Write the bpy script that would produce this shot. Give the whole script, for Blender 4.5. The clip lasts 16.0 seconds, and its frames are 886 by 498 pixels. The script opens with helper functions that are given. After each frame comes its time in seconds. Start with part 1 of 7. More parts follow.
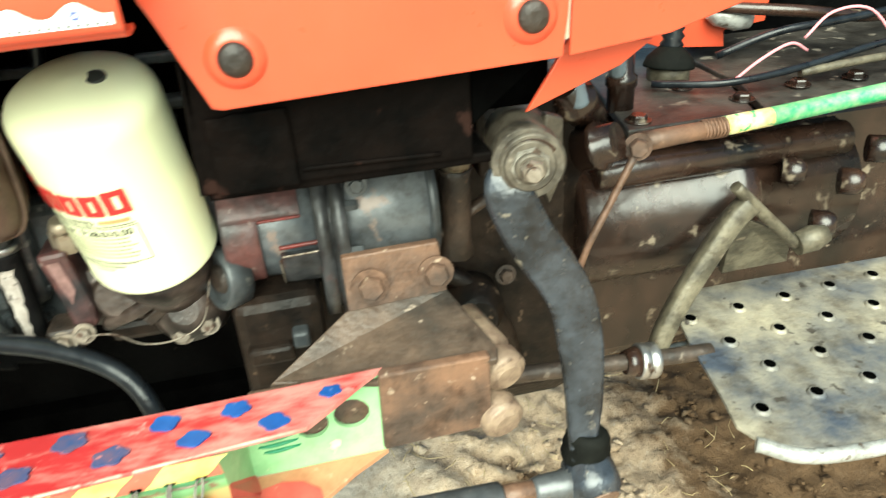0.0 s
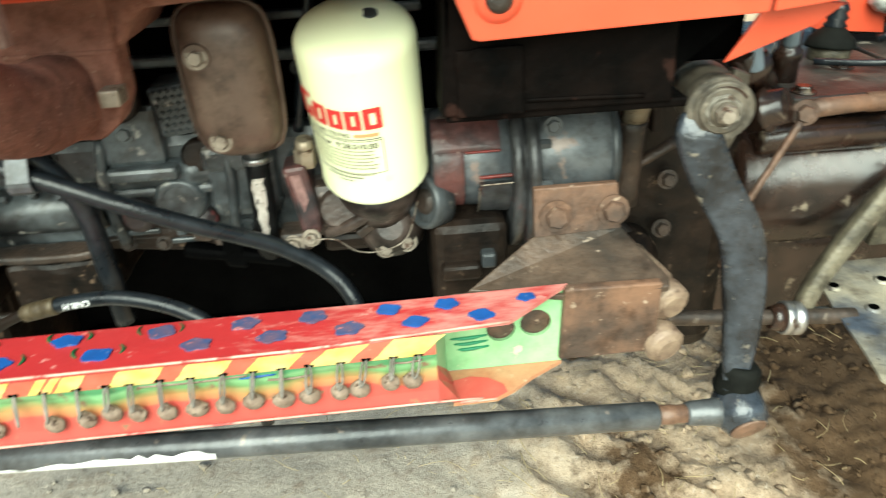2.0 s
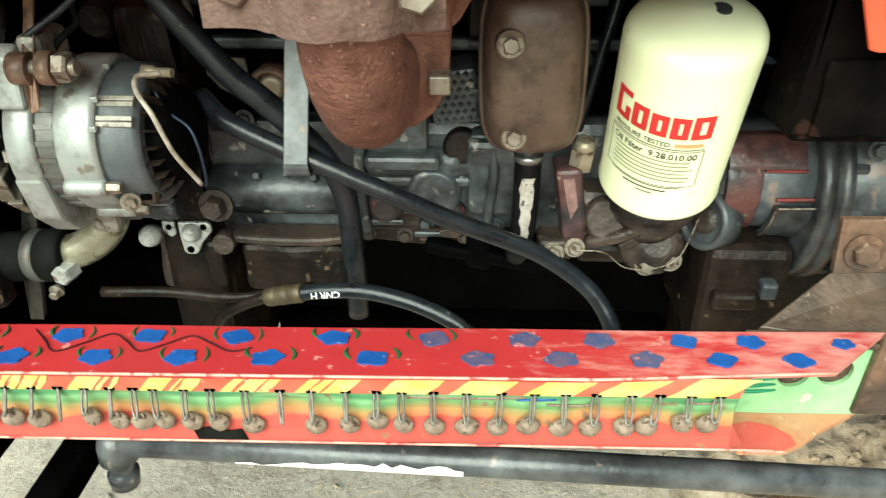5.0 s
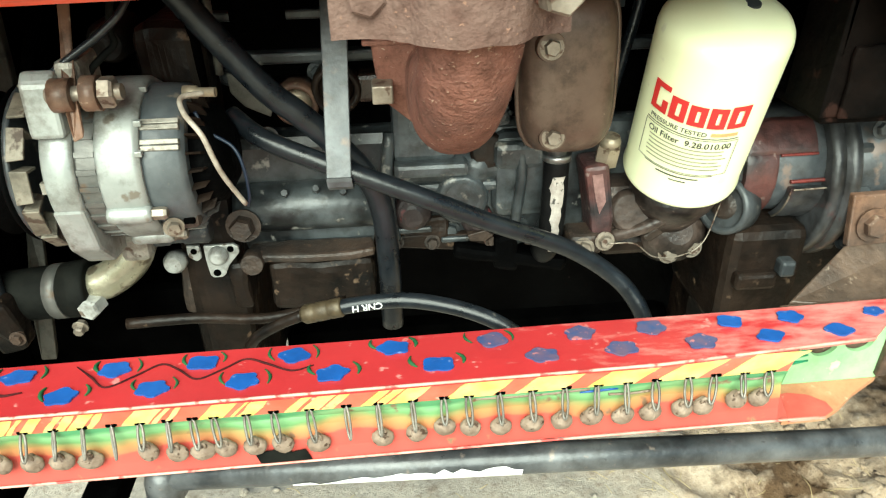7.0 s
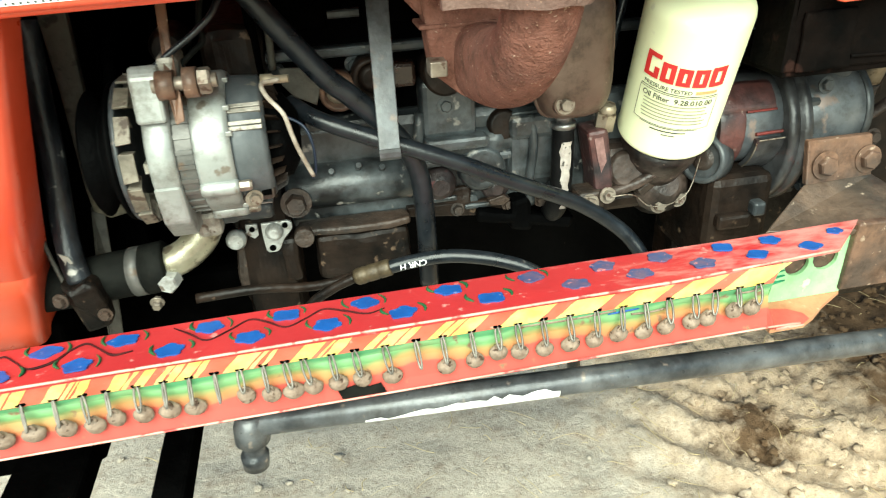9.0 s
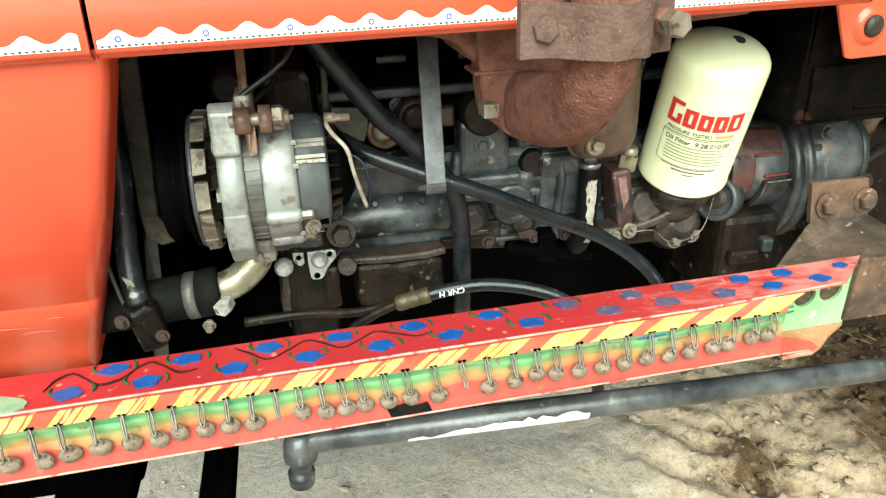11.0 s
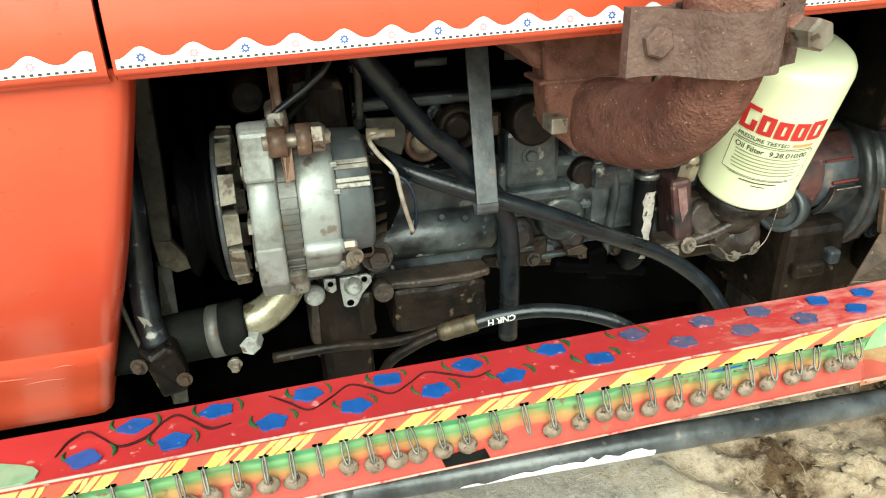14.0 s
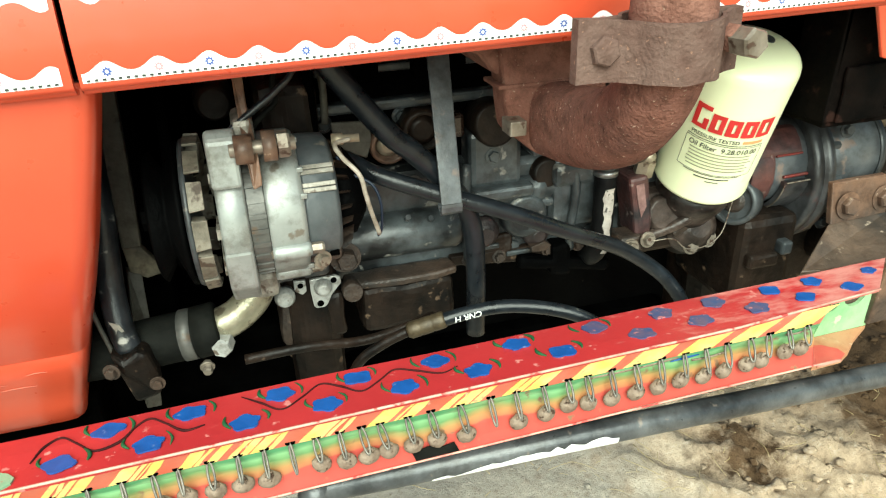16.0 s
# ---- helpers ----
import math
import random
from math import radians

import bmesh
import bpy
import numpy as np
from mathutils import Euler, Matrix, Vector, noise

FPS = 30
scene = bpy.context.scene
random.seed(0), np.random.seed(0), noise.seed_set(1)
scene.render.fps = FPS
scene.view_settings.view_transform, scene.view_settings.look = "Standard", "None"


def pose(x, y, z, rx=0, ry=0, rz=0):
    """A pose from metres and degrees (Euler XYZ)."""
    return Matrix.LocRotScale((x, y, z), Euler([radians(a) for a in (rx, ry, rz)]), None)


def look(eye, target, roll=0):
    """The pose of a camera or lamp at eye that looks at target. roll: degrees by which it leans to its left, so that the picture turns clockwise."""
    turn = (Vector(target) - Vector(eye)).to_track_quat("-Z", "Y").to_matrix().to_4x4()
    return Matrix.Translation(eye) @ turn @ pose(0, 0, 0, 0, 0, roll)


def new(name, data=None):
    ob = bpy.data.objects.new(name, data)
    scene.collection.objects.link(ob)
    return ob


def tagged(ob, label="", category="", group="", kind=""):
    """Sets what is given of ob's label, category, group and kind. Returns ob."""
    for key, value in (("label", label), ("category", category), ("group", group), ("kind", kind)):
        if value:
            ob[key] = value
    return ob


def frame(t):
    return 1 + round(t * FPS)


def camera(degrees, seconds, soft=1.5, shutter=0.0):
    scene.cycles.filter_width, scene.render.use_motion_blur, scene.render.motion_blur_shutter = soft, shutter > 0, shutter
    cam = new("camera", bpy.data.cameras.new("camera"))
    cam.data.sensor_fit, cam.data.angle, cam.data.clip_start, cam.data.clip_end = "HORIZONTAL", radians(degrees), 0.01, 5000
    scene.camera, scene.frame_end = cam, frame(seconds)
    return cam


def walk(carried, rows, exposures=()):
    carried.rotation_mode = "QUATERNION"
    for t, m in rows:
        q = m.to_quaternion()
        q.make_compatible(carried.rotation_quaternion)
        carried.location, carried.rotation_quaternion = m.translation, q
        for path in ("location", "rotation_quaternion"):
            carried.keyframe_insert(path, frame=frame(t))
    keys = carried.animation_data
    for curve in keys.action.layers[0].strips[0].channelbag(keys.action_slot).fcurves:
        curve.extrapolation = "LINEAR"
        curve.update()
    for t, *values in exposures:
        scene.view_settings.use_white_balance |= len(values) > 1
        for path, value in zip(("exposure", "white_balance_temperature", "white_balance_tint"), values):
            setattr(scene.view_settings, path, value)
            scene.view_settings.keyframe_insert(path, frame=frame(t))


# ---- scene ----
cam = camera(63.7, 16.0, 1.15, 0.8)
EXPOSURES = [(t, e, 6430 if t == 0 else 6240, -11) for t, e in ((0.0, 1.27), (1.0, 1.16), (3.0, 0.99), (5.0, 0.95), (8.0, 1.27), (11.0, 1.04), (14.0, 0.88), (16.0, 0.88))]
PATH = [
    (0, (0.021, 0.011, 1.023), (0.365, 1.723, 0.047), -3.7),
    (0.5, (-0.011, -0.013, 1.017), (0.308, 1.709, 0.05), -3.1),
    (1, (-0.031, -0.033, 1.017), (0.256, 1.704, 0.069), -3.2),
    (1.5, (-0.056, -0.063, 1.02), (0.115, 1.686, 0.065), -4.8),
    (2, (-0.085, -0.074, 1.015), (0.031, 1.672, 0.048), -2.9),
    (2.5, (-0.124, -0.076, 1.012), (-0.062, 1.686, 0.068), -0.5),
    (3, (-0.158, -0.064, 1.014), (-0.139, 1.694, 0.061), -0.4),
    (3.5, (-0.195, -0.046, 1.007), (-0.202, 1.703, 0.036), 0.1),
    (4, (-0.22, -0.034, 1.007), (-0.261, 1.699, 0.008), 0.3),
    (4.5, (-0.245, -0.019, 1.007), (-0.309, 1.714, 0.011), 0.9),
    (5, (-0.259, -0.008, 1.012), (-0.33, 1.721, 0.01), -0.2),
    (5.2, (-0.266, -0.004, 1.014), (-0.342, 1.721, 0.005), -0.6),
    (7.5, (-0.376, -0.023, 1.011), (-0.187, 1.713, 0.037), -2.0),
    (8, (-0.4, -0.048, 1.01), (-0.171, 1.686, 0.04), -2.9),
    (10.3, (-0.505, -0.149, 1.013), (-0.134, 1.62, 0.157), -1.5),
    (10.5, (-0.511, -0.148, 1.017), (-0.137, 1.626, 0.173), -1.1),
    (11, (-0.519, -0.142, 1.022), (-0.148, 1.638, 0.189), -1.5),
    (11.5, (-0.529, -0.129, 1.028), (-0.156, 1.657, 0.207), -1.5),
    (12, (-0.539, -0.113, 1.027), (-0.161, 1.664, 0.19), -2.1),
    (12.5, (-0.55, -0.091, 1.033), (-0.167, 1.681, 0.19), -2.7),
    (13, (-0.554, -0.079, 1.038), (-0.174, 1.687, 0.177), -3.0),
    (13.5, (-0.556, -0.058, 1.031), (-0.131, 1.689, 0.155), -1.8),
    (14, (-0.558, -0.049, 1.031), (-0.152, 1.698, 0.146), -1.9),
    (14.5, (-0.555, -0.044, 1.03), (-0.137, 1.689, 0.124), -2.0),
    (15, (-0.552, -0.047, 1.036), (-0.149, 1.682, 0.115), -2.3),
    (15.5, (-0.551, -0.054, 1.038), (-0.101, 1.669, 0.126), -1.8),
    (16, (-0.555, -0.064, 1.042), (-0.079, 1.658, 0.143), -2.1),
]
walk(cam, [(t, look(eye, target, roll)) for t, eye, target, roll in PATH], EXPOSURES)
# ---- light ----
world = bpy.data.worlds.new("sky")
scene.world = world
world.use_nodes = True
wn = world.node_tree.nodes
sky = wn.new("ShaderNodeTexSky")
sky.sky_type, sky.sun_disc = "NISHITA", False
SUN_ELEV, SUN_ROT = radians(42), radians(194)
sky.sun_elevation, sky.sun_rotation = SUN_ELEV, SUN_ROT
sky.air_density, sky.dust_density = 1.0, 3.0
world.node_tree.links.new(sky.outputs[0], wn["Background"].inputs[0])
wn["Background"].inputs[1].default_value = 0.06
sun = new("sun", bpy.data.lights.new("sun", "SUN"))
sun.data.energy, sun.data.angle, sun.data.color = 4.5, radians(62), (1.0, 0.965, 0.90)
sun.matrix_world = look((math.sin(SUN_ROT) * math.cos(SUN_ELEV) * 8, math.cos(SUN_ROT) * math.cos(SUN_ELEV) * 8, math.sin(SUN_ELEV) * 8), (0, 0, 0))
tagged(sun, kind="structure")


# ---- materials ----
def surf(name, c1, c2=None, rough=0.6, metal=0.0, scale=30.0, spots=None, spot_at=0.62, spot_scale=70.0, bump=0.15, bump_scale=180.0, coat=0.0, gloss=0.5, grime=0.0):
    """Two-scale mottled surface: c1 to c2 by a large noise, spots (colour) where a finer noise passes spot_at."""
    m = bpy.data.materials.new(name)
    m.use_nodes = True
    nt = m.node_tree
    n, ln = nt.nodes, nt.links.new
    b = n["Principled BSDF"]
    tc = n.new("ShaderNodeTexCoord")
    big = n.new("ShaderNodeTexNoise")
    big.inputs["Scale"].default_value, big.inputs["Detail"].default_value, big.inputs["Roughness"].default_value = scale, 6, 0.6
    ln(tc.outputs["Object"], big.inputs["Vector"])
    ramp = n.new("ShaderNodeValToRGB")
    ramp.color_ramp.elements[0].position, ramp.color_ramp.elements[1].position = 0.35, 0.65
    ramp.color_ramp.elements[0].color = (*c1, 1)
    ramp.color_ramp.elements[1].color = (*(c2 or tuple(v * 0.8 for v in c1)), 1)
    ln(big.outputs[0], ramp.inputs[0])
    col = ramp.outputs[0]
    rg = n.new("ShaderNodeMapRange")
    rg.inputs[3].default_value, rg.inputs[4].default_value = max(0.05, rough - 0.12), min(1.0, rough + 0.12)
    fine = n.new("ShaderNodeTexNoise")
    fine.inputs["Scale"].default_value, fine.inputs["Detail"].default_value = spot_scale, 8
    ln(tc.outputs["Object"], fine.inputs["Vector"])
    if spots:
        cut = n.new("ShaderNodeValToRGB")
        cut.color_ramp.elements[0].position, cut.color_ramp.elements[1].position = spot_at, spot_at + 0.06
        ln(fine.outputs[0], cut.inputs[0])
        mix = n.new("ShaderNodeMix")
        mix.data_type = "RGBA"
        mix.inputs[7].default_value = (*spots, 1)
        ln(cut.outputs[0], mix.inputs[0])
        ln(col, mix.inputs[6])
        col = mix.outputs[2]
    if grime:
        # worn, dirty patches of an in-between size
        dirt = n.new("ShaderNodeTexNoise")
        dirt.inputs["Scale"].default_value, dirt.inputs["Detail"].default_value, dirt.inputs["Roughness"].default_value = scale * 2.3 + 11, 9, 0.68
        ln(tc.outputs["Object"], dirt.inputs["Vector"])
        amt = n.new("ShaderNodeMapRange")
        amt.inputs[1].default_value, amt.inputs[2].default_value, amt.inputs[4].default_value = 0.47, 0.66, grime
        ln(dirt.outputs[0], amt.inputs[0])
        soiled = n.new("ShaderNodeMix")
        soiled.data_type, soiled.blend_type = "RGBA", "MULTIPLY"
        soiled.inputs[7].default_value = (0.30, 0.25, 0.21, 1)
        ln(amt.outputs[0], soiled.inputs[0])
        ln(col, soiled.inputs[6])
        col = soiled.outputs[2]
    ln(col, b.inputs["Base Color"])
    ln(fine.outputs[0], rg.inputs[0])
    ln(rg.outputs[0], b.inputs["Roughness"])
    b.inputs["Metallic"].default_value, b.inputs["Specular IOR Level"].default_value = metal, gloss
    if coat:
        b.inputs["Coat Weight"].default_value, b.inputs["Coat Roughness"].default_value = coat, 0.15
    if bump:
        grain = n.new("ShaderNodeTexNoise")
        grain.inputs["Scale"].default_value, grain.inputs["Detail"].default_value = bump_scale, 6
        ln(tc.outputs["Object"], grain.inputs["Vector"])
        bp = n.new("ShaderNodeBump")
        bp.inputs["Strength"].default_value, bp.inputs["Distance"].default_value = bump, 0.004
        ln(grain.outputs[0], bp.inputs["Height"])
        ln(bp.outputs[0], b.inputs["Normal"])
    return m


RED = surf("red_paint", (0.60, 0.082, 0.036), (0.54, 0.066, 0.029), 0.32, scale=4, bump=0.02, bump_scale=60, coat=0.3)
BLACK_IRON = surf("oily_black_iron", (0.006, 0.0072, 0.0082), (0.098, 0.112, 0.120), 0.33, 0.05, 16, (0.27, 0.265, 0.245), 0.62, 65, 0.16, 150, gloss=0.5, grime=0.78)
# near-black: bay and hole shade in the colour; also belt and axle bars
DARK = surf("part_and_shade_black", (0.0006, 0.0006, 0.0006), (0.0018, 0.0018, 0.0018), 0.9, 0, 20, bump=0.3, gloss=0.0)
GREY_IRON = surf("worn_grey_iron", (0.024, 0.028, 0.032), (0.068, 0.075, 0.080), 0.42, 0.2, 22, (0.15, 0.145, 0.13), 0.65, 70, 0.10, grime=0.6)
STARTER = surf("blue_grey_paint", (0.034, 0.041, 0.049), (0.140, 0.150, 0.160), 0.34, 0.1, 17, (0.19, 0.145, 0.125), 0.60, 38, 0.10, grime=0.7)
MAROON = surf("flaking_maroon_paint", (0.105, 0.040, 0.036), (0.022, 0.022, 0.025), 0.42, 0, 24, (0.22, 0.17, 0.155), 0.64, 70, 0.2, grime=0.7)
RUST = surf("red_rust", (0.17, 0.075, 0.055), (0.25, 0.125, 0.095), 0.9, 0, 30, (0.40, 0.27, 0.21), 0.66, 320, 0.5, 420, gloss=0.2, grime=0.55)
COARSE_RUST = surf("scaly_red_rust", (0.205, 0.088, 0.064), (0.14, 0.066, 0.052), 0.9, 0, 30, (0.44, 0.30, 0.23), 0.645, 430, 0.75, 430, gloss=0.2, grime=0.65)
BRACKET = surf("brown_rusty_steel", (0.205, 0.112, 0.070), (0.062, 0.043, 0.034), 0.5, 0.1, 17, (0.36, 0.27, 0.20), 0.655, 120, 0.25, 170, grime=0.85)
CAN = surf("brown_dusty_canister", (0.075, 0.047, 0.035), (0.135, 0.092, 0.068), 0.38, 0.15, 16, (0.22, 0.165, 0.13), 0.67, 80, 0.10, grime=0.7)
RUBBER = surf("black_rubber", (0.0048, 0.0062, 0.0082), (0.013, 0.016, 0.020), 0.30, 0, 60, (0.10, 0.095, 0.085), 0.70, 60, bump=0.1, gloss=0.42)
DULL_RUBBER = surf("dusty_rubber", (0.004, 0.0043, 0.004), (0.010, 0.0105, 0.009), 0.7, 0, 40, bump=0.2, gloss=0.06)
ALU = surf("dull_aluminium", (0.25, 0.265, 0.255), (0.40, 0.415, 0.40), 0.42, 0.35, 14, (0.17, 0.15, 0.125), 0.64, 60, 0.05, 220, grime=0.7)
ALU_DIRTY = surf("dirty_aluminium", (0.17, 0.155, 0.13), (0.33, 0.31, 0.27), 0.5, 0.35, 40, (0.08, 0.055, 0.04), 0.58, 70, 0.3, grime=0.6)
LAMIN = surf("stator_steel", (0.075, 0.075, 0.07), (0.14, 0.135, 0.125), 0.5, 0.4, 50, (0.10, 0.07, 0.05), 0.6, 60)
CAP_PLASTIC = surf("grey_plastic", (0.050, 0.058, 0.064), (0.085, 0.094, 0.10), 0.45, 0, 50, (0.18, 0.16, 0.13), 0.64, 60)
STEEL = surf("scuffed_steel", (0.30, 0.30, 0.30), (0.45, 0.44, 0.43), 0.35, 0.9, 30, (0.14, 0.10, 0.08), 0.62, 60)
BOLT = surf("dirty_bolt", (0.17, 0.14, 0.11), (0.30, 0.26, 0.215), 0.45, 0.6, 80, (0.09, 0.055, 0.04), 0.58, 120)
BRASS = surf("pale_brass", (0.26, 0.215, 0.15), (0.38, 0.325, 0.25), 0.45, 0.5, 60, (0.13, 0.09, 0.06), 0.58, 100)
PIPE = surf("pale_pipe", (0.22, 0.205, 0.14), (0.36, 0.335, 0.25), 0.3, 0.5, 40, (0.12, 0.10, 0.07), 0.60, 70)
ZINC = surf("pale_zinc", (0.30, 0.305, 0.29), (0.46, 0.46, 0.44), 0.42, 0.25, 40, (0.13, 0.10, 0.08), 0.60, 110, 0.25, grime=0.6)
FILTER = surf("pale_yellow_enamel", (0.80, 0.84, 0.56), (0.77, 0.81, 0.53), 0.33, 0, 12, (0.68, 0.70, 0.48), 0.68, 50, 0.02, 90, 0.25)
PRINT_RED = surf("red_print", (0.62, 0.03, 0.03), None, 0.5, bump=0)
PRINT_DARK = surf("dark_print", (0.03, 0.035, 0.03), None, 0.5, bump=0)
WHITE = surf("white_sticker", (0.86, 0.86, 0.85), (0.80, 0.80, 0.80), 0.45, bump=0)
INK_BLUE = surf("blue_ink", (0.06, 0.10, 0.35), None, 0.5, bump=0)
INK_PINK = surf("pink_ink", (0.75, 0.30, 0.34), None, 0.5, bump=0)
LINK = surf("worn_dark_tube", (0.030, 0.033, 0.037), (0.125, 0.130, 0.136), 0.32, 0.25, 18, (0.20, 0.17, 0.145), 0.655, 70, 0.12, grime=0.55)
ARM = surf("glossy_black_paint", (0.006, 0.007, 0.0092), (0.046, 0.054, 0.068), 0.24, 0.1, 26, (0.17, 0.15, 0.12), 0.655, 90, 0.45, 90, gloss=0.65, grime=0.6)
PLATE = surf("worn_foot_steel", (0.060, 0.072, 0.098), (0.42, 0.37, 0.27), 0.45, 0.15, 8.5, (0.07, 0.060, 0.050), 0.63, 60, 0.3, grime=0.7)
OLIVE = surf("dusty_olive_steel", (0.048, 0.042, 0.030), (0.165, 0.143, 0.100), 0.5, 0.15, 30, (0.32, 0.28, 0.215), 0.65, 80, 0.25, grime=0.8)
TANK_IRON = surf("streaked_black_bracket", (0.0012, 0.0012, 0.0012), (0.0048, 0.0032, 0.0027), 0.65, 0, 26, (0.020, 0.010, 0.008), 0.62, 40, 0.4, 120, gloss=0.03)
GEARBOX = surf("oily_brown_casting", (0.0028, 0.0025, 0.0024), (0.042, 0.021, 0.014), 0.26, 0.0, 9, (0.19, 0.155, 0.115), 0.625, 45, 0.12, 60, gloss=0.6, grime=0.8)
# oily black with the shade low in the bay put into the colour
OIL_SHADE_BLACK = surf("oil_and_shade_black", (0.0006, 0.0006, 0.0007), (0.0022, 0.0023, 0.0024), 0.6, 0, 14, (0.022, 0.018, 0.015), 0.70, 70, 0.5, 100, gloss=0.02)
DIM_RUST = surf("oily_dark_rust", (0.070, 0.045, 0.032), (0.024, 0.019, 0.016), 0.5, 0.1, 22, (0.12, 0.08, 0.056), 0.64, 80, 0.4, grime=0.6)
MUCK = surf("oil_soaked_grime", (0.0022, 0.0020, 0.0018), (0.021, 0.0130, 0.0090), 0.46, 0, 20, (0.115, 0.078, 0.052), 0.65, 60, 0.4, 90, gloss=0.22, grime=0.7)
TAPE_GREEN = surf("green_tape", (0.022, 0.27, 0.11), (0.22, 0.42, 0.20), 0.5, 0, 110, (0.60, 0.52, 0.20), 0.66, 80)
TAPE_YELLOW = surf("yellow_tape", (0.72, 0.55, 0.16), (0.66, 0.66, 0.42), 0.5, 0, 90, (0.08, 0.36, 0.14), 0.56, 110)
BLUE_PAINT = surf("blue_enamel", (0.010, 0.060, 0.24), (0.014, 0.085, 0.33), 0.45, 0, 60, (0.10, 0.16, 0.36), 0.66, 150, 0.05)
FADED_BLUE = surf("faded_blue_enamel", (0.030, 0.062, 0.17), (0.11, 0.075, 0.13), 0.55, 0, 90, (0.40, 0.15, 0.16), 0.62, 170, 0.05)
LEAF_PAINT = surf("dark_green_enamel", (0.014, 0.075, 0.030), (0.03, 0.10, 0.04), 0.6, bump=0, gloss=0.1)
SCROLL = surf("black_scroll_paint", (0.020, 0.007, 0.008), (0.05, 0.012, 0.012), 0.7, 0, 60, bump=0, gloss=0.05)
YELLOW_PAINT = surf("yellow_enamel", (0.76, 0.57, 0.13), (0.78, 0.64, 0.27), 0.45, 0, 45, (0.72, 0.34, 0.18), 0.655, 90, 0.05)
GREEN_PAINT = surf("pale_green_enamel", (0.22, 0.46, 0.22), (0.34, 0.54, 0.29), 0.5, 0, 24, (0.55, 0.56, 0.40), 0.64, 60, 0.08, grime=0.2)
BEAM_TOP = surf("crimson_enamel", (0.42, 0.026, 0.030), (0.34, 0.021, 0.026), 0.42, 0, 7, (0.55, 0.20, 0.18), 0.66, 85, 0.10, 90)
CHEV_RED = surf("orange_red_enamel", (0.54, 0.115, 0.068), (0.56, 0.17, 0.115), 0.45, 0, 30, (0.68, 0.46, 0.36), 0.66, 70, 0.05)
AMBER = surf("amber_enamel", (0.40, 0.165, 0.085), (0.42, 0.24, 0.13), 0.5, 0, 30, (0.52, 0.40, 0.28), 0.64, 60, 0.05, grime=0.25)
END_RED = surf("brick_red_enamel", (0.42, 0.062, 0.050), (0.45, 0.10, 0.075), 0.5, 0, 30, (0.52, 0.30, 0.22), 0.66, 80, 0.05)
FADED_GREEN = surf("faded_green_enamel", (0.16, 0.36, 0.22), (0.30, 0.36, 0.24), 0.5, 0, 24, (0.40, 0.10, 0.09), 0.63, 70, 0.06, grime=0.3)
STROKE_GREEN = surf("deep_green_enamel", (0.02, 0.22, 0.10), None, 0.45, bump=0)
CREAM = surf("cream_edge", (0.62, 0.36, 0.29), (0.54, 0.17, 0.14), 0.5, 0, 40, (0.42, 0.05, 0.045), 0.58, 80, 0.05)
TAG = surf("dirty_pewter", (0.165, 0.118, 0.088), (0.26, 0.20, 0.155), 0.6, 0.05, 120, (0.06, 0.036, 0.024), 0.61, 210, 0.5, gloss=0.25)
WIRE_RING = surf("dull_iron_wire", (0.10, 0.09, 0.078), (0.21, 0.19, 0.165), 0.45, 0.35, 90)
WIRE_CREAM = surf("cream_wire", (0.40, 0.355, 0.30), (0.20, 0.16, 0.125), 0.6, 0, 90)
WIRE_BLUE = surf("blue_black_wire", (0.004, 0.012, 0.030), None, 0.5, bump=0)
DUSTY = surf("dusty_grey_steel", (0.085, 0.080, 0.064), (0.045, 0.042, 0.034), 0.65, 0.1, 18, (0.025, 0.022, 0.018), 0.6, 50, 0.3, grime=0.8)
STRAW = surf("straw", (0.50, 0.40, 0.22), (0.40, 0.30, 0.15), 0.8, bump=0)
FLASH_BLUE = surf("grey_blue_hose", (0.20, 0.26, 0.32), None, 0.5, bump=0)


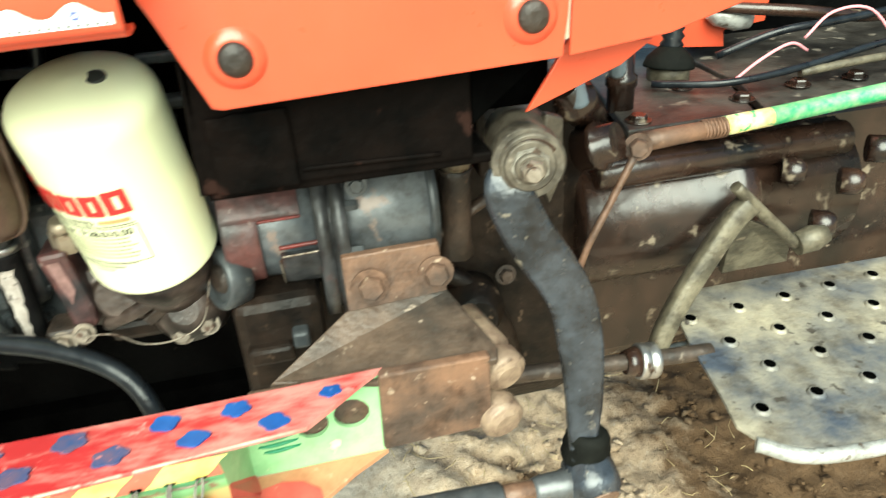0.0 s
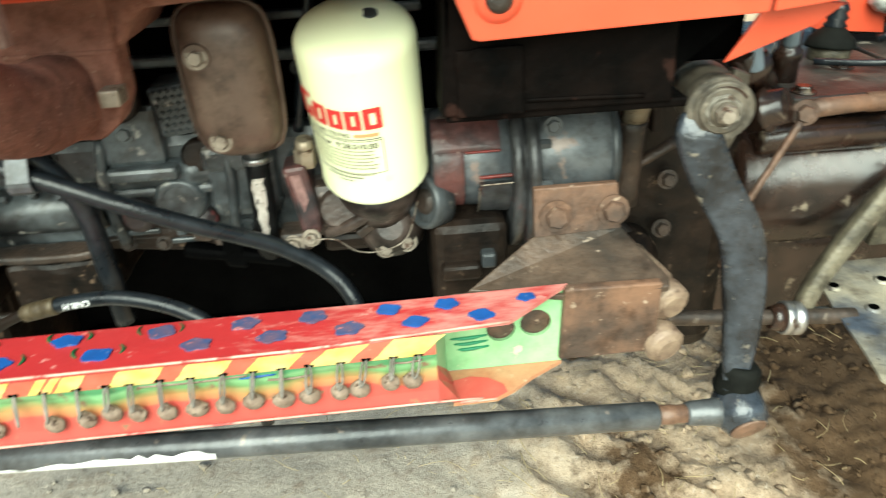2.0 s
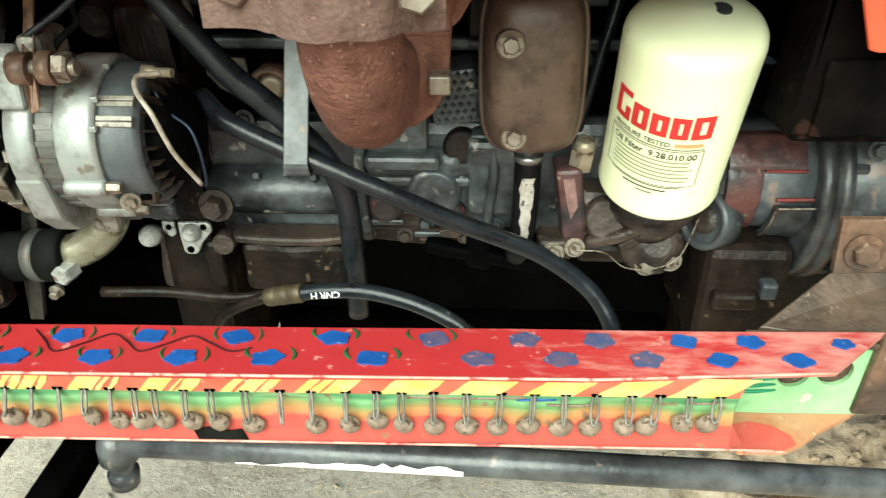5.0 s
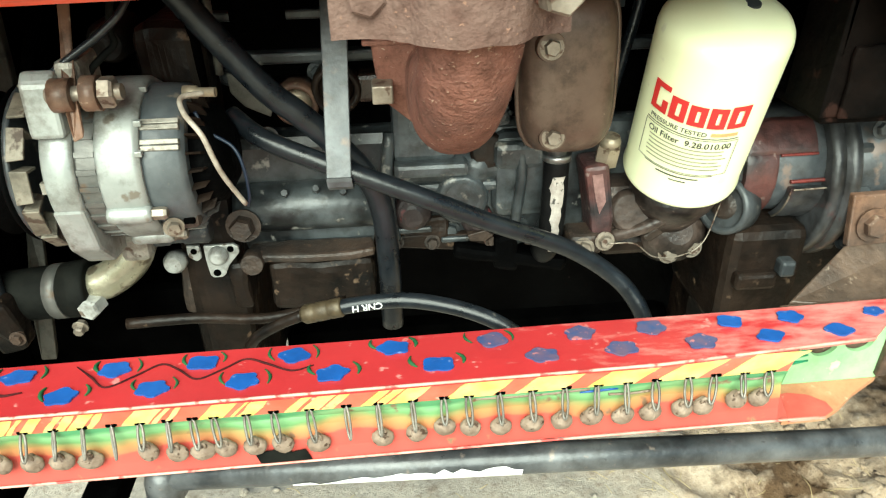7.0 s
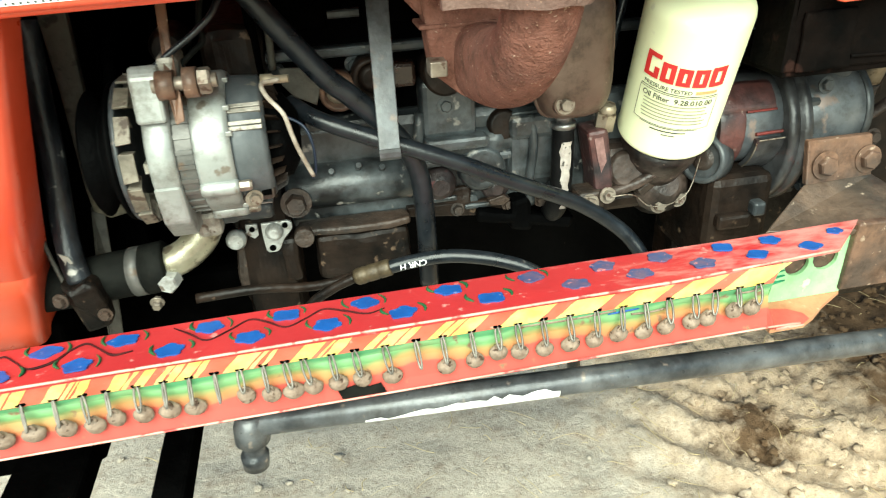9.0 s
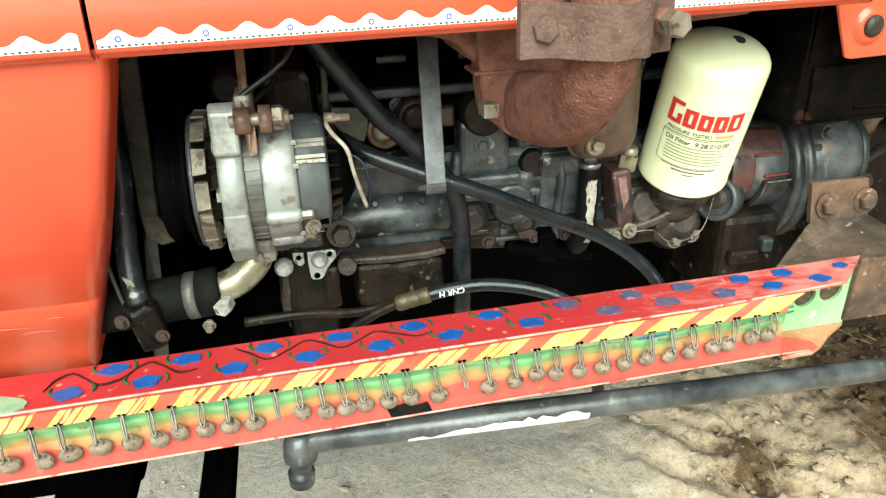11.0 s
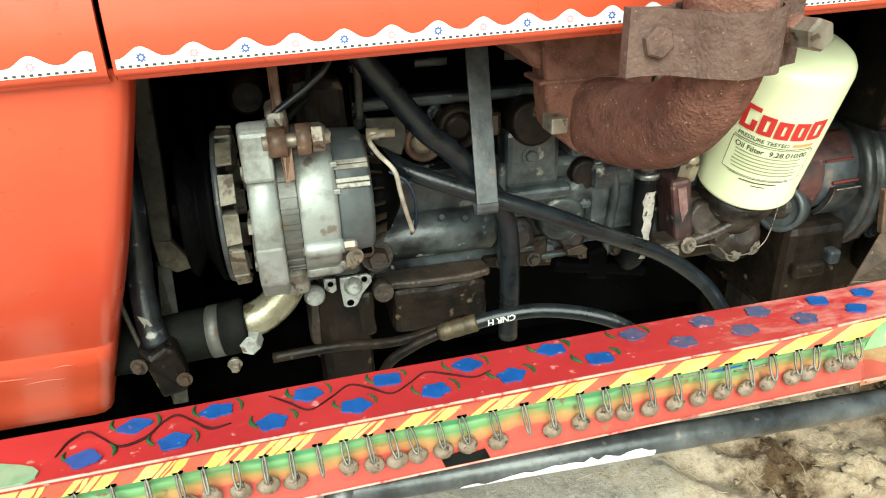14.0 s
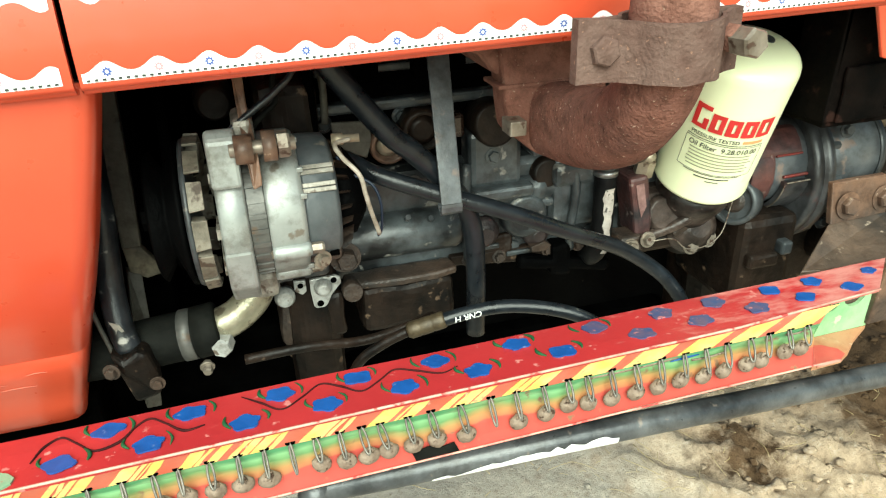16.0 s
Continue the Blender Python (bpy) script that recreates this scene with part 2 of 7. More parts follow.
def banded_face():
    """The beam's lower face: green, then amber, then red with a wavy edge, by height along the face."""
    m = bpy.data.materials.new("banded_enamel")
    m.use_nodes = True
    nt = m.node_tree
    n, ln = nt.nodes, nt.links.new
    b = n["Principled BSDF"]
    tc = n.new("ShaderNodeTexCoord")
    sep = n.new("ShaderNodeSeparateXYZ")
    ln(tc.outputs["Object"], sep.inputs[0])
    sc = n.new("ShaderNodeMath")
    sc.operation = "MULTIPLY"
    sc.inputs[1].default_value = 52.0
    ln(sep.outputs[0], sc.inputs[0])
    sn = n.new("ShaderNodeMath")
    sn.operation = "SINE"
    ln(sc.outputs[0], sn.inputs[0])
    amp = n.new("ShaderNodeMath")
    amp.operation = "MULTIPLY_ADD"
    amp.inputs[1].default_value = 0.0035
    ln(sn.outputs[0], amp.inputs[0])
    ln(sep.outputs[2], amp.inputs[2])
    nz = n.new("ShaderNodeTexNoise")
    nz.inputs["Scale"].default_value, nz.inputs["Detail"].default_value = 28, 5
    ln(tc.outputs["Object"], nz.inputs["Vector"])
    j = n.new("ShaderNodeMath")
    j.operation = "MULTIPLY_ADD"
    j.inputs[1].default_value = 0.012
    ln(nz.outputs[0], j.inputs[0])
    ln(amp.outputs[0], j.inputs[2])
    rng = n.new("ShaderNodeMapRange")
    rng.inputs[1].default_value, rng.inputs[2].default_value = 0.624, 0.672
    ln(j.outputs[0], rng.inputs[0])
    r = n.new("ShaderNodeValToRGB")
    e = r.color_ramp.elements
    e[0].position, e[0].color = 0.0, (0.45, 0.062, 0.050, 1)
    e[1].position, e[1].color = 1.0, (0.10, 0.31, 0.14, 1)
    for p, c in ((0.41, (0.46, 0.072, 0.056, 1)), (0.44, (0.45, 0.15, 0.070, 1)), (0.56, (0.40, 0.21, 0.080, 1)), (0.645, (0.27, 0.25, 0.095, 1)), (0.71, (0.15, 0.29, 0.115, 1)), (0.82, (0.22, 0.42, 0.20, 1)), (0.91, (0.09, 0.29, 0.13, 1))):
        k = e.new(p)
        k.color = c
    ln(rng.outputs[0], r.inputs[0])
    sp = n.new("ShaderNodeTexNoise")
    sp.inputs["Scale"].default_value, sp.inputs["Detail"].default_value = 65, 8
    ln(tc.outputs["Object"], sp.inputs["Vector"])
    cut = n.new("ShaderNodeValToRGB")
    cut.color_ramp.elements[0].position, cut.color_ramp.elements[1].position = 0.64, 0.70
    ln(sp.outputs[0], cut.inputs[0])
    mix = n.new("ShaderNodeMix")
    mix.data_type = "RGBA"
    mix.inputs[7].default_value = (0.20, 0.12, 0.07, 1)
    ln(cut.outputs[0], mix.inputs[0])
    ln(r.outputs[0], mix.inputs[6])
    ln(mix.outputs[2], b.inputs["Base Color"])
    b.inputs["Roughness"].default_value = 0.45
    return m


BANDED = banded_face()


def fade_top(m):
    """Wears the crimson paint to a scratched pink towards the beam's rear end."""
    n, ln = m.node_tree.nodes, m.node_tree.links.new
    b = n["Principled BSDF"]
    was = b.inputs["Base Color"].links[0].from_socket
    tc = n.new("ShaderNodeTexCoord")
    sep = n.new("ShaderNodeSeparateXYZ")
    ln(tc.outputs["Object"], sep.inputs[0])
    far = n.new("ShaderNodeMapRange")
    far.inputs[1].default_value, far.inputs[2].default_value, far.inputs[3].default_value, far.inputs[4].default_value = -0.34, -0.06, -0.20, 0.13
    ln(sep.outputs[0], far.inputs[0])
    long = n.new("ShaderNodeMapping")
    long.inputs["Scale"].default_value = (0.45, 1.3, 1.0)
    long.inputs["Rotation"].default_value = (0, 0, 0.35)
    ln(tc.outputs["Object"], long.inputs[0])
    nz = n.new("ShaderNodeTexNoise")
    nz.inputs["Scale"].default_value, nz.inputs["Detail"].default_value, nz.inputs["Roughness"].default_value = 60, 9, 0.65
    ln(long.outputs[0], nz.inputs["Vector"])
    add = n.new("ShaderNodeMath")
    ln(nz.outputs[0], add.inputs[0])
    ln(far.outputs[0], add.inputs[1])
    cut = n.new("ShaderNodeMapRange")
    cut.inputs[1].default_value, cut.inputs[2].default_value, cut.inputs[4].default_value = 0.47, 0.70, 0.85
    ln(add.outputs[0], cut.inputs[0])
    mix = n.new("ShaderNodeMix")
    mix.data_type = "RGBA"
    mix.inputs[7].default_value = (0.56, 0.24, 0.21, 1)
    ln(cut.outputs[0], mix.inputs[0])
    ln(was, mix.inputs[6])
    ln(mix.outputs[2], b.inputs["Base Color"])


fade_top(BEAM_TOP)


def soil():
    """Trodden earth: pale and fine at the front, tan in the middle, dark with painted-in shade by the rear wheel, dark
    in one furrow.
    """
    m = bpy.data.materials.new("trodden_soil")
    m.use_nodes = True
    nt = m.node_tree
    n, ln = nt.nodes, nt.links.new
    b = n["Principled BSDF"]
    tc = n.new("ShaderNodeTexCoord")

    def noise_at(scale, detail, rough=0.6):
        t = n.new("ShaderNodeTexNoise")
        t.inputs["Scale"].default_value, t.inputs["Detail"].default_value, t.inputs["Roughness"].default_value = scale, detail, rough
        ln(tc.outputs["Object"], t.inputs["Vector"])
        return t.outputs[0]

    def span(value, a, z, lo=0.0, hi=1.0):
        r = n.new("ShaderNodeMapRange")
        for k, v in enumerate((a, z, lo, hi)):
            r.inputs[k + 1].default_value = v
        ln(value, r.inputs[0])
        return r.outputs[0]

    def blend(share, one, two, how="MIX"):
        x = n.new("ShaderNodeMix")
        x.data_type, x.blend_type = "RGBA", how
        for slot, v in ((0, share), (6, one), (7, two)):
            if isinstance(v, tuple):
                x.inputs[slot].default_value = (*v, 1)
            else:
                ln(v, x.inputs[slot])
        return x.outputs[2]

    def plus(a, k, c):
        x = n.new("ShaderNodeMath")
        x.operation = "MULTIPLY_ADD"
        ln(a, x.inputs[0])
        x.inputs[1].default_value = k
        ln(c, x.inputs[2])
        return x.outputs[0]

    broad, mid, crumb, grit = noise_at(3.2, 8), noise_at(17, 9, 0.65), noise_at(75, 9, 0.7), noise_at(260, 6, 0.7)
    sep = n.new("ShaderNodeSeparateXYZ")
    ln(tc.outputs["Object"], sep.inputs[0])
    col = blend(span(broad, 0.35, 0.65), (0.41, 0.36, 0.30), (0.52, 0.46, 0.385))
    col = blend(span(plus(mid, 0.45, sep.outputs[0]), 0.20, 0.50), col, (0.53, 0.40, 0.28))
    col = blend(span(mid, 0.50, 0.68, 0.0, 0.45), col, (0.30, 0.225, 0.16))
    col = blend(span(crumb, 0.52, 0.70, 0.0, 0.7), col, (0.22, 0.165, 0.12))
    col = blend(span(crumb, 0.46, 0.34, 0.0, 0.5), col, (0.66, 0.58, 0.48))
    col = blend(span(grit, 0.58, 0.68, 0.0, 0.55), col, (0.13, 0.095, 0.07))

    def near(place, inner, outer, wobble):
        far = n.new("ShaderNodeVectorMath")
        far.operation = "DISTANCE"
        far.inputs[1].default_value = place
        ln(tc.outputs["Object"], far.inputs[0])
        return span(plus(mid, wobble, far.outputs["Value"]), outer, inner)
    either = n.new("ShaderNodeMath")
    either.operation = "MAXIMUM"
    # browner earth with gearbox and footplate shade painted in towards the rear wheel, and a broken furrow beside the
    # drag link
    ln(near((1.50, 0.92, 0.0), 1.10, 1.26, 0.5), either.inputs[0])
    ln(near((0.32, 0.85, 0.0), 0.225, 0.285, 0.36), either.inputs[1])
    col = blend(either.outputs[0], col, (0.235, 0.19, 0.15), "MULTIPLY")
    ln(col, b.inputs["Base Color"])
    b.inputs["Roughness"].default_value, b.inputs["Specular IOR Level"].default_value = 0.95, 0.15
    bp = n.new("ShaderNodeBump")
    bp.inputs["Strength"].default_value, bp.inputs["Distance"].default_value = 0.9, 0.010
    ln(plus(grit, 0.22, plus(crumb, 0.5, mid)), bp.inputs["Height"])
    ln(bp.outputs[0], b.inputs["Normal"])
    return m


SOIL = soil()


# ---- shapes, all in world metres ----
def V(*p):
    return Vector(p)


def box(x0, x1, y0, y1, z0, z1, bev=0.003, seg=2, bm=None):
    new_bm = bmesh.new()
    bmesh.ops.create_cube(new_bm, size=1)
    for v in new_bm.verts:
        v.co = V((x0 + x1) / 2 + v.co.x * (x1 - x0), (y0 + y1) / 2 + v.co.y * (y1 - y0), (z0 + z1) / 2 + v.co.z * (z1 - z0))
    if bev:
        bmesh.ops.bevel(new_bm, geom=new_bm.edges[:], offset=min(bev, 0.49 * min(x1 - x0, y1 - y0, z1 - z0)), segments=seg, affect="EDGES", profile=0.5)
    return merge(bm, new_bm)


def merge(bm, other):
    if bm is None:
        return other
    me = bpy.data.meshes.new("tmp")
    other.to_mesh(me)
    other.free()
    bm.from_mesh(me)
    bpy.data.meshes.remove(me)
    return bm


def turned(bm, deg, axis, at):
    bmesh.ops.rotate(bm, cent=V(*at), matrix=Matrix.Rotation(radians(deg), 3, axis), verts=bm.verts)
    return bm


def basis(d):
    d = d.normalized()
    u = d.cross(V(0, 0, 1))
    if u.length < 1e-3:
        u = V(1, 0, 0)
    u.normalize()
    return u, u.cross(d).normalized()


def worn(bm, amp=0.003, size=0.022):
    """Breaks a casting's flat faces into the lumps of caked dirt and old welds."""
    bmesh.ops.subdivide_edges(bm, edges=bm.edges[:], cuts=5, use_grid_fill=True)
    for v in bm.verts:
        p = v.co / size
        v.co += V(noise.noise(p), noise.noise(p + V(7, 0, 0)), noise.noise(p + V(0, 7, 0))) * amp
    return bm


def lathe(p0, p1, profile, seg=32, bm=None, caps=True, phase=0.0):
    """profile: (share of the way from p0 to p1, radius)."""
    bm = bm or bmesh.new()
    p0, p1 = V(*p0), V(*p1)
    u, w = basis(p1 - p0)
    rings = []
    for s, r in profile:
        c = p0.lerp(p1, s)
        rings.append([bm.verts.new(c + (u * math.cos(2 * math.pi * k / seg + phase) + w * math.sin(2 * math.pi * k / seg + phase)) * r) for k in range(seg)])
    for a, b in zip(rings, rings[1:]):
        for k in range(seg):
            f = bm.faces.new((a[k], b[k], b[(k + 1) % seg], a[(k + 1) % seg]))
            f.smooth = seg > 8
    if caps:
        bm.faces.new(rings[0])
        bm.faces.new(rings[-1][::-1])
    return bm


def cyl(p0, p1, r, seg=24, bm=None, bev=None):
    n = (V(*p1) - V(*p0)).length
    b = min(bev if bev is not None else 0.08 * r, 0.3 * n, 0.5 * r) / n
    return lathe(p0, p1, [(0, r - b * n), (b, r), (1 - b, r), (1, r - b * n)], seg, bm)


def spline(pts, steps=8):
    pts = [V(*p) for p in pts]
    ext = [2 * pts[0] - pts[1], *pts, 2 * pts[-1] - pts[-2]]
    out = []
    for i in range(1, len(ext) - 2):
        a, b, c, d = ext[i - 1:i + 3]
        for k in range(steps):
            t = k / steps
            out.append(0.5 * ((2 * b) + (c - a) * t + (2 * a - 5 * b + 4 * c - d) * t * t + (3 * b - a - 3 * c + d) * t ** 3))
    out.append(pts[-1])
    return out


def tube(pts, r, seg=14, steps=8, bm=None, radii=None, flat=1.0, wiggle=0.0):
    """A swept tube; radii: one a control point; flat: the share of its second axis."""
    bm = bm or bmesh.new()
    way = spline(pts, steps)
    rings = []
    up = None
    for i, p in enumerate(way):
        d = (way[min(i + 1, len(way) - 1)] - way[max(i - 1, 0)]).normalized()
        if up is None:
            up = basis(d)[0]
        up = (up - d * up.dot(d)).normalized()
        side = d.cross(up)
        if radii:
            f = i / (len(way) - 1) * (len(radii) - 1)
            k = min(int(f), len(radii) - 2)
            rr = radii[k] + (radii[k + 1] - radii[k]) * (f - k)
        else:
            rr = r
        rings.append([bm.verts.new(p + (up * math.cos(2 * math.pi * k / seg) + side * math.sin(2 * math.pi * k / seg) * flat) * rr) for k in range(seg)])
    for a, b in zip(rings, rings[1:]):
        for k in range(seg):
            f = bm.faces.new((a[k], a[(k + 1) % seg], b[(k + 1) % seg], b[k]))
            f.smooth = True
    bm.faces.new(rings[0][::-1])
    bm.faces.new(rings[-1])
    return bm


def slab(outline, thick, bm=None, bev=0.0):
    """A plate: outline of 3D points on its front, thickness as a vector."""
    nb = bmesh.new()
    th = V(*thick)
    a = [nb.verts.new(V(*p)) for p in outline]
    b = [nb.verts.new(V(*p) + th) for p in outline]
    nb.faces.new(a)
    nb.faces.new(b[::-1])
    for k in range(len(a)):
        nb.faces.new((a[k], b[k], b[(k + 1) % len(a)], a[(k + 1) % len(a)]))
    bmesh.ops.recalc_face_normals(nb, faces=nb.faces)
    if bev:
        bmesh.ops.bevel(nb, geom=nb.edges[:], offset=bev, segments=2, affect="EDGES", profile=0.5)
    return merge(bm, nb)


def backed(bm, shift):
    """Gives an open sheet a back, moved by shift, and closes its rim."""
    sh = V(*shift)
    faces = bm.faces[:]
    twin = {v: bm.verts.new(v.co + sh) for v in bm.verts[:]}
    rim = [e for e in bm.edges if len(e.link_faces) == 1]
    for f in faces:
        g = bm.faces.new([twin[v] for v in reversed(f.verts)])
        g.smooth = f.smooth
    for e in rim:
        a, b = e.verts
        e.smooth = False
        bm.faces.new((a, b, twin[b], twin[a]))
        back = bm.edges.get((twin[a], twin[b]))
        if back:
            back.smooth = False
    return bm


def hexbolt(at, d, r=0.007, h=0.006, washer=True, bm=None):
    at, d = V(*at), V(*d).normalized()
    bm = bm or bmesh.new()
    if washer:
        lathe(at, at + d * 0.0015, [(0, r * 1.45), (1, r * 1.45)], 20, bm)
    lathe(at - d * 0.004, at + d * h, [(0, r), (0.85, r), (1, r * 0.86)], 6, bm, phase=0.3)
    return bm


def obj(name, bm, mat):
    me = bpy.data.meshes.new(name)
    bmesh.ops.recalc_face_normals(bm, faces=bm.faces)
    bm.to_mesh(me)
    bm.free()
    for m in mat if isinstance(mat, (list, tuple)) else (mat,):
        me.materials.append(m)
    return new(name, me)


def thing(name, base, label, category, group=""):
    ob = new(name)
    ob.empty_display_size = 0.02
    ob.matrix_world = pose(*base)
    return tagged(ob, label, category, group)


def single(name, bm, mat, label, category, group="", kind=""):
    return tagged(obj(name, bm, mat), label, category, group, kind)


def part(name, bm, mat, parent, label=""):
    ob = obj(name, bm, mat)
    ob.parent = parent
    m = parent.matrix_basis.copy()
    if parent.parent:
        m = parent.parent.matrix_basis @ parent.matrix_parent_inverse @ m
    ob.matrix_parent_inverse = m.inverted()
    if label:
        ob["label"] = label
    return ob


# ---- ground ----
def ground_sheet():
    bm = bmesh.new()
    def ticks(lo, hi, fine0, fine1, step):
        out = [lo, lo * 0.3, lo * 0.1]
        k = fine0
        while k <= fine1 + 1e-6:
            out.append(k)
            k += step
        return sorted({round(v, 4) for v in out + [hi * 0.1, hi * 0.3, hi]})
    xs, ys = ticks(-400, 400, -1.5, 1.7, 0.014), ticks(-400, 400, 0.3, 1.7, 0.014)
    def h(x, y):
        if abs(x) > 3 or abs(y) > 3:
            return -0.012
        level = max(0.0, min(1.0, (x + 1.5) * 6, (1.7 - x) * 6, (y - 0.3) * 8, (1.7 - y) * 6))
        p = V(x, y, 0)
        rough = min(1.0, max(0.15, (x + 0.15) * 1.6))
        z = 0.014 * noise.noise(p * 4) + 0.010 * noise.noise(p * 11 + V(3, 1, 0)) * (0.4 + rough) + 0.022 * abs(noise.noise(p * 22 + V(7, 0, 2))) * rough + 0.012 * noise.noise(p * 48) * rough
        # trodden ridges running aslant
        strip = max(0.0, min(1.0, (x + 0.05) * 5)) * max(0.0, min(1.0, (0.75 - x) * 5))
        q = V((x + 0.9 * y) * 13, (x - y) * 3.0, 0.4)
        z += strip * (0.050 * (0.35 - abs(noise.noise(q))) + 0.014 * noise.noise(q * 2.3) + 0.007 * noise.noise(p * 85))
        return z * level - 0.010 - 0.002 * (1 - level)
    grid = [[bm.verts.new((x, y, h(x, y))) for x in xs] for y in ys]
    for a, b in zip(grid, grid[1:]):
        for k in range(len(xs) - 1):
            f = bm.faces.new((a[k], a[k + 1], b[k + 1], b[k]))
            f.smooth = True
    return bm


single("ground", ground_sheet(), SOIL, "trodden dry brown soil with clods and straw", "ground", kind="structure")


def clods():
    """Small lumps: noisy copies of one icosphere, all in one mesh."""
    ball = bmesh.new()
    bmesh.ops.create_icosphere(ball, subdivisions=2, radius=1)
    base = [v.co.copy() for v in ball.verts]
    tris = [[v.index for v in f.verts] for f in ball.faces]
    ball.free()
    bm = bmesh.new()
    rnd = random.Random(4)
    for k in range(3000):
        x, y = rnd.uniform(-1.2, 1.3), rnd.uniform(0.45, 1.5)
        if rnd.random() > 0.03 + 0.80 * max(0, min(1, (x - 0.05) * 2.2)):
            continue
        r = rnd.choice((0.003, 0.003, 0.004, 0.004, 0.005, 0.006, 0.008, 0.011)) * rnd.uniform(0.7, 1.3)
        vs = []
        for p in base:
            q = p * r * (1 + 0.9 * noise.noise(p * 1.3 + V(k * 1.37, 0, 0)) + 0.6 * noise.noise(p * 3 + V(0, k * 1.37, 0)))
            vs.append(bm.verts.new((x + q.x, y + q.y, 0.6 * q.z - 0.001)))
        for t in tris:
            bm.faces.new([vs[i] for i in t]).smooth = True
    return bm


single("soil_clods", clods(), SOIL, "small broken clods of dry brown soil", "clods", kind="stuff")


def straws():
    bm = bmesh.new()
    rnd = random.Random(9)
    for k in range(420):
        x, y, a = rnd.gauss(0.08, 0.45), rnd.uniform(0.5, 1.4), rnd.uniform(0, math.pi)
        n = rnd.choice((0.012, 0.018, 0.025, 0.035, 0.05, 0.08)) * rnd.uniform(0.7, 1.2)
        d = V(math.cos(a), math.sin(a), rnd.uniform(-0.05, 0.1)) * n
        tube([(x, y, 0.008), (x + d.x * 0.5 + rnd.uniform(-0.2, 0.2) * n, y + d.y * 0.5 + rnd.uniform(-0.2, 0.2) * n, 0.0085 + rnd.uniform(0, 0.004)), (x + d.x, y + d.y, 0.008)], rnd.uniform(0.0004, 0.0009), 4, 2, bm)
    return bm


single("straw_litter", straws(), STRAW, "dry straw stalks lying on the soil", "straw", kind="stuff")


# ---- painted side beam ----
BX0, BX1 = -0.98, 0.054


def beam():
    b = thing("side_beam", (-0.4, 0.4, 0.65), "folded steel side beam painted red with blue flowers, stripes and hanging tags", "beam")
    th = 0.004
    def strip(sec, x0, x1, cut=None, shift=(0, 0.004, 0)):
        bm = bmesh.new()
        n = max(2, int((x1 - x0) / 0.03))
        rows = []
        for k in range(n + 1):
            rows.append([])
            for i, (y, z) in enumerate(sec):
                xe = x1 - (cut[i] if cut else 0)
                x = x0 + (xe - x0) * k / n
                rows[-1].append(bm.verts.new((x, y + 0.0012 * noise.noise(V(x * 6, i, 0)), z + 0.0015 * noise.noise(V(x * 5, i, 4)))))
        for a, c in zip(rows, rows[1:]):
            for i in range(len(sec) - 1):
                bm.faces.new((a[i], a[i + 1], c[i + 1], c[i]))
        return backed(bm, shift)
    def lip_y(x):
        """The flange's outer edge: it narrows towards the rear end."""
        return 0.373 + 0.011 * max(0.0, min(1.0, (x + 0.17) / 0.166))
    bm = bmesh.new()
    rows = []
    for k in range(57):
        rows.append([])
        for i in range(4):
            f = i / 3
            x = BX0 + (BX1 - 0.058 * f - BX0) * k / 56
            y = 0.434 + (lip_y(x) - 0.434) * f
            rows[-1].append(bm.verts.new((x, y + 0.0010 * noise.noise(V(x * 6, i, 0)), 0.688 + (0.434 - y) * 0.0656 + 0.0014 * noise.noise(V(x * 5, i, 4)))))
    for m, n in zip(rows, rows[1:]):
        for i in range(3):
            bm.faces.new((m[i], m[i + 1], n[i + 1], n[i]))
    part("top_flange", backed(bm, (0, 0, -0.004)), BEAM_TOP, b)
    LIP = -0.064
    bm = bmesh.new()
    cols = []
    for i in range(64):
        x = BX0 + (LIP - BX0) * i / 63
        cols.append([bm.verts.new((x, 0.386 - 0.009 * k / 3, 0.664 + 0.0255 * k / 3)) for k in range(4)])
    for m, n in zip(cols, cols[1:]):
        for k in range(3):
            bm.faces.new((m[k], m[k + 1], n[k + 1], n[k]))
    part("stripe_band", backed(bm, (0, 0.003, -0.003)), CHEV_RED, b)
    part("web", strip([(0.386, 0.6638), (0.389, 0.656), (0.3895, 0.648), (0.388, 0.640), (0.386, 0.628), (0.384, 0.618)], BX0, LIP), BANDED, b)
    # the rear end opens into a deeper channel: slanting shoulder, upright end web with two holes, bottom flange
    fr = [(LIP, 0.377, 0.6895), (LIP, 0.386, 0.664), (LIP, 0.3895, 0.648), (LIP, 0.388, 0.638), (LIP, 0.384, 0.618)]
    bk = [(-0.054, 0.4335, 0.6845), (-0.054, 0.4340, 0.632), (-0.054, 0.4340, 0.607), (-0.050, 0.416, 0.6058), (-0.046, 0.3955, 0.6045)]
    for i, mt in ((0, GREEN_PAINT), (1, GREEN_PAINT), (2, END_RED), (3, END_RED)):
        bm = bmesh.new()
        q = [bm.verts.new(V(*p)) for p in (fr[i], fr[i + 1], bk[i + 1], bk[i])]
        bm.faces.new(q)
        part("shoulder", backed(bm, (0.001, 0.003, 0)), mt, b)
    bm = bmesh.new()
    loops = [[(-0.056, 0.6075), (-0.02, 0.6065), (0.0505, 0.6065), (0.0525, 0.63), (0.0515, 0.66), (0.0540, 0.684), (-0.056, 0.684)]]
    for cx, cz, r in ((0.027, 0.650, 0.0138), (-0.004, 0.647, 0.0128)):
        loops.append([(cx + r * math.cos(2 * math.pi * k / 28) * (1 + 0.02 * math.sin(3 * k)), cz + r * math.sin(2 * math.pi * k / 28)) for k in range(28)])
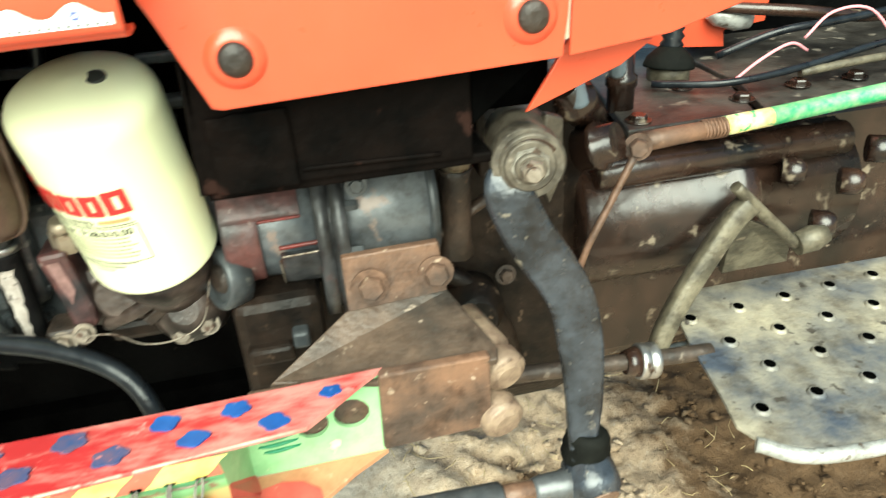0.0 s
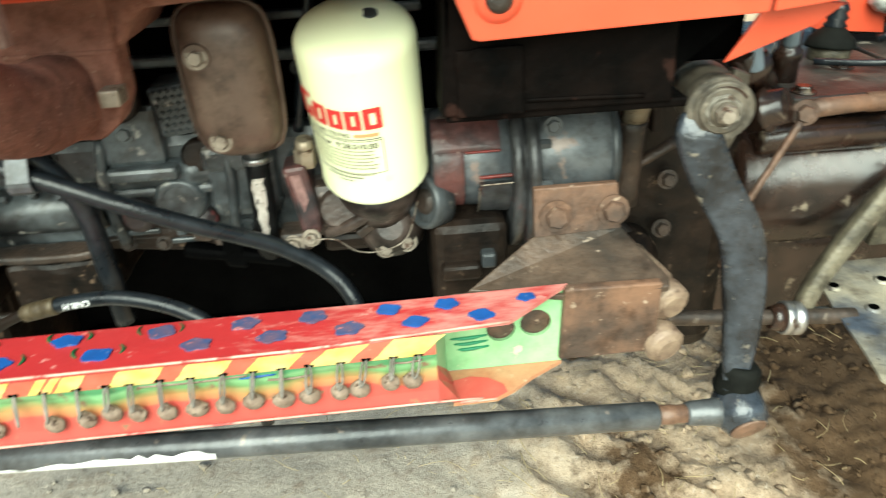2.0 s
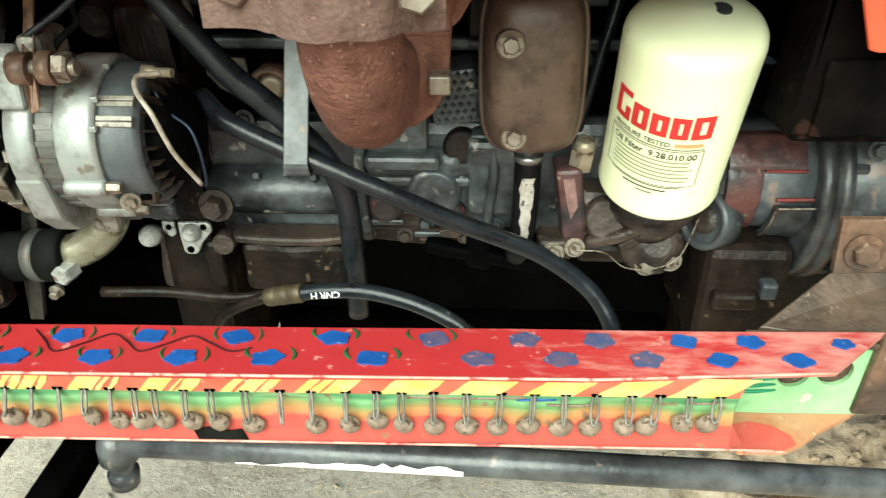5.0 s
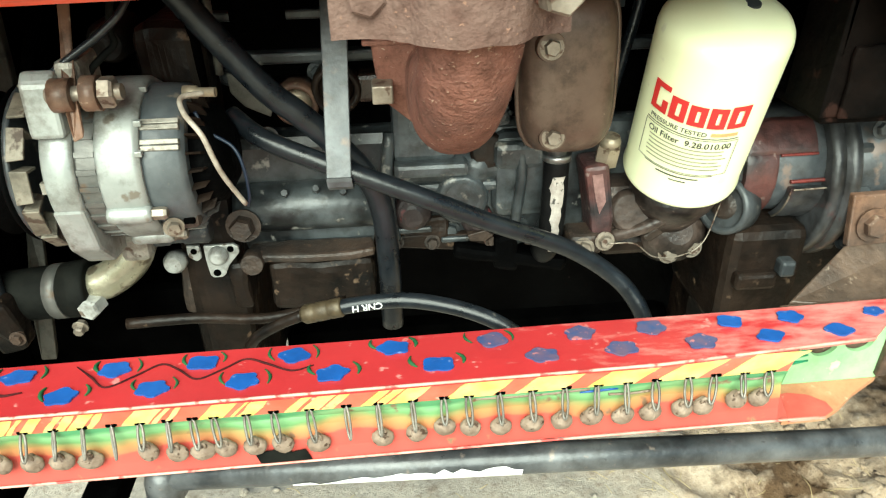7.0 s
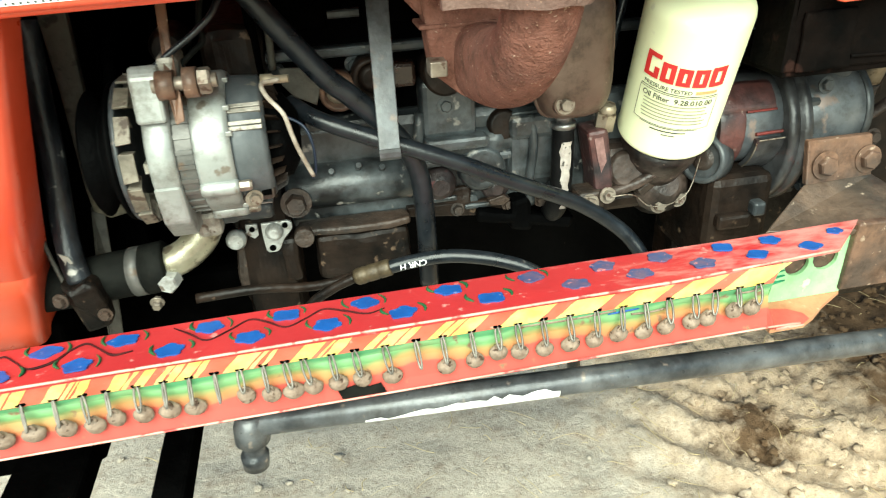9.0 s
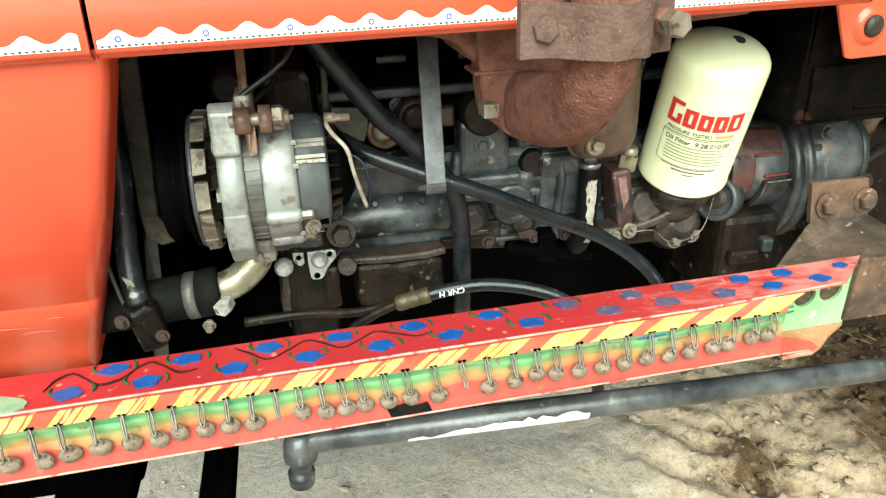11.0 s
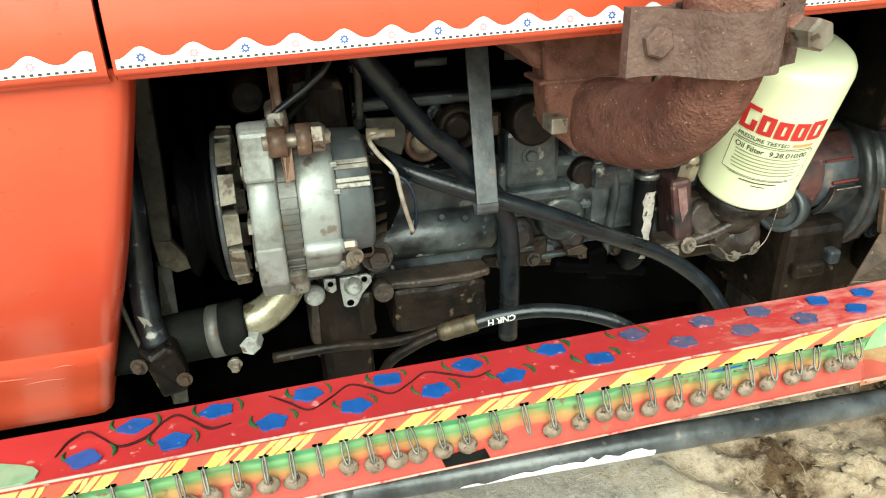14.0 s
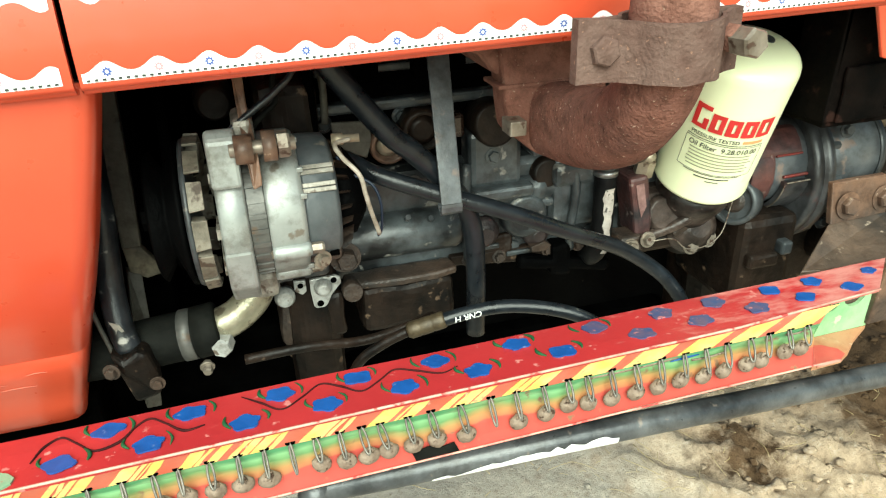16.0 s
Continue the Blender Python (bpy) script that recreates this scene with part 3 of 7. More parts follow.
    for lp in loops:
        vs = [bm.verts.new((x, 0.4345, z)) for x, z in lp]
        for k in range(len(vs)):
            bm.edges.new((vs[k], vs[(k + 1) % len(vs)]))
    bmesh.ops.triangle_fill(bm, use_beauty=True, edges=bm.edges[:])
    part("end_web", backed(bm, (0, 0.004, 0)), GREEN_PAINT, b, "pale green painted end with two round holes")
    part("backing_plate", box(-0.045, 0.0485, 0.4395, 0.4435, 0.612, 0.683, 0.001), BRACKET, b, "brown rusty steel showing through the holes")
    part("bottom_flange", slab([(-0.052, 0.3945, 0.6042), (-0.014, 0.3970, 0.6025), (0.002, 0.405, 0.603), (0.022, 0.419, 0.6045), (0.0505, 0.4340, 0.6065), (-0.052, 0.4340, 0.6070)], (0, 0, -0.004)), AMBER, b)
    red = [(-0.052, 0.3948, 0.6048), (-0.014, 0.3974, 0.6031), (-0.004, 0.4030, 0.6035), (-0.006, 0.4110, 0.6050), (-0.018, 0.4205, 0.6062), (-0.034, 0.4240, 0.6068), (-0.052, 0.4200, 0.6068)]
    part("red_wave", slab(red, (0, 0, -0.0005)), END_RED, b)
    part("edge_line", tube([(BX0 + (-0.004 - BX0) * k / 24, lip_y(BX0 + (-0.004 - BX0) * k / 24) - 0.0008, 0.688 + (0.434 - lip_y(BX0 + (-0.004 - BX0) * k / 24)) * 0.0656 - 0.0006) for k in range(25)], 0.0012, 6, 1), CREAM, b)
    part("lower_edge", tube([(BX0, 0.3830, 0.6180), (-0.5, 0.3828, 0.6180), (-0.064, 0.3830, 0.6170), (-0.046, 0.3945, 0.6035), (-0.014, 0.3968, 0.6018)], 0.0010, 6, 6), CREAM, b)
    def web(x, k, lift=0.0008):
        """A place on the striped band: k 0 at its lower edge, 1 at its upper."""
        return (x, 0.386 - 0.009 * k - lift, 0.664 + 0.0255 * k + 0.5 * lift)
    part("green_end", slab([(BX0, 0.3735, 0.6934), (-0.756, 0.3735, 0.6934), (-0.750, 0.378, 0.6931), (-0.749, 0.384, 0.6928), (-0.754, 0.390, 0.6924), (-0.763, 0.395, 0.6921), (-0.775, 0.400, 0.6918), (-0.79, 0.405, 0.6915), (-0.82, 0.411, 0.6911), (BX0, 0.418, 0.6907)], (0, 0, -0.0016)), FADED_GREEN, b)
    rnd = random.Random(2)
    def top(y):
        return 0.692 - (y - 0.373) * 0.0656 + 0.0016
    def petals(x, y, r, faded):
        bm = bmesh.new()
        pts = []
        ph, n = rnd.uniform(0, 6), rnd.choice((4, 5, 5))
        for k in range(30):
            a = 2 * math.pi * k / 30
            rr = r * (0.93 + 0.11 * math.cos(n * a + ph) + 0.05 * math.cos(2 * a + 2 * ph) + 0.03 * rnd.uniform(-1, 1))
            px, py = x + 1.1 * rr * math.cos(a), y + 0.85 * rr * math.sin(a)
            pts.append((px, py, top(py)))
        slab(pts, (0, 0, -0.0014), bm)
        return part("painted_flower", bm, FADED_BLUE if faded else BLUE_PAINT, b)
    uppers = (-0.691, -0.631, -0.562, -0.4985, -0.4315, -0.358, -0.283, -0.216, -0.161, -0.099, -0.051, 0.015)
    lowers = (-0.721, -0.660, -0.590, -0.5275, -0.465, -0.402, -0.326, -0.250, -0.191, -0.131, -0.078, -0.025)
    for xs, y, rise in ((uppers, 0.4185, 0.000), (lowers, 0.3890, 0.007)):
        for k, x in enumerate(xs):
            yy = y + rise * (x + 0.70) / 0.70 if x < 0 else 0.417
            faded = -0.30 < x < -0.12
            petals(x, yy, 0.0112 if x < -0.11 else 0.0098 if x < 0.0 else 0.0075, faded)
            if x < -0.27:
                for s in (-1, 1):
                    hgt, out = rnd.uniform(0.012, 0.019), rnd.uniform(0.0125, 0.0175)
                    y0 = min(yy + 0.013, 0.4325) - hgt
                    wide = rnd.uniform(0.9, 1.5)
                    bm = tube([(x + s * (out + 0.0028 * math.sin(j / 5 * math.pi)) + 0.004 * (0.5 - j / 5), y0 + hgt * j / 5, top(y0 + hgt * j / 5) - 0.0010) for j in range(6)], 0, 6, 3, None, [0.0004 * wide, 0.0009 * wide, 0.0012 * wide, 0.0011 * wide, 0.0008 * wide, 0.0004 * wide])
                    part("painted_leaf", bm, LEAF_PAINT, b)
    # one thin wavy stem that swings over the lower flowers and under the upper ones, worn away in places
    stem = ((-0.742, 0.400), (-0.736, 0.413), (-0.725, 0.4200), (-0.712, 0.410), (-0.698, 0.3985), (-0.681, 0.4025), (-0.671, 0.4150), (-0.661, 0.4205), (-0.649, 0.4115), (-0.635, 0.3995), (-0.620, 0.4010))
    later = ((-0.592, 0.4235), (-0.577, 0.4115), (-0.562, 0.3995), (-0.545, 0.4085), (-0.529, 0.4190), (-0.514, 0.4115), (-0.4985, 0.4005), (-0.482, 0.4085), (-0.467, 0.4175), (-0.450, 0.4105), (-0.4315, 0.4015), (-0.416, 0.4055))
    for run, thick in ((stem, 1.0), (later, 0.8)):
        pts = [(x, 0.410 + 1.2 * (y - 0.410), top(y) - 0.0009) for x, y in run]
        part("painted_scroll", tube(pts, 0, 6, 6, None, [thick * (0.0005 if k in (0, len(pts) - 1) else 0.00125 if k % 4 == 1 else 0.0009) for k in range(len(pts))]), SCROLL, b)
    # slanting yellow strokes between the edge and the tag holes
    patches = [(-0.838 + 0.048 * k, -0.808 + 0.048 * k) for k in range(5)]
    patches += [(-0.608, -0.574), (-0.554, -0.521), (-0.500, -0.461), (-0.439, -0.404), (-0.384, -0.347), (-0.323, -0.288), (-0.271, -0.236), (-0.217, -0.182), (-0.166, -0.134), (-0.115, -0.076)]
    for x0, x1 in patches:
        gaps = 3 if x0 < -0.42 else 2 if x0 < -0.35 else 0
        cuts = sorted(rnd.uniform(0.12, 0.88) for k in range(gaps))
        edges = [0.0] + [c + s for c in cuts for s in (-0.03, 0.03)] + [1.0]
        for a, c in zip(edges[::2], edges[1::2]):
            if c - a < 0.04:
                continue
            a, c = x0 + (x1 - x0) * a, x0 + (x1 - x0) * c
            j, q = rnd.uniform(-0.0015, 0.0015), rnd.uniform(-0.001, 0.001)
            lean = 0.020
            ragged = [web(a, 0.02), web(c, 0.02), web(c + lean * 0.4 + q, 0.4), web(c + lean * 0.75 - q, 0.75), web(c + lean, 0.97), web(a + lean + j, 0.97), web(a + lean * 0.6 - q, 0.6), web(a + lean * 0.25 + q, 0.25)]
            part("yellow_stroke", slab(ragged, (0, 0.0006, 0)), YELLOW_PAINT, b)
    for k in range(3):
        z = 0.6425 - 0.006 * k
        part("green_stroke", tube([(-0.049 + 0.003 * k, 0.4338, z - 0.0005), (-0.034, 0.4338, z - 0.001), (-0.017 + 0.001 * k, 0.4338, z + 0.0005)], 0, 5, 3, None, [0.0007, 0.0018, 0.0019, 0.0008]), STROKE_GREEN, b)
    part("bare_patch", slab([(-0.465, 0.3828, 0.629), (-0.448, 0.3830, 0.632), (-0.438, 0.3828, 0.628), (-0.428, 0.3828, 0.630), (-0.424, 0.3822, 0.620), (-0.462, 0.3822, 0.620)], (0, 0.0008, 0)), DULL_RUBBER, b)
    part("blue_stroke", tube([(-0.222, 0.3872, 0.6585), (-0.208, 0.3875, 0.659), (-0.193, 0.3872, 0.6595)], 0, 5, 3, None, [0.0005, 0.0014, 0.0006]), BLUE_PAINT, b)
    for x0, x1, z in ((-0.30, -0.215, 0.661), (-0.20, -0.165, 0.655), (-0.10, -0.075, 0.659)):
        part("scrape", tube([(x0, 0.3868, z), ((x0 + x1) / 2, 0.3872, z - 0.0012), (x1, 0.3868, z + 0.0006)], 0.0010, 5, 4), TAG, b)
    return b


SAG = 0.014  # the beam falls towards the front, in metres a metre
PIVOT = Matrix.Translation((-0.10, 0.40, 0.65))
side_beam = beam()
side_beam.matrix_world = PIVOT @ Matrix.Rotation(-math.atan(SAG), 4, "Y") @ PIVOT.inverted() @ side_beam.matrix_world
# each hole, its tag's place along the beam (None: a bare ring) and the tag's height
TAGS = [(-0.828, -0.823, 0.626), (-0.804, -0.799, 0.626), (-0.781, -0.776, 0.627), (-0.756, -0.750, 0.626), (-0.734, -0.729, 0.629), (-0.709, -0.705, 0.631), (-0.685, -0.681, 0.631), (-0.663, -0.659, 0.630), (-0.645, -0.642, 0.634), (-0.622, -0.621, 0.633), (-0.601, -0.600, 0.633)]
TAGS += [(-0.581, -0.580, 0.632), (-0.561, None, 0), (-0.541, -0.539, 0.636), (-0.522, -0.519, 0.633), (-0.5045, -0.500, 0.633), (-0.4895, -0.484, 0.634), (-0.4665, -0.463, 0.634), (-0.447, -0.443, 0.634), (-0.4215, -0.417, 0.632), (-0.395, None, 0), (-0.372, -0.370, 0.633), (-0.347, -0.345, 0.635), (-0.324, -0.324, 0.639), (-0.306, -0.305, 0.636)]
TAGS += [(-0.283, -0.282, 0.635), (-0.259, -0.258, 0.636), (-0.234, -0.236, 0.636), (-0.210, -0.213, 0.638), (-0.188, -0.189, 0.637), (-0.166, -0.168, 0.638), (-0.141, -0.144, 0.639), (-0.121, -0.128, 0.640), (-0.099, -0.103, 0.644), (-0.079, -0.085, 0.644)]


def tag_thing(x, tx, tz, wide, turn):
    """A wire ring through a pair of holes, and the domed tag that hangs in it, dented at its neck."""
    bare = tx is None
    t = thing("hanging_tag", (x, 0.386, 0.665), "dirty domed metal tag hanging by a wire ring from the beam" if not bare else "bare wire ring hanging from the painted beam", "tag", "tags along the beam")
    fall = SAG * (x + 0.10)
    low = 0.645 + fall if bare else tz + 0.009
    mid, half = (0.6655 + fall + low) / 2, (0.6655 + fall - low) / 2 + 0.0012
    lean = (0.003 if bare else tx - x) * 0.7
    pts = []
    for k in range(13):
        a = 2 * math.pi * k / 12
        pts.append((x + 0.0026 * math.sin(a) * turn + lean * 0.5 * (1 - math.cos(a)), 0.3800 + 0.0058 * math.cos(a) - 0.0012 * math.sin(a), mid + half * math.cos(a)))
    part("ring", tube(pts, 0.00105, 6, 3), WIRE_RING, t)
    for s in (-1, 1):
        h = V(x + 0.0021 * s + 0.0006, 0.3850, 0.6672 + fall)
        part("hole", lathe(h - V(0, -0.94, 0.33) * 0.0012, h + V(0, -0.94, 0.33) * 0.0008, [(0, 0.0021), (1, 0.0019)], 10), DARK, t)
    if not bare:
        c = V(tx, 0.3795, tz)
        w = V(0.25 * wide, 0, 0)
        bm = lathe(c + V(0, 0.0046, 0) - w * 0.003, c - V(0, 0.0036, -0.0012) + w * 0.003, [(0, 0.0060), (0.18, 0.0080), (0.36, 0.0083), (0.55, 0.0074), (0.72, 0.0056), (0.86, 0.0036), (1, 0.0014)], 18)
        for v in bm.verts:
            d = v.co - c
            v.co.x = c.x + d.x * (1.06 + 0.10 * wide)
            if d.z > 0.003:
                v.co.x = c.x + d.x * max(0.35, 1.0 - (d.z - 0.003) * 105)
            v.co += V(0.0006 * noise.noise(d * 260 + V(x * 40, 0, 0)), 0.0007 * noise.noise(d * 230 + V(0, x * 40, 0)), 0.0005 * noise.noise(d * 260 + V(0, 0, x * 40)))
        part("disc", bm, TAG, t)
        part("loop", tube([c + V(-0.0026, 0, 0.0050), c + V(-0.0016, -0.001, 0.0095), c + V(0.0016, -0.001, 0.0095), c + V(0.0026, 0, 0.0050)], 0.0012, 6, 3), TAG, t)
    return t


rnd = random.Random(5)
for hx, tx, tz in TAGS:
    tag_thing(hx, tx, tz, rnd.uniform(-1, 1), rnd.uniform(0.4, 1.0))

# ---- drag link and steering arm ----
dl = thing("drag_link", (-0.15, 0.41, 0.56), "dark steel steering drag link with smeared white paint", "drag link")
L0, L1 = V(-0.545, 0.41, 0.583), V(0.215, 0.412, 0.548)
part("tube", cyl(L0, L0.lerp(L1, 0.90), 0.0128, 28, bev=0.003), LINK, dl)
part("end_rod", lathe(L0.lerp(L1, 0.895), L1, [(0, 0.0085), (0.2, 0.0095), (0.25, 0.0085), (1, 0.0105)], 20), BRACKET, dl)
part("ball_joint", lathe(L1 + V(0.0, 0.022, 0.012), L1 + V(0.003, -0.019, -0.006), [(0, 0.013), (0.12, 0.0195), (0.35, 0.0235), (0.72, 0.0235), (0.88, 0.0215), (0.9, 0.0195), (1, 0.0185)], 32), ARM, dl)
part("shank", lathe(L1 + V(-0.050, 0, 0.002), L1 + V(-0.008, 0, 0), [(0, 0.0098), (0.1, 0.0112), (0.6, 0.0125), (1, 0.018)], 22), LINK, dl)
part("ball_cap", lathe(L1 + V(0.003, -0.0185, -0.0058), L1 + V(0.0035, -0.0225, -0.0075), [(0, 0.0170), (0.5, 0.0165), (0.55, 0.0135), (0.7, 0.0118), (0.75, 0.0088), (1, 0.0075)], 28), BRACKET, dl, "dusty ringed steel cap")
part("dust_boot", lathe(L1 + V(0.001, 0.012, 0.012), L1 + V(0.003, 0.012, 0.046), [(0, 0.019), (0.2, 0.0215), (0.34, 0.0185), (0.5, 0.0205), (0.66, 0.0175), (0.8, 0.0188), (1, 0.0130)], 26), DULL_RUBBER, dl, "black ribbed rubber boot")
part("front_joint", lathe(L0 + V(0, 0, 0.012), L0 + V(-0.004, 0, -0.05), [(0, 0.012), (0.25, 0.016), (0.5, 0.016), (0.55, 0.010), (0.75, 0.010), (0.78, 0.013), (1, 0.012)], 20), LINK, dl)
bm = bmesh.new()
rp = random.Random(8)
dirn = (L1 - L0).normalized()
rows = []
for k in range(27):
    f = k / 26
    x = -0.445 + 0.185 * f
    c = L0 + dirn * ((x - L0.x) / dirn.x)
    a0 = radians(204 - 36 * min(1, 1.6 * f) + rp.uniform(-10, 12))
    a1 = radians(238 + rp.uniform(-8, 4) - 12 * f)
    rows.append([bm.verts.new(c + V(0, math.cos(a0 + (a1 - a0) * j / 5), math.sin(a0 + (a1 - a0) * j / 5)) * 0.01325) for j in range(6)])
for a, c in zip(rows, rows[1:]):
    for j in range(5):
        bm.faces.new((a[j], a[j + 1], c[j + 1], c[j]))
part("paint_smear", bm, WHITE, dl, "smeared white paint")

arm = thing("steering_arm", (0.19, 0.47, 0.70), "curved black-painted forged steering drop arm with hub nut", "steering arm")
def forged(pts, w, d):
    bm = bmesh.new()
    way = spline(pts, 8)
    rings = []
    for i, p in enumerate(way):
        t = (way[min(i + 1, len(way) - 1)] - way[max(i - 1, 0)]).normalized()
        n = V(-0.25, -1, 0.1)
        n = (n - t * n.dot(t)).normalized()
        s = t.cross(n)
        f = i / (len(way) - 1)
        k = min(int(f * (len(w) - 1)), len(w) - 2)
        ww = w[k] + (w[k + 1] - w[k]) * (f * (len(w) - 1) - k)
        ch = 0.25
        sec = ((-1, -1 + ch), (-1 + ch, -1), (1 - ch, -1), (1, -1 + ch), (1, 1 - ch), (1 - ch, 1), (-1 + ch, 1), (-1, 1 - ch))
        rings.append([bm.verts.new(p + s * a * ww + n * c * d) for a, c in sec])
    for a, b in zip(rings, rings[1:]):
        for k in range(8):
            f = bm.faces.new((a[k], a[(k + 1) % 8], b[(k + 1) % 8], b[k]))
            f.smooth = True
    bm.faces.new(rings[0])
    bm.faces.new(rings[-1][::-1])
    return bm
part("lever", forged([(0.163, 0.456, 0.822), (0.160, 0.450, 0.808), (0.174, 0.445, 0.773), (0.203, 0.441, 0.722), (0.2125, 0.437, 0.674), (0.2155, 0.432, 0.624), (0.2125, 0.424, 0.590), (0.2125, 0.418, 0.568)], (0.0165, 0.0180, 0.0180, 0.0180, 0.0178, 0.0150, 0.0120, 0.0110), 0.009), ARM, arm)
HUB_METAL = surf("dusty_brown_hub", (0.042, 0.036, 0.028), (0.135, 0.115, 0.088), 0.5, 0.2, 34, (0.22, 0.19, 0.15), 0.65, 90, 0.25, grime=0.75)
HUB = V(-0.0125, -0.011, 0.003)
for name, p0, p1, prof, seg, mt_ in (
    ("hub", V(0.200, 0.53, 0.822), V(0.184, 0.455, 0.828), [(0, 0.026), (0.4, 0.026), (0.45, 0.023), (0.7, 0.023), (0.78, 0.0262), (1, 0.025)], 32, HUB_METAL),
    ("hub_ring", V(0.188, 0.462, 0.8275), V(0.186, 0.4515, 0.828), [(0, 0.0242), (0.55, 0.0242), (0.7, 0.0228), (1, 0.0218)], 36, HUB_METAL),
    ("hub_groove", V(0.1865, 0.455, 0.828), V(0.186, 0.4510, 0.828), [(0, 0.0200), (1, 0.0195)], 32, GEARBOX),
    ("hub_washer", V(0.1855, 0.462, 0.828), V(0.1835, 0.4485, 0.829), [(0, 0.0182), (0.9, 0.0182), (1, 0.0170)], 28, HUB_METAL),
    ("lock_tab", V(0.1835, 0.4490, 0.829), V(0.1830, 0.4465, 0.829), [(0, 0.0142), (1, 0.0135)], 7, ALU_DIRTY),
    ("hub_collar", V(0.1830, 0.4470, 0.829), V(0.1825, 0.4430, 0.829), [(0, 0.0112), (0.7, 0.0112), (1, 0.0098)], 24, HUB_METAL),
):
    part(name, lathe(p0 + HUB, p1 + HUB, prof, seg), mt_, arm)
part("hub_nut", hexbolt(V(0.1832, 0.4465, 0.829) + HUB, (-0.16, -1, 0.05), 0.0090, 0.010, False), BOLT, arm)
part("stud", cyl(V(0.182, 0.438, 0.829) + HUB, V(0.180, 0.431, 0.830) + HUB, 0.0052, 14), BOLT, arm)
part("lug_plate", slab([(0.198, 0.482, 0.852), (0.213, 0.484, 0.846), (0.214, 0.486, 0.800), (0.204, 0.486, 0.776), (0.194, 0.484, 0.800)], (0, 0.010, 0), bev=0.002), HUB_METAL, arm, "dusty cast lug plate")
# ---- red bodywork ----
def skin(rows, thick):
    """A curved sheet through rows of points, given a back."""
    bm = bmesh.new()
    g = [[bm.verts.new(p) for p in r] for r in rows]
    for a, b in zip(g, g[1:]):
        for k in range(len(a) - 1):
            f = bm.faces.new((a[k], a[k + 1], b[k + 1], b[k]))
            f.smooth = True
    return backed(bm, thick)


HOOD_SEC = ((0.400, 0.9472), (0.386, 0.9462), (0.3768, 0.9475), (0.375, 0.9505), (0.376, 0.975), (0.379, 1.00), (0.385, 1.04), (0.396, 1.10), (0.415, 1.16), (0.46, 1.22), (0.53, 1.255), (0.71, 1.27), (0.89, 1.255), (0.96, 1.22), (1.005, 1.16), (1.024, 1.10), (1.04, 1.0), (1.045, 0.95))


def hood_rows(x0, x1, drop=0.0):
    n = max(2, int((x1 - x0) / 0.06))
    return [[(x0 + (x1 - x0) * k / n, y, z + 0.0165 * (x0 + (x1 - x0) * k / n + 0.64) + drop) for y, z in HOOD_SEC] for k in range(n + 1)]


hood = thing("hood", (-0.36, 0.5, 0.95), "red-painted tractor hood with white scalloped sticker trim", "hood")
part("side_sheet", skin(hood_rows(-0.6405, -0.050), (0, 0.004, -0.003)), RED, hood)
nose = thing("nose_cowl", (-0.85, 0.5, 0.95), "red-painted tractor nose cowl with white scalloped sticker trim", "cowl")
part("side_sheet", skin(hood_rows(-1.15, -0.6440), (0, 0.004, -0.003)), RED, nose)


def sec_y(z):
    pts = HOOD_SEC[3:10]
    for (y0, z0), (y1, z1) in zip(pts, pts[1:]):
        if z <= z1:
            return y0 + (y1 - y0) * (z - z0) / (z1 - z0)
    return pts[-1][0]


PITCH = 0.0278


def trim(owner, x0, x1, z0, up=True, phase=0.0):
    """A scalloped white sticker band with a row of dark dots and small printed stars."""
    bm = bmesh.new()
    n = int((x1 - x0) / 0.0022)
    rise = 0.0165
    rows = []
    for k in range(n + 1):
        x = x0 + (x1 - x0) * k / n
        s = 0.5 + 0.5 * math.cos((x - x0 + phase) / PITCH * 2 * math.pi)
        hgt = 0.0052 + 0.0060 * s ** 1.3
        base = z0 + rise * (x + 0.64)
        a, c = (base, base + hgt) if up else (base, base - hgt)
        rows.append((x, a, c))
    for (xa, a0, a1), (xb, b0, b1) in zip(rows, rows[1:]):
        off = 0.0006
        q = [(xa, a0), (xb, b0), (xb, b1), (xa, a1)]
        bm.faces.new([bm.verts.new((x, sec_y(z - rise * (x + 0.64)) - off, z)) for x, z in q])
    bmesh.ops.remove_doubles(bm, verts=bm.verts, dist=1e-5)
    part("sticker_trim", bm, WHITE, owner, "white scalloped sticker trim")
    dots = bmesh.new()
    x = x0 + 0.002
    while x < x1 - 0.003:
        z = z0 + rise * (x + 0.64) + (0.0006 if up else -0.0006)
        y = sec_y(z - rise * (x + 0.64)) - 0.0011
        dots.faces.new([dots.verts.new(p) for p in ((x, y, z), (x + 0.0020, y, z), (x + 0.0020, y, z + 0.0013), (x, y, z + 0.0013))])
        x += 0.0042
    part("printed_border", dots, PRINT_DARK, owner)
    x, i = x0 - phase, 0
    while x < x1:
        if x0 + 0.004 < x < x1 - 0.006:
            z = z0 + rise * (x + 0.64) + (0.0055 if up else -0.0055)
            y = sec_y(z - rise * (x + 0.64)) - 0.0012
            st = bmesh.new()
            inner = [st.verts.new((x + 0.0011 * math.cos(a * math.pi / 8), y, z + 0.0011 * math.sin(a * math.pi / 8))) for a in range(16)]
            outer = [st.verts.new((x + r * math.cos(a * math.pi / 8), y, z + r * math.sin(a * math.pi / 8))) for a in range(16) for r in (0.0031 if a % 2 == 0 else 0.0017,)]
            for a in range(16):
                st.faces.new((inner[a], inner[(a + 1) % 16], outer[(a + 1) % 16], outer[a]))
            part("printed_star", st, INK_BLUE if i % 2 == 0 else INK_PINK, owner)
        x += PITCH
        i += 1


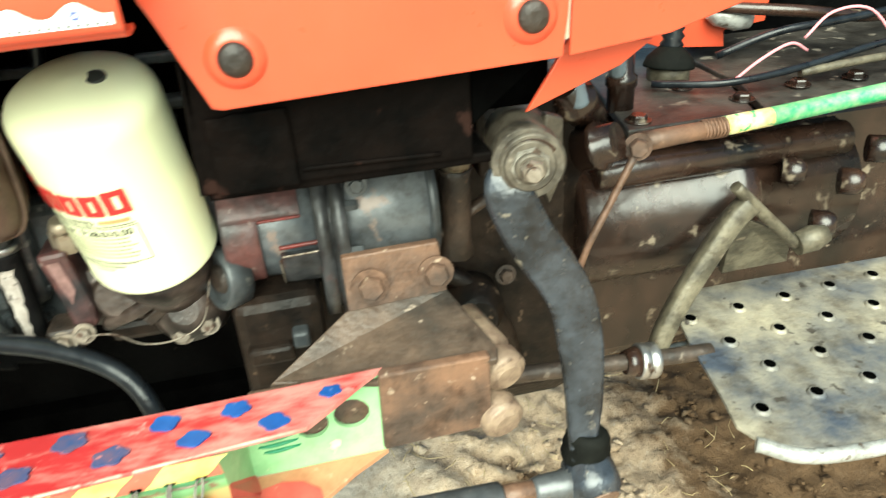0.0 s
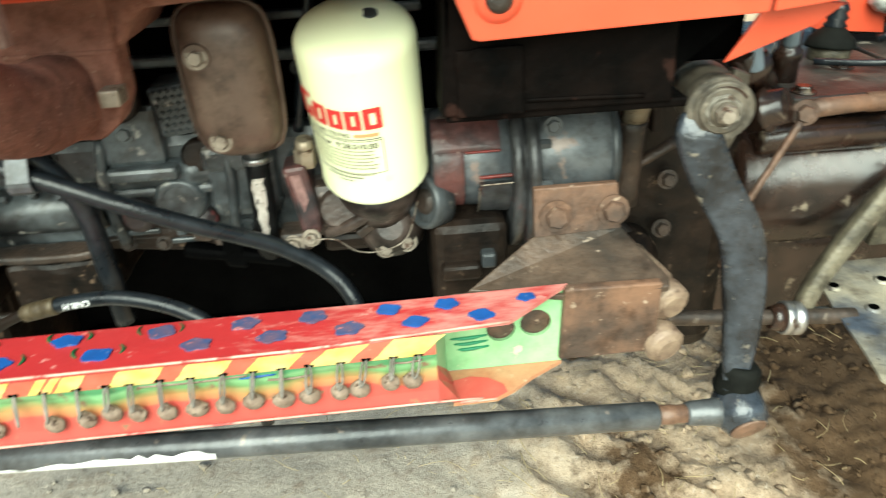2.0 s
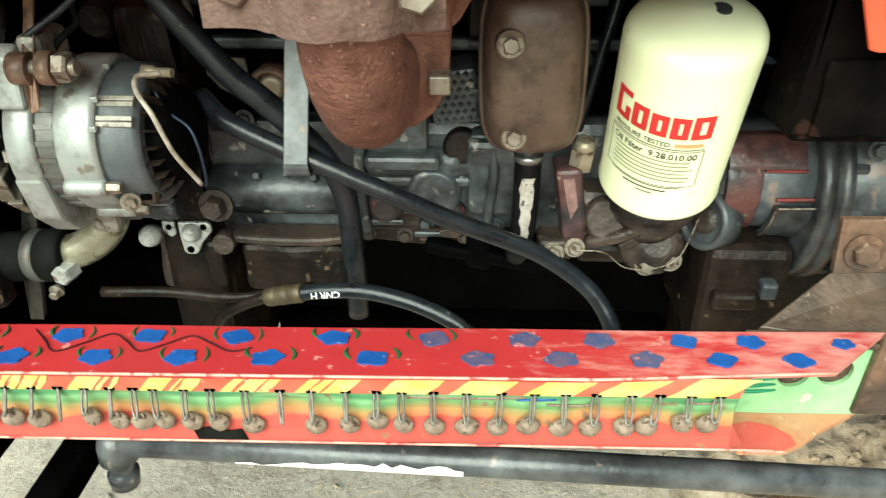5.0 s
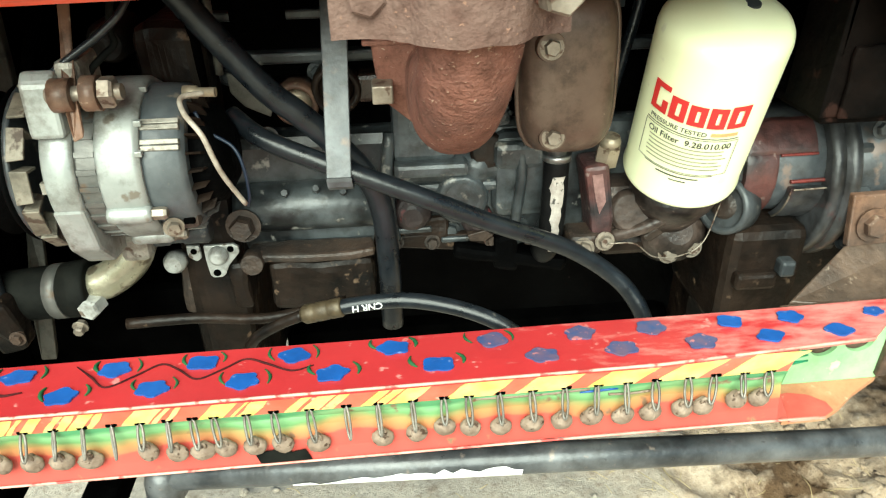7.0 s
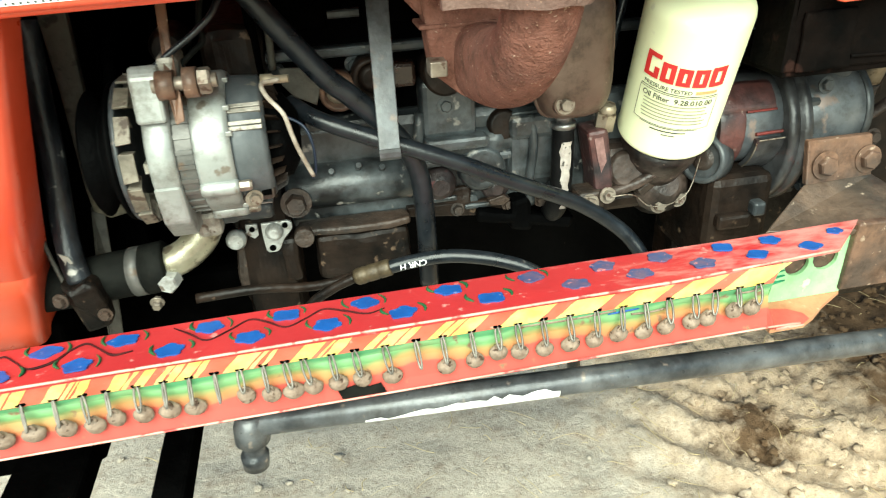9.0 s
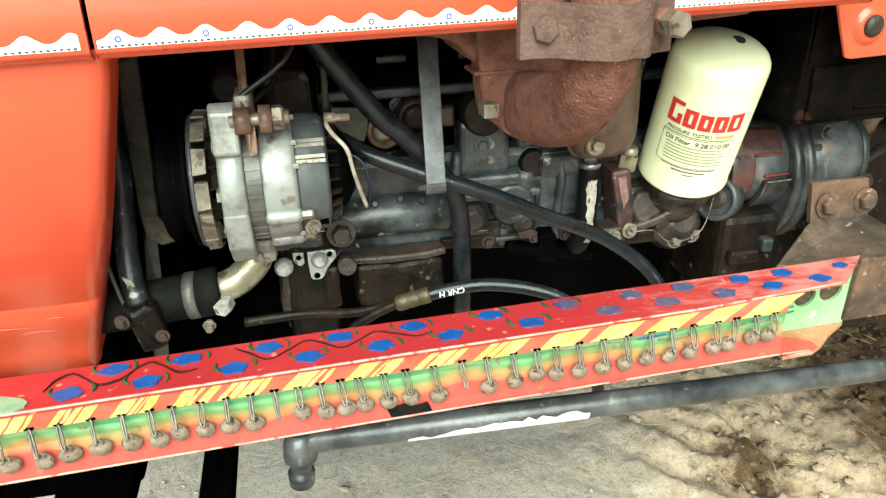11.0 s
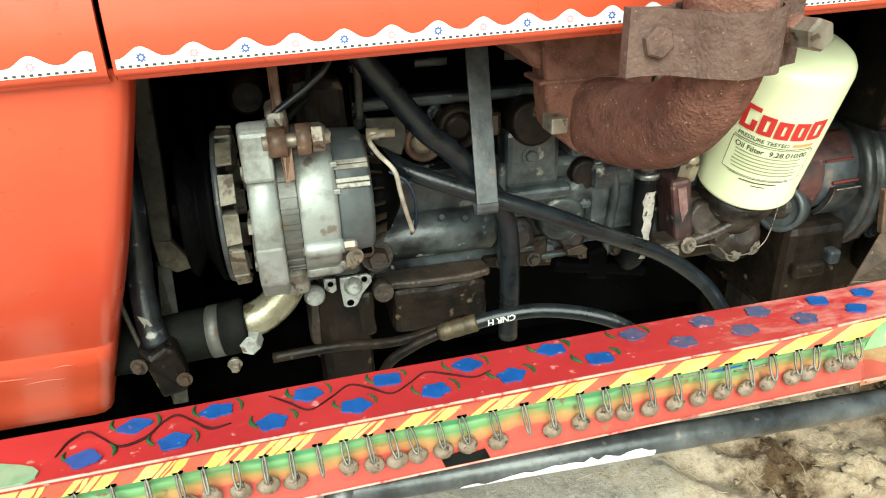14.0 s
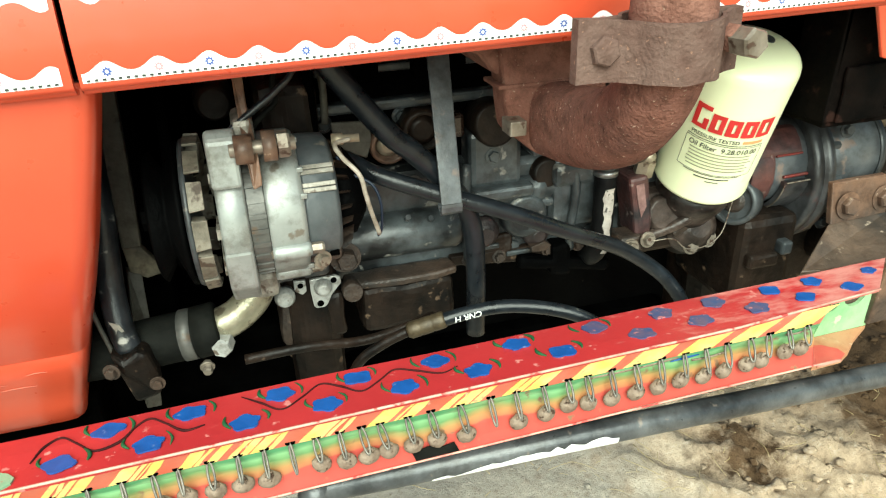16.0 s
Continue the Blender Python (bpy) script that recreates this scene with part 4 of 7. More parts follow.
trim(hood, -0.6385, -0.053, 0.9518, True, -0.0135)
trim(nose, -1.1, -0.649, 0.9518, True, -0.002)
trim(hood, -0.6390, -0.053, 1.004, False, -0.014)
trim(nose, -1.1, -0.6465, 1.002, False, -0.005)
part("upper_band", slab([(-0.639, 0.3786, 1.004), (-0.053, 0.3796, 1.0138), (-0.053, 0.383, 1.03), (-0.639, 0.383, 1.03)], (0, 0.0004, 0)), WHITE, hood)
part("upper_band", slab([(-1.1, 0.3778, 0.9945), (-0.6465, 0.3786, 1.002), (-0.6465, 0.383, 1.03), (-1.1, 0.383, 1.03)], (0, 0.0004, 0)), WHITE, nose)

# bulged sheet, tucked in towards its foot behind the beam, with a folded lip: height, right edge, depth
PANEL_EDGE = ((0.95, -0.6355, 0.386), (0.9278, -0.6402, 0.3878), (0.9107, -0.6443, 0.389), (0.8787, -0.6529, 0.3953), (0.8384, -0.6642, 0.407), (0.8088, -0.6736, 0.4184), (0.7836, -0.6822, 0.4311), (0.749, -0.6949, 0.4516), (0.7238, -0.7044, 0.4697), (0.7164, -0.7065, 0.4698), (0.7027, -0.7107, 0.4768), (0.6839, -0.7169, 0.4874), (0.6694, -0.7226, 0.4959), (0.6547, -0.7267, 0.5014), (0.642, -0.7309, 0.5049), (0.6297, -0.7344, 0.5139))
rows = []
for z, xr, y in PANEL_EDGE:
    rows.append([(-1.15, y + 0.05, z), (-0.95, y + 0.012, z), (xr - 0.10, y, z), (xr - 0.014, y, z), (xr - 0.006, y + 0.0015, z), (xr - 0.001, y + 0.007, z), (xr, y + 0.014, z), (xr - 0.002, y + 0.05, z)])
panel = thing("nose_side_panel", (-0.85, 0.39, 0.70), "red-painted front side panel with a folded lower lip", "panel")
part("sheet", skin(rows[:9], (0, 0.003, 0)), RED, panel)
part("lower_lip", skin(rows[8:], (0, 0.003, 0)), RED, panel, "outward-folded lower lip with scuffs")
for x0, x1, z, y in ((-0.8175, -0.7694, 0.7006, 0.4778), (-0.78, -0.7511, 0.6923, 0.4826), (-0.7535, -0.7375, 0.709, 0.4737)):
    part("scuff", tube([(x0, y - 0.0008, z), ((x0 + x1) / 2, y - 0.001, z + 0.001), (x1, y - 0.0008, z)], 0, 5, 3, None, [0.0002, 0.0004, 0.0002]), CHEV_RED, panel)

rear = thing("rear_side_panel", (0.1, 0.44, 0.92), "red-painted rear side panel with two dished bolts", "panel")
def rearsheet(poly, y, bow):
    return slab([(x, y + bow * (z - 0.9), z) for x, z in poly], (0, 0.004, 0), bev=0.0012)
part("sheet", rearsheet([(-0.024, 0.9015), (-0.018, 0.900), (0.187, 0.9075), (0.190, 0.935), (0.192, 1.10), (-0.115, 1.10), (-0.046, 0.955)], 0.4245, -0.02), RED, rear)
part("sheet_end", rearsheet([(0.1925, 0.907), (0.26, 0.914), (0.315, 0.930), (0.36, 0.955), (0.36, 1.10), (0.195, 1.10)], 0.427, -0.02), RED, rear)
part("lower_flange", slab([(0.172, 0.450, 0.866), (0.240, 0.452, 0.890), (0.262, 0.452, 0.905), (0.200, 0.448, 0.912), (0.188, 0.448, 0.892)], (0, 0.004, 0), bev=0.001), RED, rear)
for x, z in ((-0.006, 0.929), (0.166, 0.935)):
    d = part("dished_bolt", lathe((x, 0.4262, z), (x, 0.4195, z), [(0, 0.0195), (0.25, 0.0180), (0.6, 0.0155), (0.85, 0.0135), (1, 0.0105)], 32), RED, rear)
    part("bolt_head", lathe((x, 0.421, z), (x, 0.4150, z), [(0, 0.0098), (0.45, 0.0098), (0.8, 0.008), (1, 0.004)], 20), DIM_RUST, d, "dull brown bolt head")

# ---- black tank support behind the rear panel ----
tank = thing("tank_support", (0.06, 0.5, 0.85), "dark oily sheet-steel tank support under the red panel", "support")
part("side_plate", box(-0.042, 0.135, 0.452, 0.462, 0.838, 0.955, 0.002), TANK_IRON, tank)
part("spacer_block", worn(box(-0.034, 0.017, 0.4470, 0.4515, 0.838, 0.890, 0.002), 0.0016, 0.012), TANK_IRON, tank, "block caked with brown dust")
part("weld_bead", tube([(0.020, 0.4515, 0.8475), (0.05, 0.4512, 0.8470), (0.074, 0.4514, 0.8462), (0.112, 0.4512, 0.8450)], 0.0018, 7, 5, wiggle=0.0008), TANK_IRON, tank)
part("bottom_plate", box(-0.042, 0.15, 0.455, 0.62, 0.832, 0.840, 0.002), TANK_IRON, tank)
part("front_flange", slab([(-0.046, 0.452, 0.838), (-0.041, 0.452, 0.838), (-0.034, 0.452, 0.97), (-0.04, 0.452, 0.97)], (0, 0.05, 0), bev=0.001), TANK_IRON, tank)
# near-black plate and box: the shade behind the panel is in their colour
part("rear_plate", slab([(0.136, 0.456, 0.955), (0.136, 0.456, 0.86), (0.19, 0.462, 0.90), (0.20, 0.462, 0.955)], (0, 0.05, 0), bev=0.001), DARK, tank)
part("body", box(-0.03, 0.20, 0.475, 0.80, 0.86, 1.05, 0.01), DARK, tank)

# ---- engine block ----
FLAKED = surf("dark_plug_red_flakes", (0.012, 0.011, 0.012), (0.050, 0.036, 0.036), 0.45, 0, 30, (0.16, 0.045, 0.045), 0.59, 70, 0.3, grime=0.6)
eng = thing("engine_block", (-0.27, 0.75, 0.55), "oily black cast-iron diesel engine block with bosses and plugs", "engine")
part("crankcase", box(-0.50, 0.0, 0.578, 0.95, 0.686, 0.80, 0.012), BLACK_IRON, eng)
# set near-black for oil and for the shade below the crankcase
part("skirt", box(-0.50, 0.0, 0.70, 0.95, 0.50, 0.690, 0.008), OIL_SHADE_BLACK, eng)
# head, sump and ports in near-black: bay shade put into the colour
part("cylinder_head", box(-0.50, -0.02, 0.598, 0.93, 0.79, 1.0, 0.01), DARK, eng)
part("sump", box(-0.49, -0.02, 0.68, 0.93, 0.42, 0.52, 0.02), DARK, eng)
part("timing_case", worn(box(-0.545, -0.492, 0.555, 0.95, 0.48, 0.90, 0.012)), MUCK, eng)
part("head_rail", box(-0.50, -0.03, 0.585, 0.61, 0.858, 0.868, 0.003), BLACK_IRON, eng)
bm = lathe((-0.492, 0.575, 0.735), (-0.362, 0.575, 0.735), [(0, 0.020), (0.04, 0.023), (0.96, 0.023), (1, 0.020)], 24)
part("round_rib", bm, BLACK_IRON, eng)
part("rail", worn(box(-0.486, -0.372, 0.548, 0.575, 0.690, 0.699, 0.003)), DIM_RUST, eng, "brown rusty rail")
part("lower_box", worn(box(-0.470, -0.374, 0.556, 0.67, 0.635, 0.686, 0.006)), MUCK, eng)
part("rail_boss", cyl((-0.480, 0.56, 0.692), (-0.480, 0.541, 0.694), 0.010, 18), DIM_RUST, eng)
for x, z, r, h in ((-0.326, 0.838, 0.0225, 0.022), (-0.266, 0.776, 0.0165, 0.012)):
    part("round_cover", cyl((x, 0.60, z), (x, 0.578 - h, z + 0.003), r, 32, bev=0.003), MUCK, eng)
part("cover_bolt", hexbolt((-0.326, 0.566, 0.806), (0, -1, 0.1), 0.006, 0.005), BLACK_IRON, eng)
part("square_boss", box(-0.350, -0.295, 0.566, 0.60, 0.773, 0.832, 0.006), BLACK_IRON, eng)
part("ledge", box(-0.350, -0.285, 0.555, 0.60, 0.762, 0.775, 0.004), BLACK_IRON, eng)
pad = part("knurled_pad", turned(box(-0.292, -0.252, 0.552, 0.60, 0.806, 0.852, 0.004), -6, "Y", (-0.27, 0.56, 0.83)), BLACK_IRON, eng)
bm = bmesh.new()
for i in range(6):
    for j in range(7):
        x, z = -0.287 + i * 0.0064 + (j % 2) * 0.0032, 0.811 + j * 0.0061
        s = bmesh.ops.create_cone(bm, segments=4, radius1=0.0028, radius2=0.0008, depth=0.002, cap_ends=True)
        bmesh.ops.rotate(bm, verts=s["verts"], cent=(0, 0, 0), matrix=Matrix.Rotation(radians(90), 3, "X"))
        bmesh.ops.translate(bm, verts=s["verts"], vec=(x, 0.5512, z))
part("knurl", turned(bm, -6, "Y", (-0.27, 0.56, 0.83)), BLACK_IRON, pad)
for x, z, r, m in ((-0.394, 0.838, 0.021, MUCK), (-0.428, 0.828, 0.019, BRASS)):
    part("plug_ring", lathe((x, 0.60, z), (x, 0.570, z), [(0, r), (0.9, r), (1, r - 0.002), (1, r - 0.005), (0.6, r - 0.006)], 28), m if m is MUCK else BRACKET, eng)
    part("core_plug", lathe((x, 0.60, z), (x, 0.574, z), [(0, r - 0.006), (0.9, r - 0.007), (1, r - 0.012)], 24), m, eng, "half-scraped pale core plug" if m is BRASS else "")
for x, z, r in ((-0.336, 0.722, 0.015), (-0.276, 0.712, 0.012)):
    part("core_plug", lathe((x, 0.585, z), (x, 0.560, z), [(0, r + 0.003), (0.6, r + 0.003), (0.75, r), (0.8, r - 0.003), (1, r - 0.006)], 24), FLAKED, eng, "flaking maroon core plug")
part("recess_plug", cyl((-0.291, 0.60, 0.735), (-0.291, 0.566, 0.736), 0.0158, 24), DARK, eng)
for x, z in ((-0.455, 0.80), (-0.405, 0.785), (-0.30, 0.70), (-0.25, 0.735), (-0.235, 0.70), (-0.21, 0.70)):
    part("block_bolt", hexbolt((x, 0.577, z), (0, -1, 0), 0.006, 0.006), BLACK_IRON, eng)
part("wide_rib", box(-0.355, -0.20, 0.566, 0.585, 0.742, 0.752, 0.004), BLACK_IRON, eng)
# darker than the block's iron: the shade down here is painted in
part("sloped_web", worn(turned(box(-0.30, -0.19, 0.560, 0.67, 0.668, 0.682, 0.005), 12, "Y", (-0.25, 0.575, 0.675))), OIL_SHADE_BLACK, eng)
part("mount_lug", worn(box(-0.262, -0.238, 0.56, 0.67, 0.66, 0.70, 0.006)), OIL_SHADE_BLACK, eng)
part("hole_boss", lathe((-0.291, 0.585, 0.735), (-0.291, 0.560, 0.737), [(0, 0.026), (0.7, 0.025), (0.95, 0.022), (1, 0.0185), (0.9, 0.0150)], 30), BLACK_IRON, eng, "cast boss round a black hole")
part("side_pad", box(-0.262, -0.196, 0.562, 0.60, 0.715, 0.795, 0.010), BLACK_IRON, eng)
part("pad_step", box(-0.262, -0.205, 0.556, 0.60, 0.765, 0.790, 0.006), BLACK_IRON, eng)
# grimy plate standing proud; its dark colour stands in for a recess's shade
part("recess_shade_panel", worn(box(-0.348, -0.302, 0.571, 0.60, 0.690, 0.716, 0.003)), MUCK, eng)
part("gallery", lathe((-0.350, 0.578, 0.7625), (-0.200, 0.580, 0.7625), [(0, 0.012), (0.02, 0.0145), (0.45, 0.0145), (0.47, 0.0165), (0.53, 0.0165), (0.55, 0.0145), (0.98, 0.0145), (1, 0.012)], 18), BLACK_IRON, eng, "cast oil gallery")
part("drop_rib", tube([(-0.352, 0.572, 0.80), (-0.356, 0.566, 0.765), (-0.355, 0.565, 0.72), (-0.352, 0.570, 0.695)], 0.0055, 8, 4), BLACK_IRON, eng)
part("drop_rib", tube([(-0.240, 0.562, 0.79), (-0.238, 0.558, 0.76), (-0.242, 0.560, 0.715), (-0.238, 0.566, 0.69)], 0.0048, 8, 4), BLACK_IRON, eng)
part("lower_flange", slab([(-0.372, 0.570, 0.700), (-0.205, 0.570, 0.696), (-0.200, 0.572, 0.684), (-0.30, 0.572, 0.680), (-0.372, 0.572, 0.688)], (0, 0.02, 0), bev=0.002), MUCK, eng)
for x, z in ((-0.352, 0.693), (-0.318, 0.691), (-0.262, 0.690), (-0.226, 0.690)):
    part("flange_bolt", hexbolt((x, 0.571, z), (0, -1, 0.1), 0.0052, 0.006), DIM_RUST, eng)
part("rust_patch", slab([(-0.286, 0.5595, 0.702), (-0.270, 0.5595, 0.706), (-0.262, 0.5595, 0.700), (-0.270, 0.5598, 0.694), (-0.284, 0.5598, 0.695)], (0, 0.012, 0), bev=0.001), DIM_RUST, eng, "flake of brown rust")
part("pushrod_cover", box(-0.262, -0.205, 0.574, 0.60, 0.868, 0.915, 0.006), MUCK, eng)
part("cover_lip", tube([(-0.262, 0.573, 0.868), (-0.205, 0.573, 0.868), (-0.204, 0.573, 0.915)], 0.003, 6, 3), BLACK_IRON, eng)
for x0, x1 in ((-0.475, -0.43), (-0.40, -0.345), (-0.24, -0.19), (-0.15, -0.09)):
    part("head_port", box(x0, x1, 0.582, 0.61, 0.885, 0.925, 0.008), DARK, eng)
for x in (-0.485, -0.41, -0.335, -0.24, -0.165, -0.08):
    part("head_bolt", hexbolt((x, 0.598, 0.848), (0, -1, 0), 0.006, 0.006), BLACK_IRON, eng)

part("bracket_plate", slab([(-0.481, 0.572, 0.856), (-0.446, 0.572, 0.854), (-0.444, 0.572, 0.835), (-0.450, 0.572, 0.818), (-0.470, 0.572, 0.828), (-0.480, 0.572, 0.840)], (0, 0.004, 0), bev=0.0012), DUSTY, eng, "dusty grey bracket plate")
part("rocker_rail", box(-0.49, -0.05, 0.590, 0.61, 0.893, 0.901, 0.002), BLACK_IRON, eng)
part("side_cover", box(-0.378, -0.352, 0.574, 0.60, 0.826, 0.850, 0.004), GEARBOX, eng, "oily dark red-brown cover")
part("pump_boss", lathe((-0.582, 0.66, 0.876), (-0.580, 0.60, 0.877), [(0, 0.018), (0.8, 0.018), (1, 0.013)], 20), MUCK, eng, "rusty pump boss")
for x, z in ((-0.445, 0.755), (-0.418, 0.758), (-0.395, 0.754)):
    part("rib_fleck", hexbolt((x, 0.556, z), (0, -0.8, 0.6), 0.0035, 0.003, False), GREY_IRON, eng)
for x0, x1, z in ((-0.235, -0.195, 0.726), (-0.355, -0.318, 0.702), (-0.31, -0.28, 0.690)):
    part("cast_rib", box(x0, x1, 0.568, 0.585, z, z + 0.006, 0.002), BLACK_IRON, eng)
single("breather_pipe", tube([(-0.499, 0.562, 0.965), (-0.499, 0.560, 0.915), (-0.498, 0.560, 0.885), (-0.498, 0.562, 0.845)], 0.0045, 10), DARK, "black pipe standing behind the alternator", "pipe")
single("fuel_line", tube([(-0.486, 0.572, 0.965), (-0.486, 0.570, 0.913), (-0.485, 0.570, 0.888), (-0.486, 0.573, 0.856)], 0.0035, 10), DUSTY, "dusty steel fuel line behind the alternator", "pipe")

# ---- oil filter ----
FB, FT = V(-0.1022, 0.5440, 0.7635), V(-0.1083, 0.4835, 0.9150)
fax = (FT - FB).normalized()
FR = 0.0485
flt = thing("oil_filter", tuple(FB), "pale yellow spin-on oil filter with red and black print", "oil filter")
FL = (FT - FB).length
part("can", lathe(FB, FT, [(0, FR - 0.006), (0.006, FR - 0.002), (0.02, FR), (0.035, FR + 0.0005), (0.05, FR - 0.0005), (0.862, FR - 0.0005), (0.895, FR - 0.0016), (0.922, FR - 0.0042), (0.942, FR - 0.0085), (0.958, FR - 0.0150), (0.974, FR - 0.0230), (0.988, FR - 0.034), (0.996, FR - 0.042), (1.0, FR - 0.0475)], 64), FILTER, flt)
PLUG = FT + V(0.0130, 0.0005, -0.0018)
part("top_plug", lathe(PLUG - fax * 0.006, PLUG + fax * 0.0012, [(0, 0.0072), (0.9, 0.0072), (1, 0.006)], 20), PRINT_DARK, flt, "small black rubber plug")
part("gasket", lathe(FB - fax * 0.006, FB + fax * 0.001, [(0, 0.036), (1, 0.038)], 40), RUBBER, flt)
fdir = V(-0.42, -0.90, 0)
fdir = (fdir - fax * fdir.dot(fax)).normalized()
fside = fax.cross(fdir)


def on_can(u, v, lift=0.0007):
    """A place on the can: u metres round it from the label's middle, to the reader's right, and v metres up its axis."""
    a = u / FR
    return FB + fax * (v + 0.0115) + (fdir * math.cos(a) + fside * math.sin(a)) * (FR + lift)


def can_text(s, u, v, size, mat, bold=0.0, width=None):
    c = bpy.data.curves.new("lettering", "FONT")
    c.body, c.size, c.align_x, c.offset, c.resolution_u = s, size, "CENTER", bold, 3
    tmp = new("lettering", c)
    me = tmp.to_mesh()
    bm = bmesh.new()
    bm.from_mesh(me)
    tmp.to_mesh_clear()
    bpy.data.objects.remove(tmp)
    xs = [q.co.x for q in bm.verts]
    k = width / (max(xs) - min(xs)) if width else 1.0
    bmesh.ops.triangulate(bm, faces=bm.faces[:])
    bmesh.ops.subdivide_edges(bm, edges=[e for e in bm.edges if e.calc_length() > 0.006], cuts=2)
    for q in bm.verts:
        q.co = on_can(u + q.co.x * k, v + q.co.y)
    part("lettering", bm, mat, flt)


def can_bar(u0, u1, v, h, mat, name="print_bar"):
    bm = bmesh.new()
    n = max(2, int(abs(u1 - u0) / 0.004))
    for k in range(n):
        a, b = u0 + (u1 - u0) * k / n, u0 + (u1 - u0) * (k + 1) / n
        bm.faces.new([bm.verts.new(on_can(p, q)) for p, q in ((a, v), (b, v), (b, v + h), (a, v + h))])
    part(name, bm, mat, flt)


# the maker's mark as plain red shapes, not lettered
for k, (a, b, tall) in enumerate(((-0.040, -0.0245, 0.025), (-0.0225, -0.0095, 0.020), (-0.0075, 0.005, 0.0185), (0.007, 0.0195, 0.019), (0.0215, 0.036, 0.0205))):
    can_bar(a, b, 0.078, 0.0042, PRINT_RED, "brand_shape")
    can_bar(a, b, 0.078 + tall - 0.0045, 0.0045, PRINT_RED, "brand_shape")
    can_bar(a, a + 0.0052, 0.0805, tall - 0.005, PRINT_RED, "brand_shape")
    if k != 0:
        can_bar(b - 0.0046, b, 0.0805, tall - 0.005, PRINT_RED, "brand_shape")
    else:
        can_bar(b - 0.0050, b, 0.0805, 0.009, PRINT_RED, "brand_shape")
can_text("PRESSURE TESTED", -0.014, 0.0700, 0.0056, PRINT_DARK, 0.00008, 0.046)
can_bar(0.012, 0.032, 0.0705, 0.0032, surf("orange_print", (0.75, 0.35, 0.15), None, 0.5, bump=0))
can_bar(-0.040, 0.034, 0.0675, 0.0008, PRINT_DARK)
can_text("Oil Filter  9.28.010.00", -0.003, 0.0580, 0.0078, PRINT_DARK, 0.00012, 0.066)
for u0, u1, v, h in ((-0.040, 0.034, 0.0656, 0.0006), (-0.040, 0.034, 0.0300, 0.0006), (-0.0406, -0.040, 0.0300, 0.0362), (0.034, 0.0346, 0.0300, 0.0362)):
    can_bar(u0, u1, v, h, PRINT_DARK, "label_rule")
rl = random.Random(3)
for k in range(6):
    can_bar(-0.034 + 0.002 * rl.random(), 0.030 - 0.007 * rl.random(), 0.0545 - 0.0038 * k, 0.0012, surf("grey_print", (0.30, 0.31, 0.20), None, 0.5, bump=0), "illegible_line")
can_bar(-0.032, 0.024, 0.0285, 0.0008, PRINT_DARK, "label_rule")
can_bar(-0.020, 0.014, 0.0245, 0.0013, PRINT_DARK, "illegible_line")
can_bar(-0.008, 0.005, 0.0205, 0.0010, PRINT_DARK, "illegible_line")

# ---- filter head ----
FHEAD = surf("oily_brown_head", (0.0075, 0.0062, 0.0055), (0.085, 0.062, 0.052), 0.36, 0.05, 26, (0.24, 0.19, 0.16), 0.655, 80, 0.2, gloss=0.4, grime=0.8)
fh = thing("filter_head", (-0.12, 0.57, 0.72), "oily cast filter head with brass fitting and bolts", "filter head")
part("casting", lathe(FB + V(0.002, 0.03, -0.055), FB - fax * 0.004, [(0, 0.030), (0.35, 0.034), (0.7, 0.040), (1, 0.038)], 28), FHEAD, fh)
part("web", box(-0.175, -0.06, 0.552, 0.60, 0.690, 0.748, 0.012), FHEAD, fh)
part("lower_web", box(-0.160, -0.07, 0.556, 0.67, 0.672, 0.692, 0.006), MUCK, fh)
part("oval_cover", lathe((-0.140, 0.556, 0.722), (-0.141, 0.540, 0.726), [(0, 0.020), (0.7, 0.020), (1, 0.016)], 24), FHEAD, fh)
part("sloped_rib", tube([(-0.155, 0.545, 0.70), (-0.125, 0.535, 0.715), (-0.085, 0.53, 0.742)], 0.006, 10), FHEAD, fh)
part("pillar", slab([(-0.188, 0.538, 0.772), (-0.166, 0.538, 0.774), (-0.158, 0.536, 0.722), (-0.159, 0.535, 0.704), (-0.177, 0.535, 0.704), (-0.180, 0.537, 0.728)], (0, 0.036, 0), bev=0.004), MAROON, fh)
part("pillar_flake", slab([(-0.181, 0.5368, 0.765), (-0.172, 0.5368, 0.766), (-0.167, 0.5362, 0.740), (-0.172, 0.5360, 0.728), (-0.177, 0.5364, 0.745)], (0, 0.0006, 0)), surf("pink_flaking_paint", (0.26, 0.15, 0.14), (0.14, 0.075, 0.07), 0.6, 0, 120), fh)
part("mound", lathe((-0.092, 0.575, 0.690), (-0.094, 0.540, 0.703), [(0, 0.034), (0.5, 0.031), (0.8, 0.024), (1, 0.012)], 24), FHEAD, fh)
part("slant_web", slab([(-0.128, 0.541, 0.700), (-0.070, 0.540, 0.740), (-0.066, 0.541, 0.731), (-0.122, 0.542, 0.692)], (0, 0.014, 0), bev=0.002), DIM_RUST, fh)
part("hex_fitting", lathe((-0.166, 0.552, 0.770), (-0.165, 0.548, 0.788), [(0, 0.0105), (1, 0.0105)], 6), BRASS, fh, "pale brass hex fitting")
part("fitting_cap", lathe((-0.165, 0.548, 0.787), (-0.1645, 0.546, 0.797), [(0, 0.0085), (0.5, 0.009), (1, 0.007)], 18), BRASS, fh)
part("outlet_block", box(-0.198, -0.168, 0.530, 0.56, 0.690, 0.710, 0.004), DIM_RUST, fh)
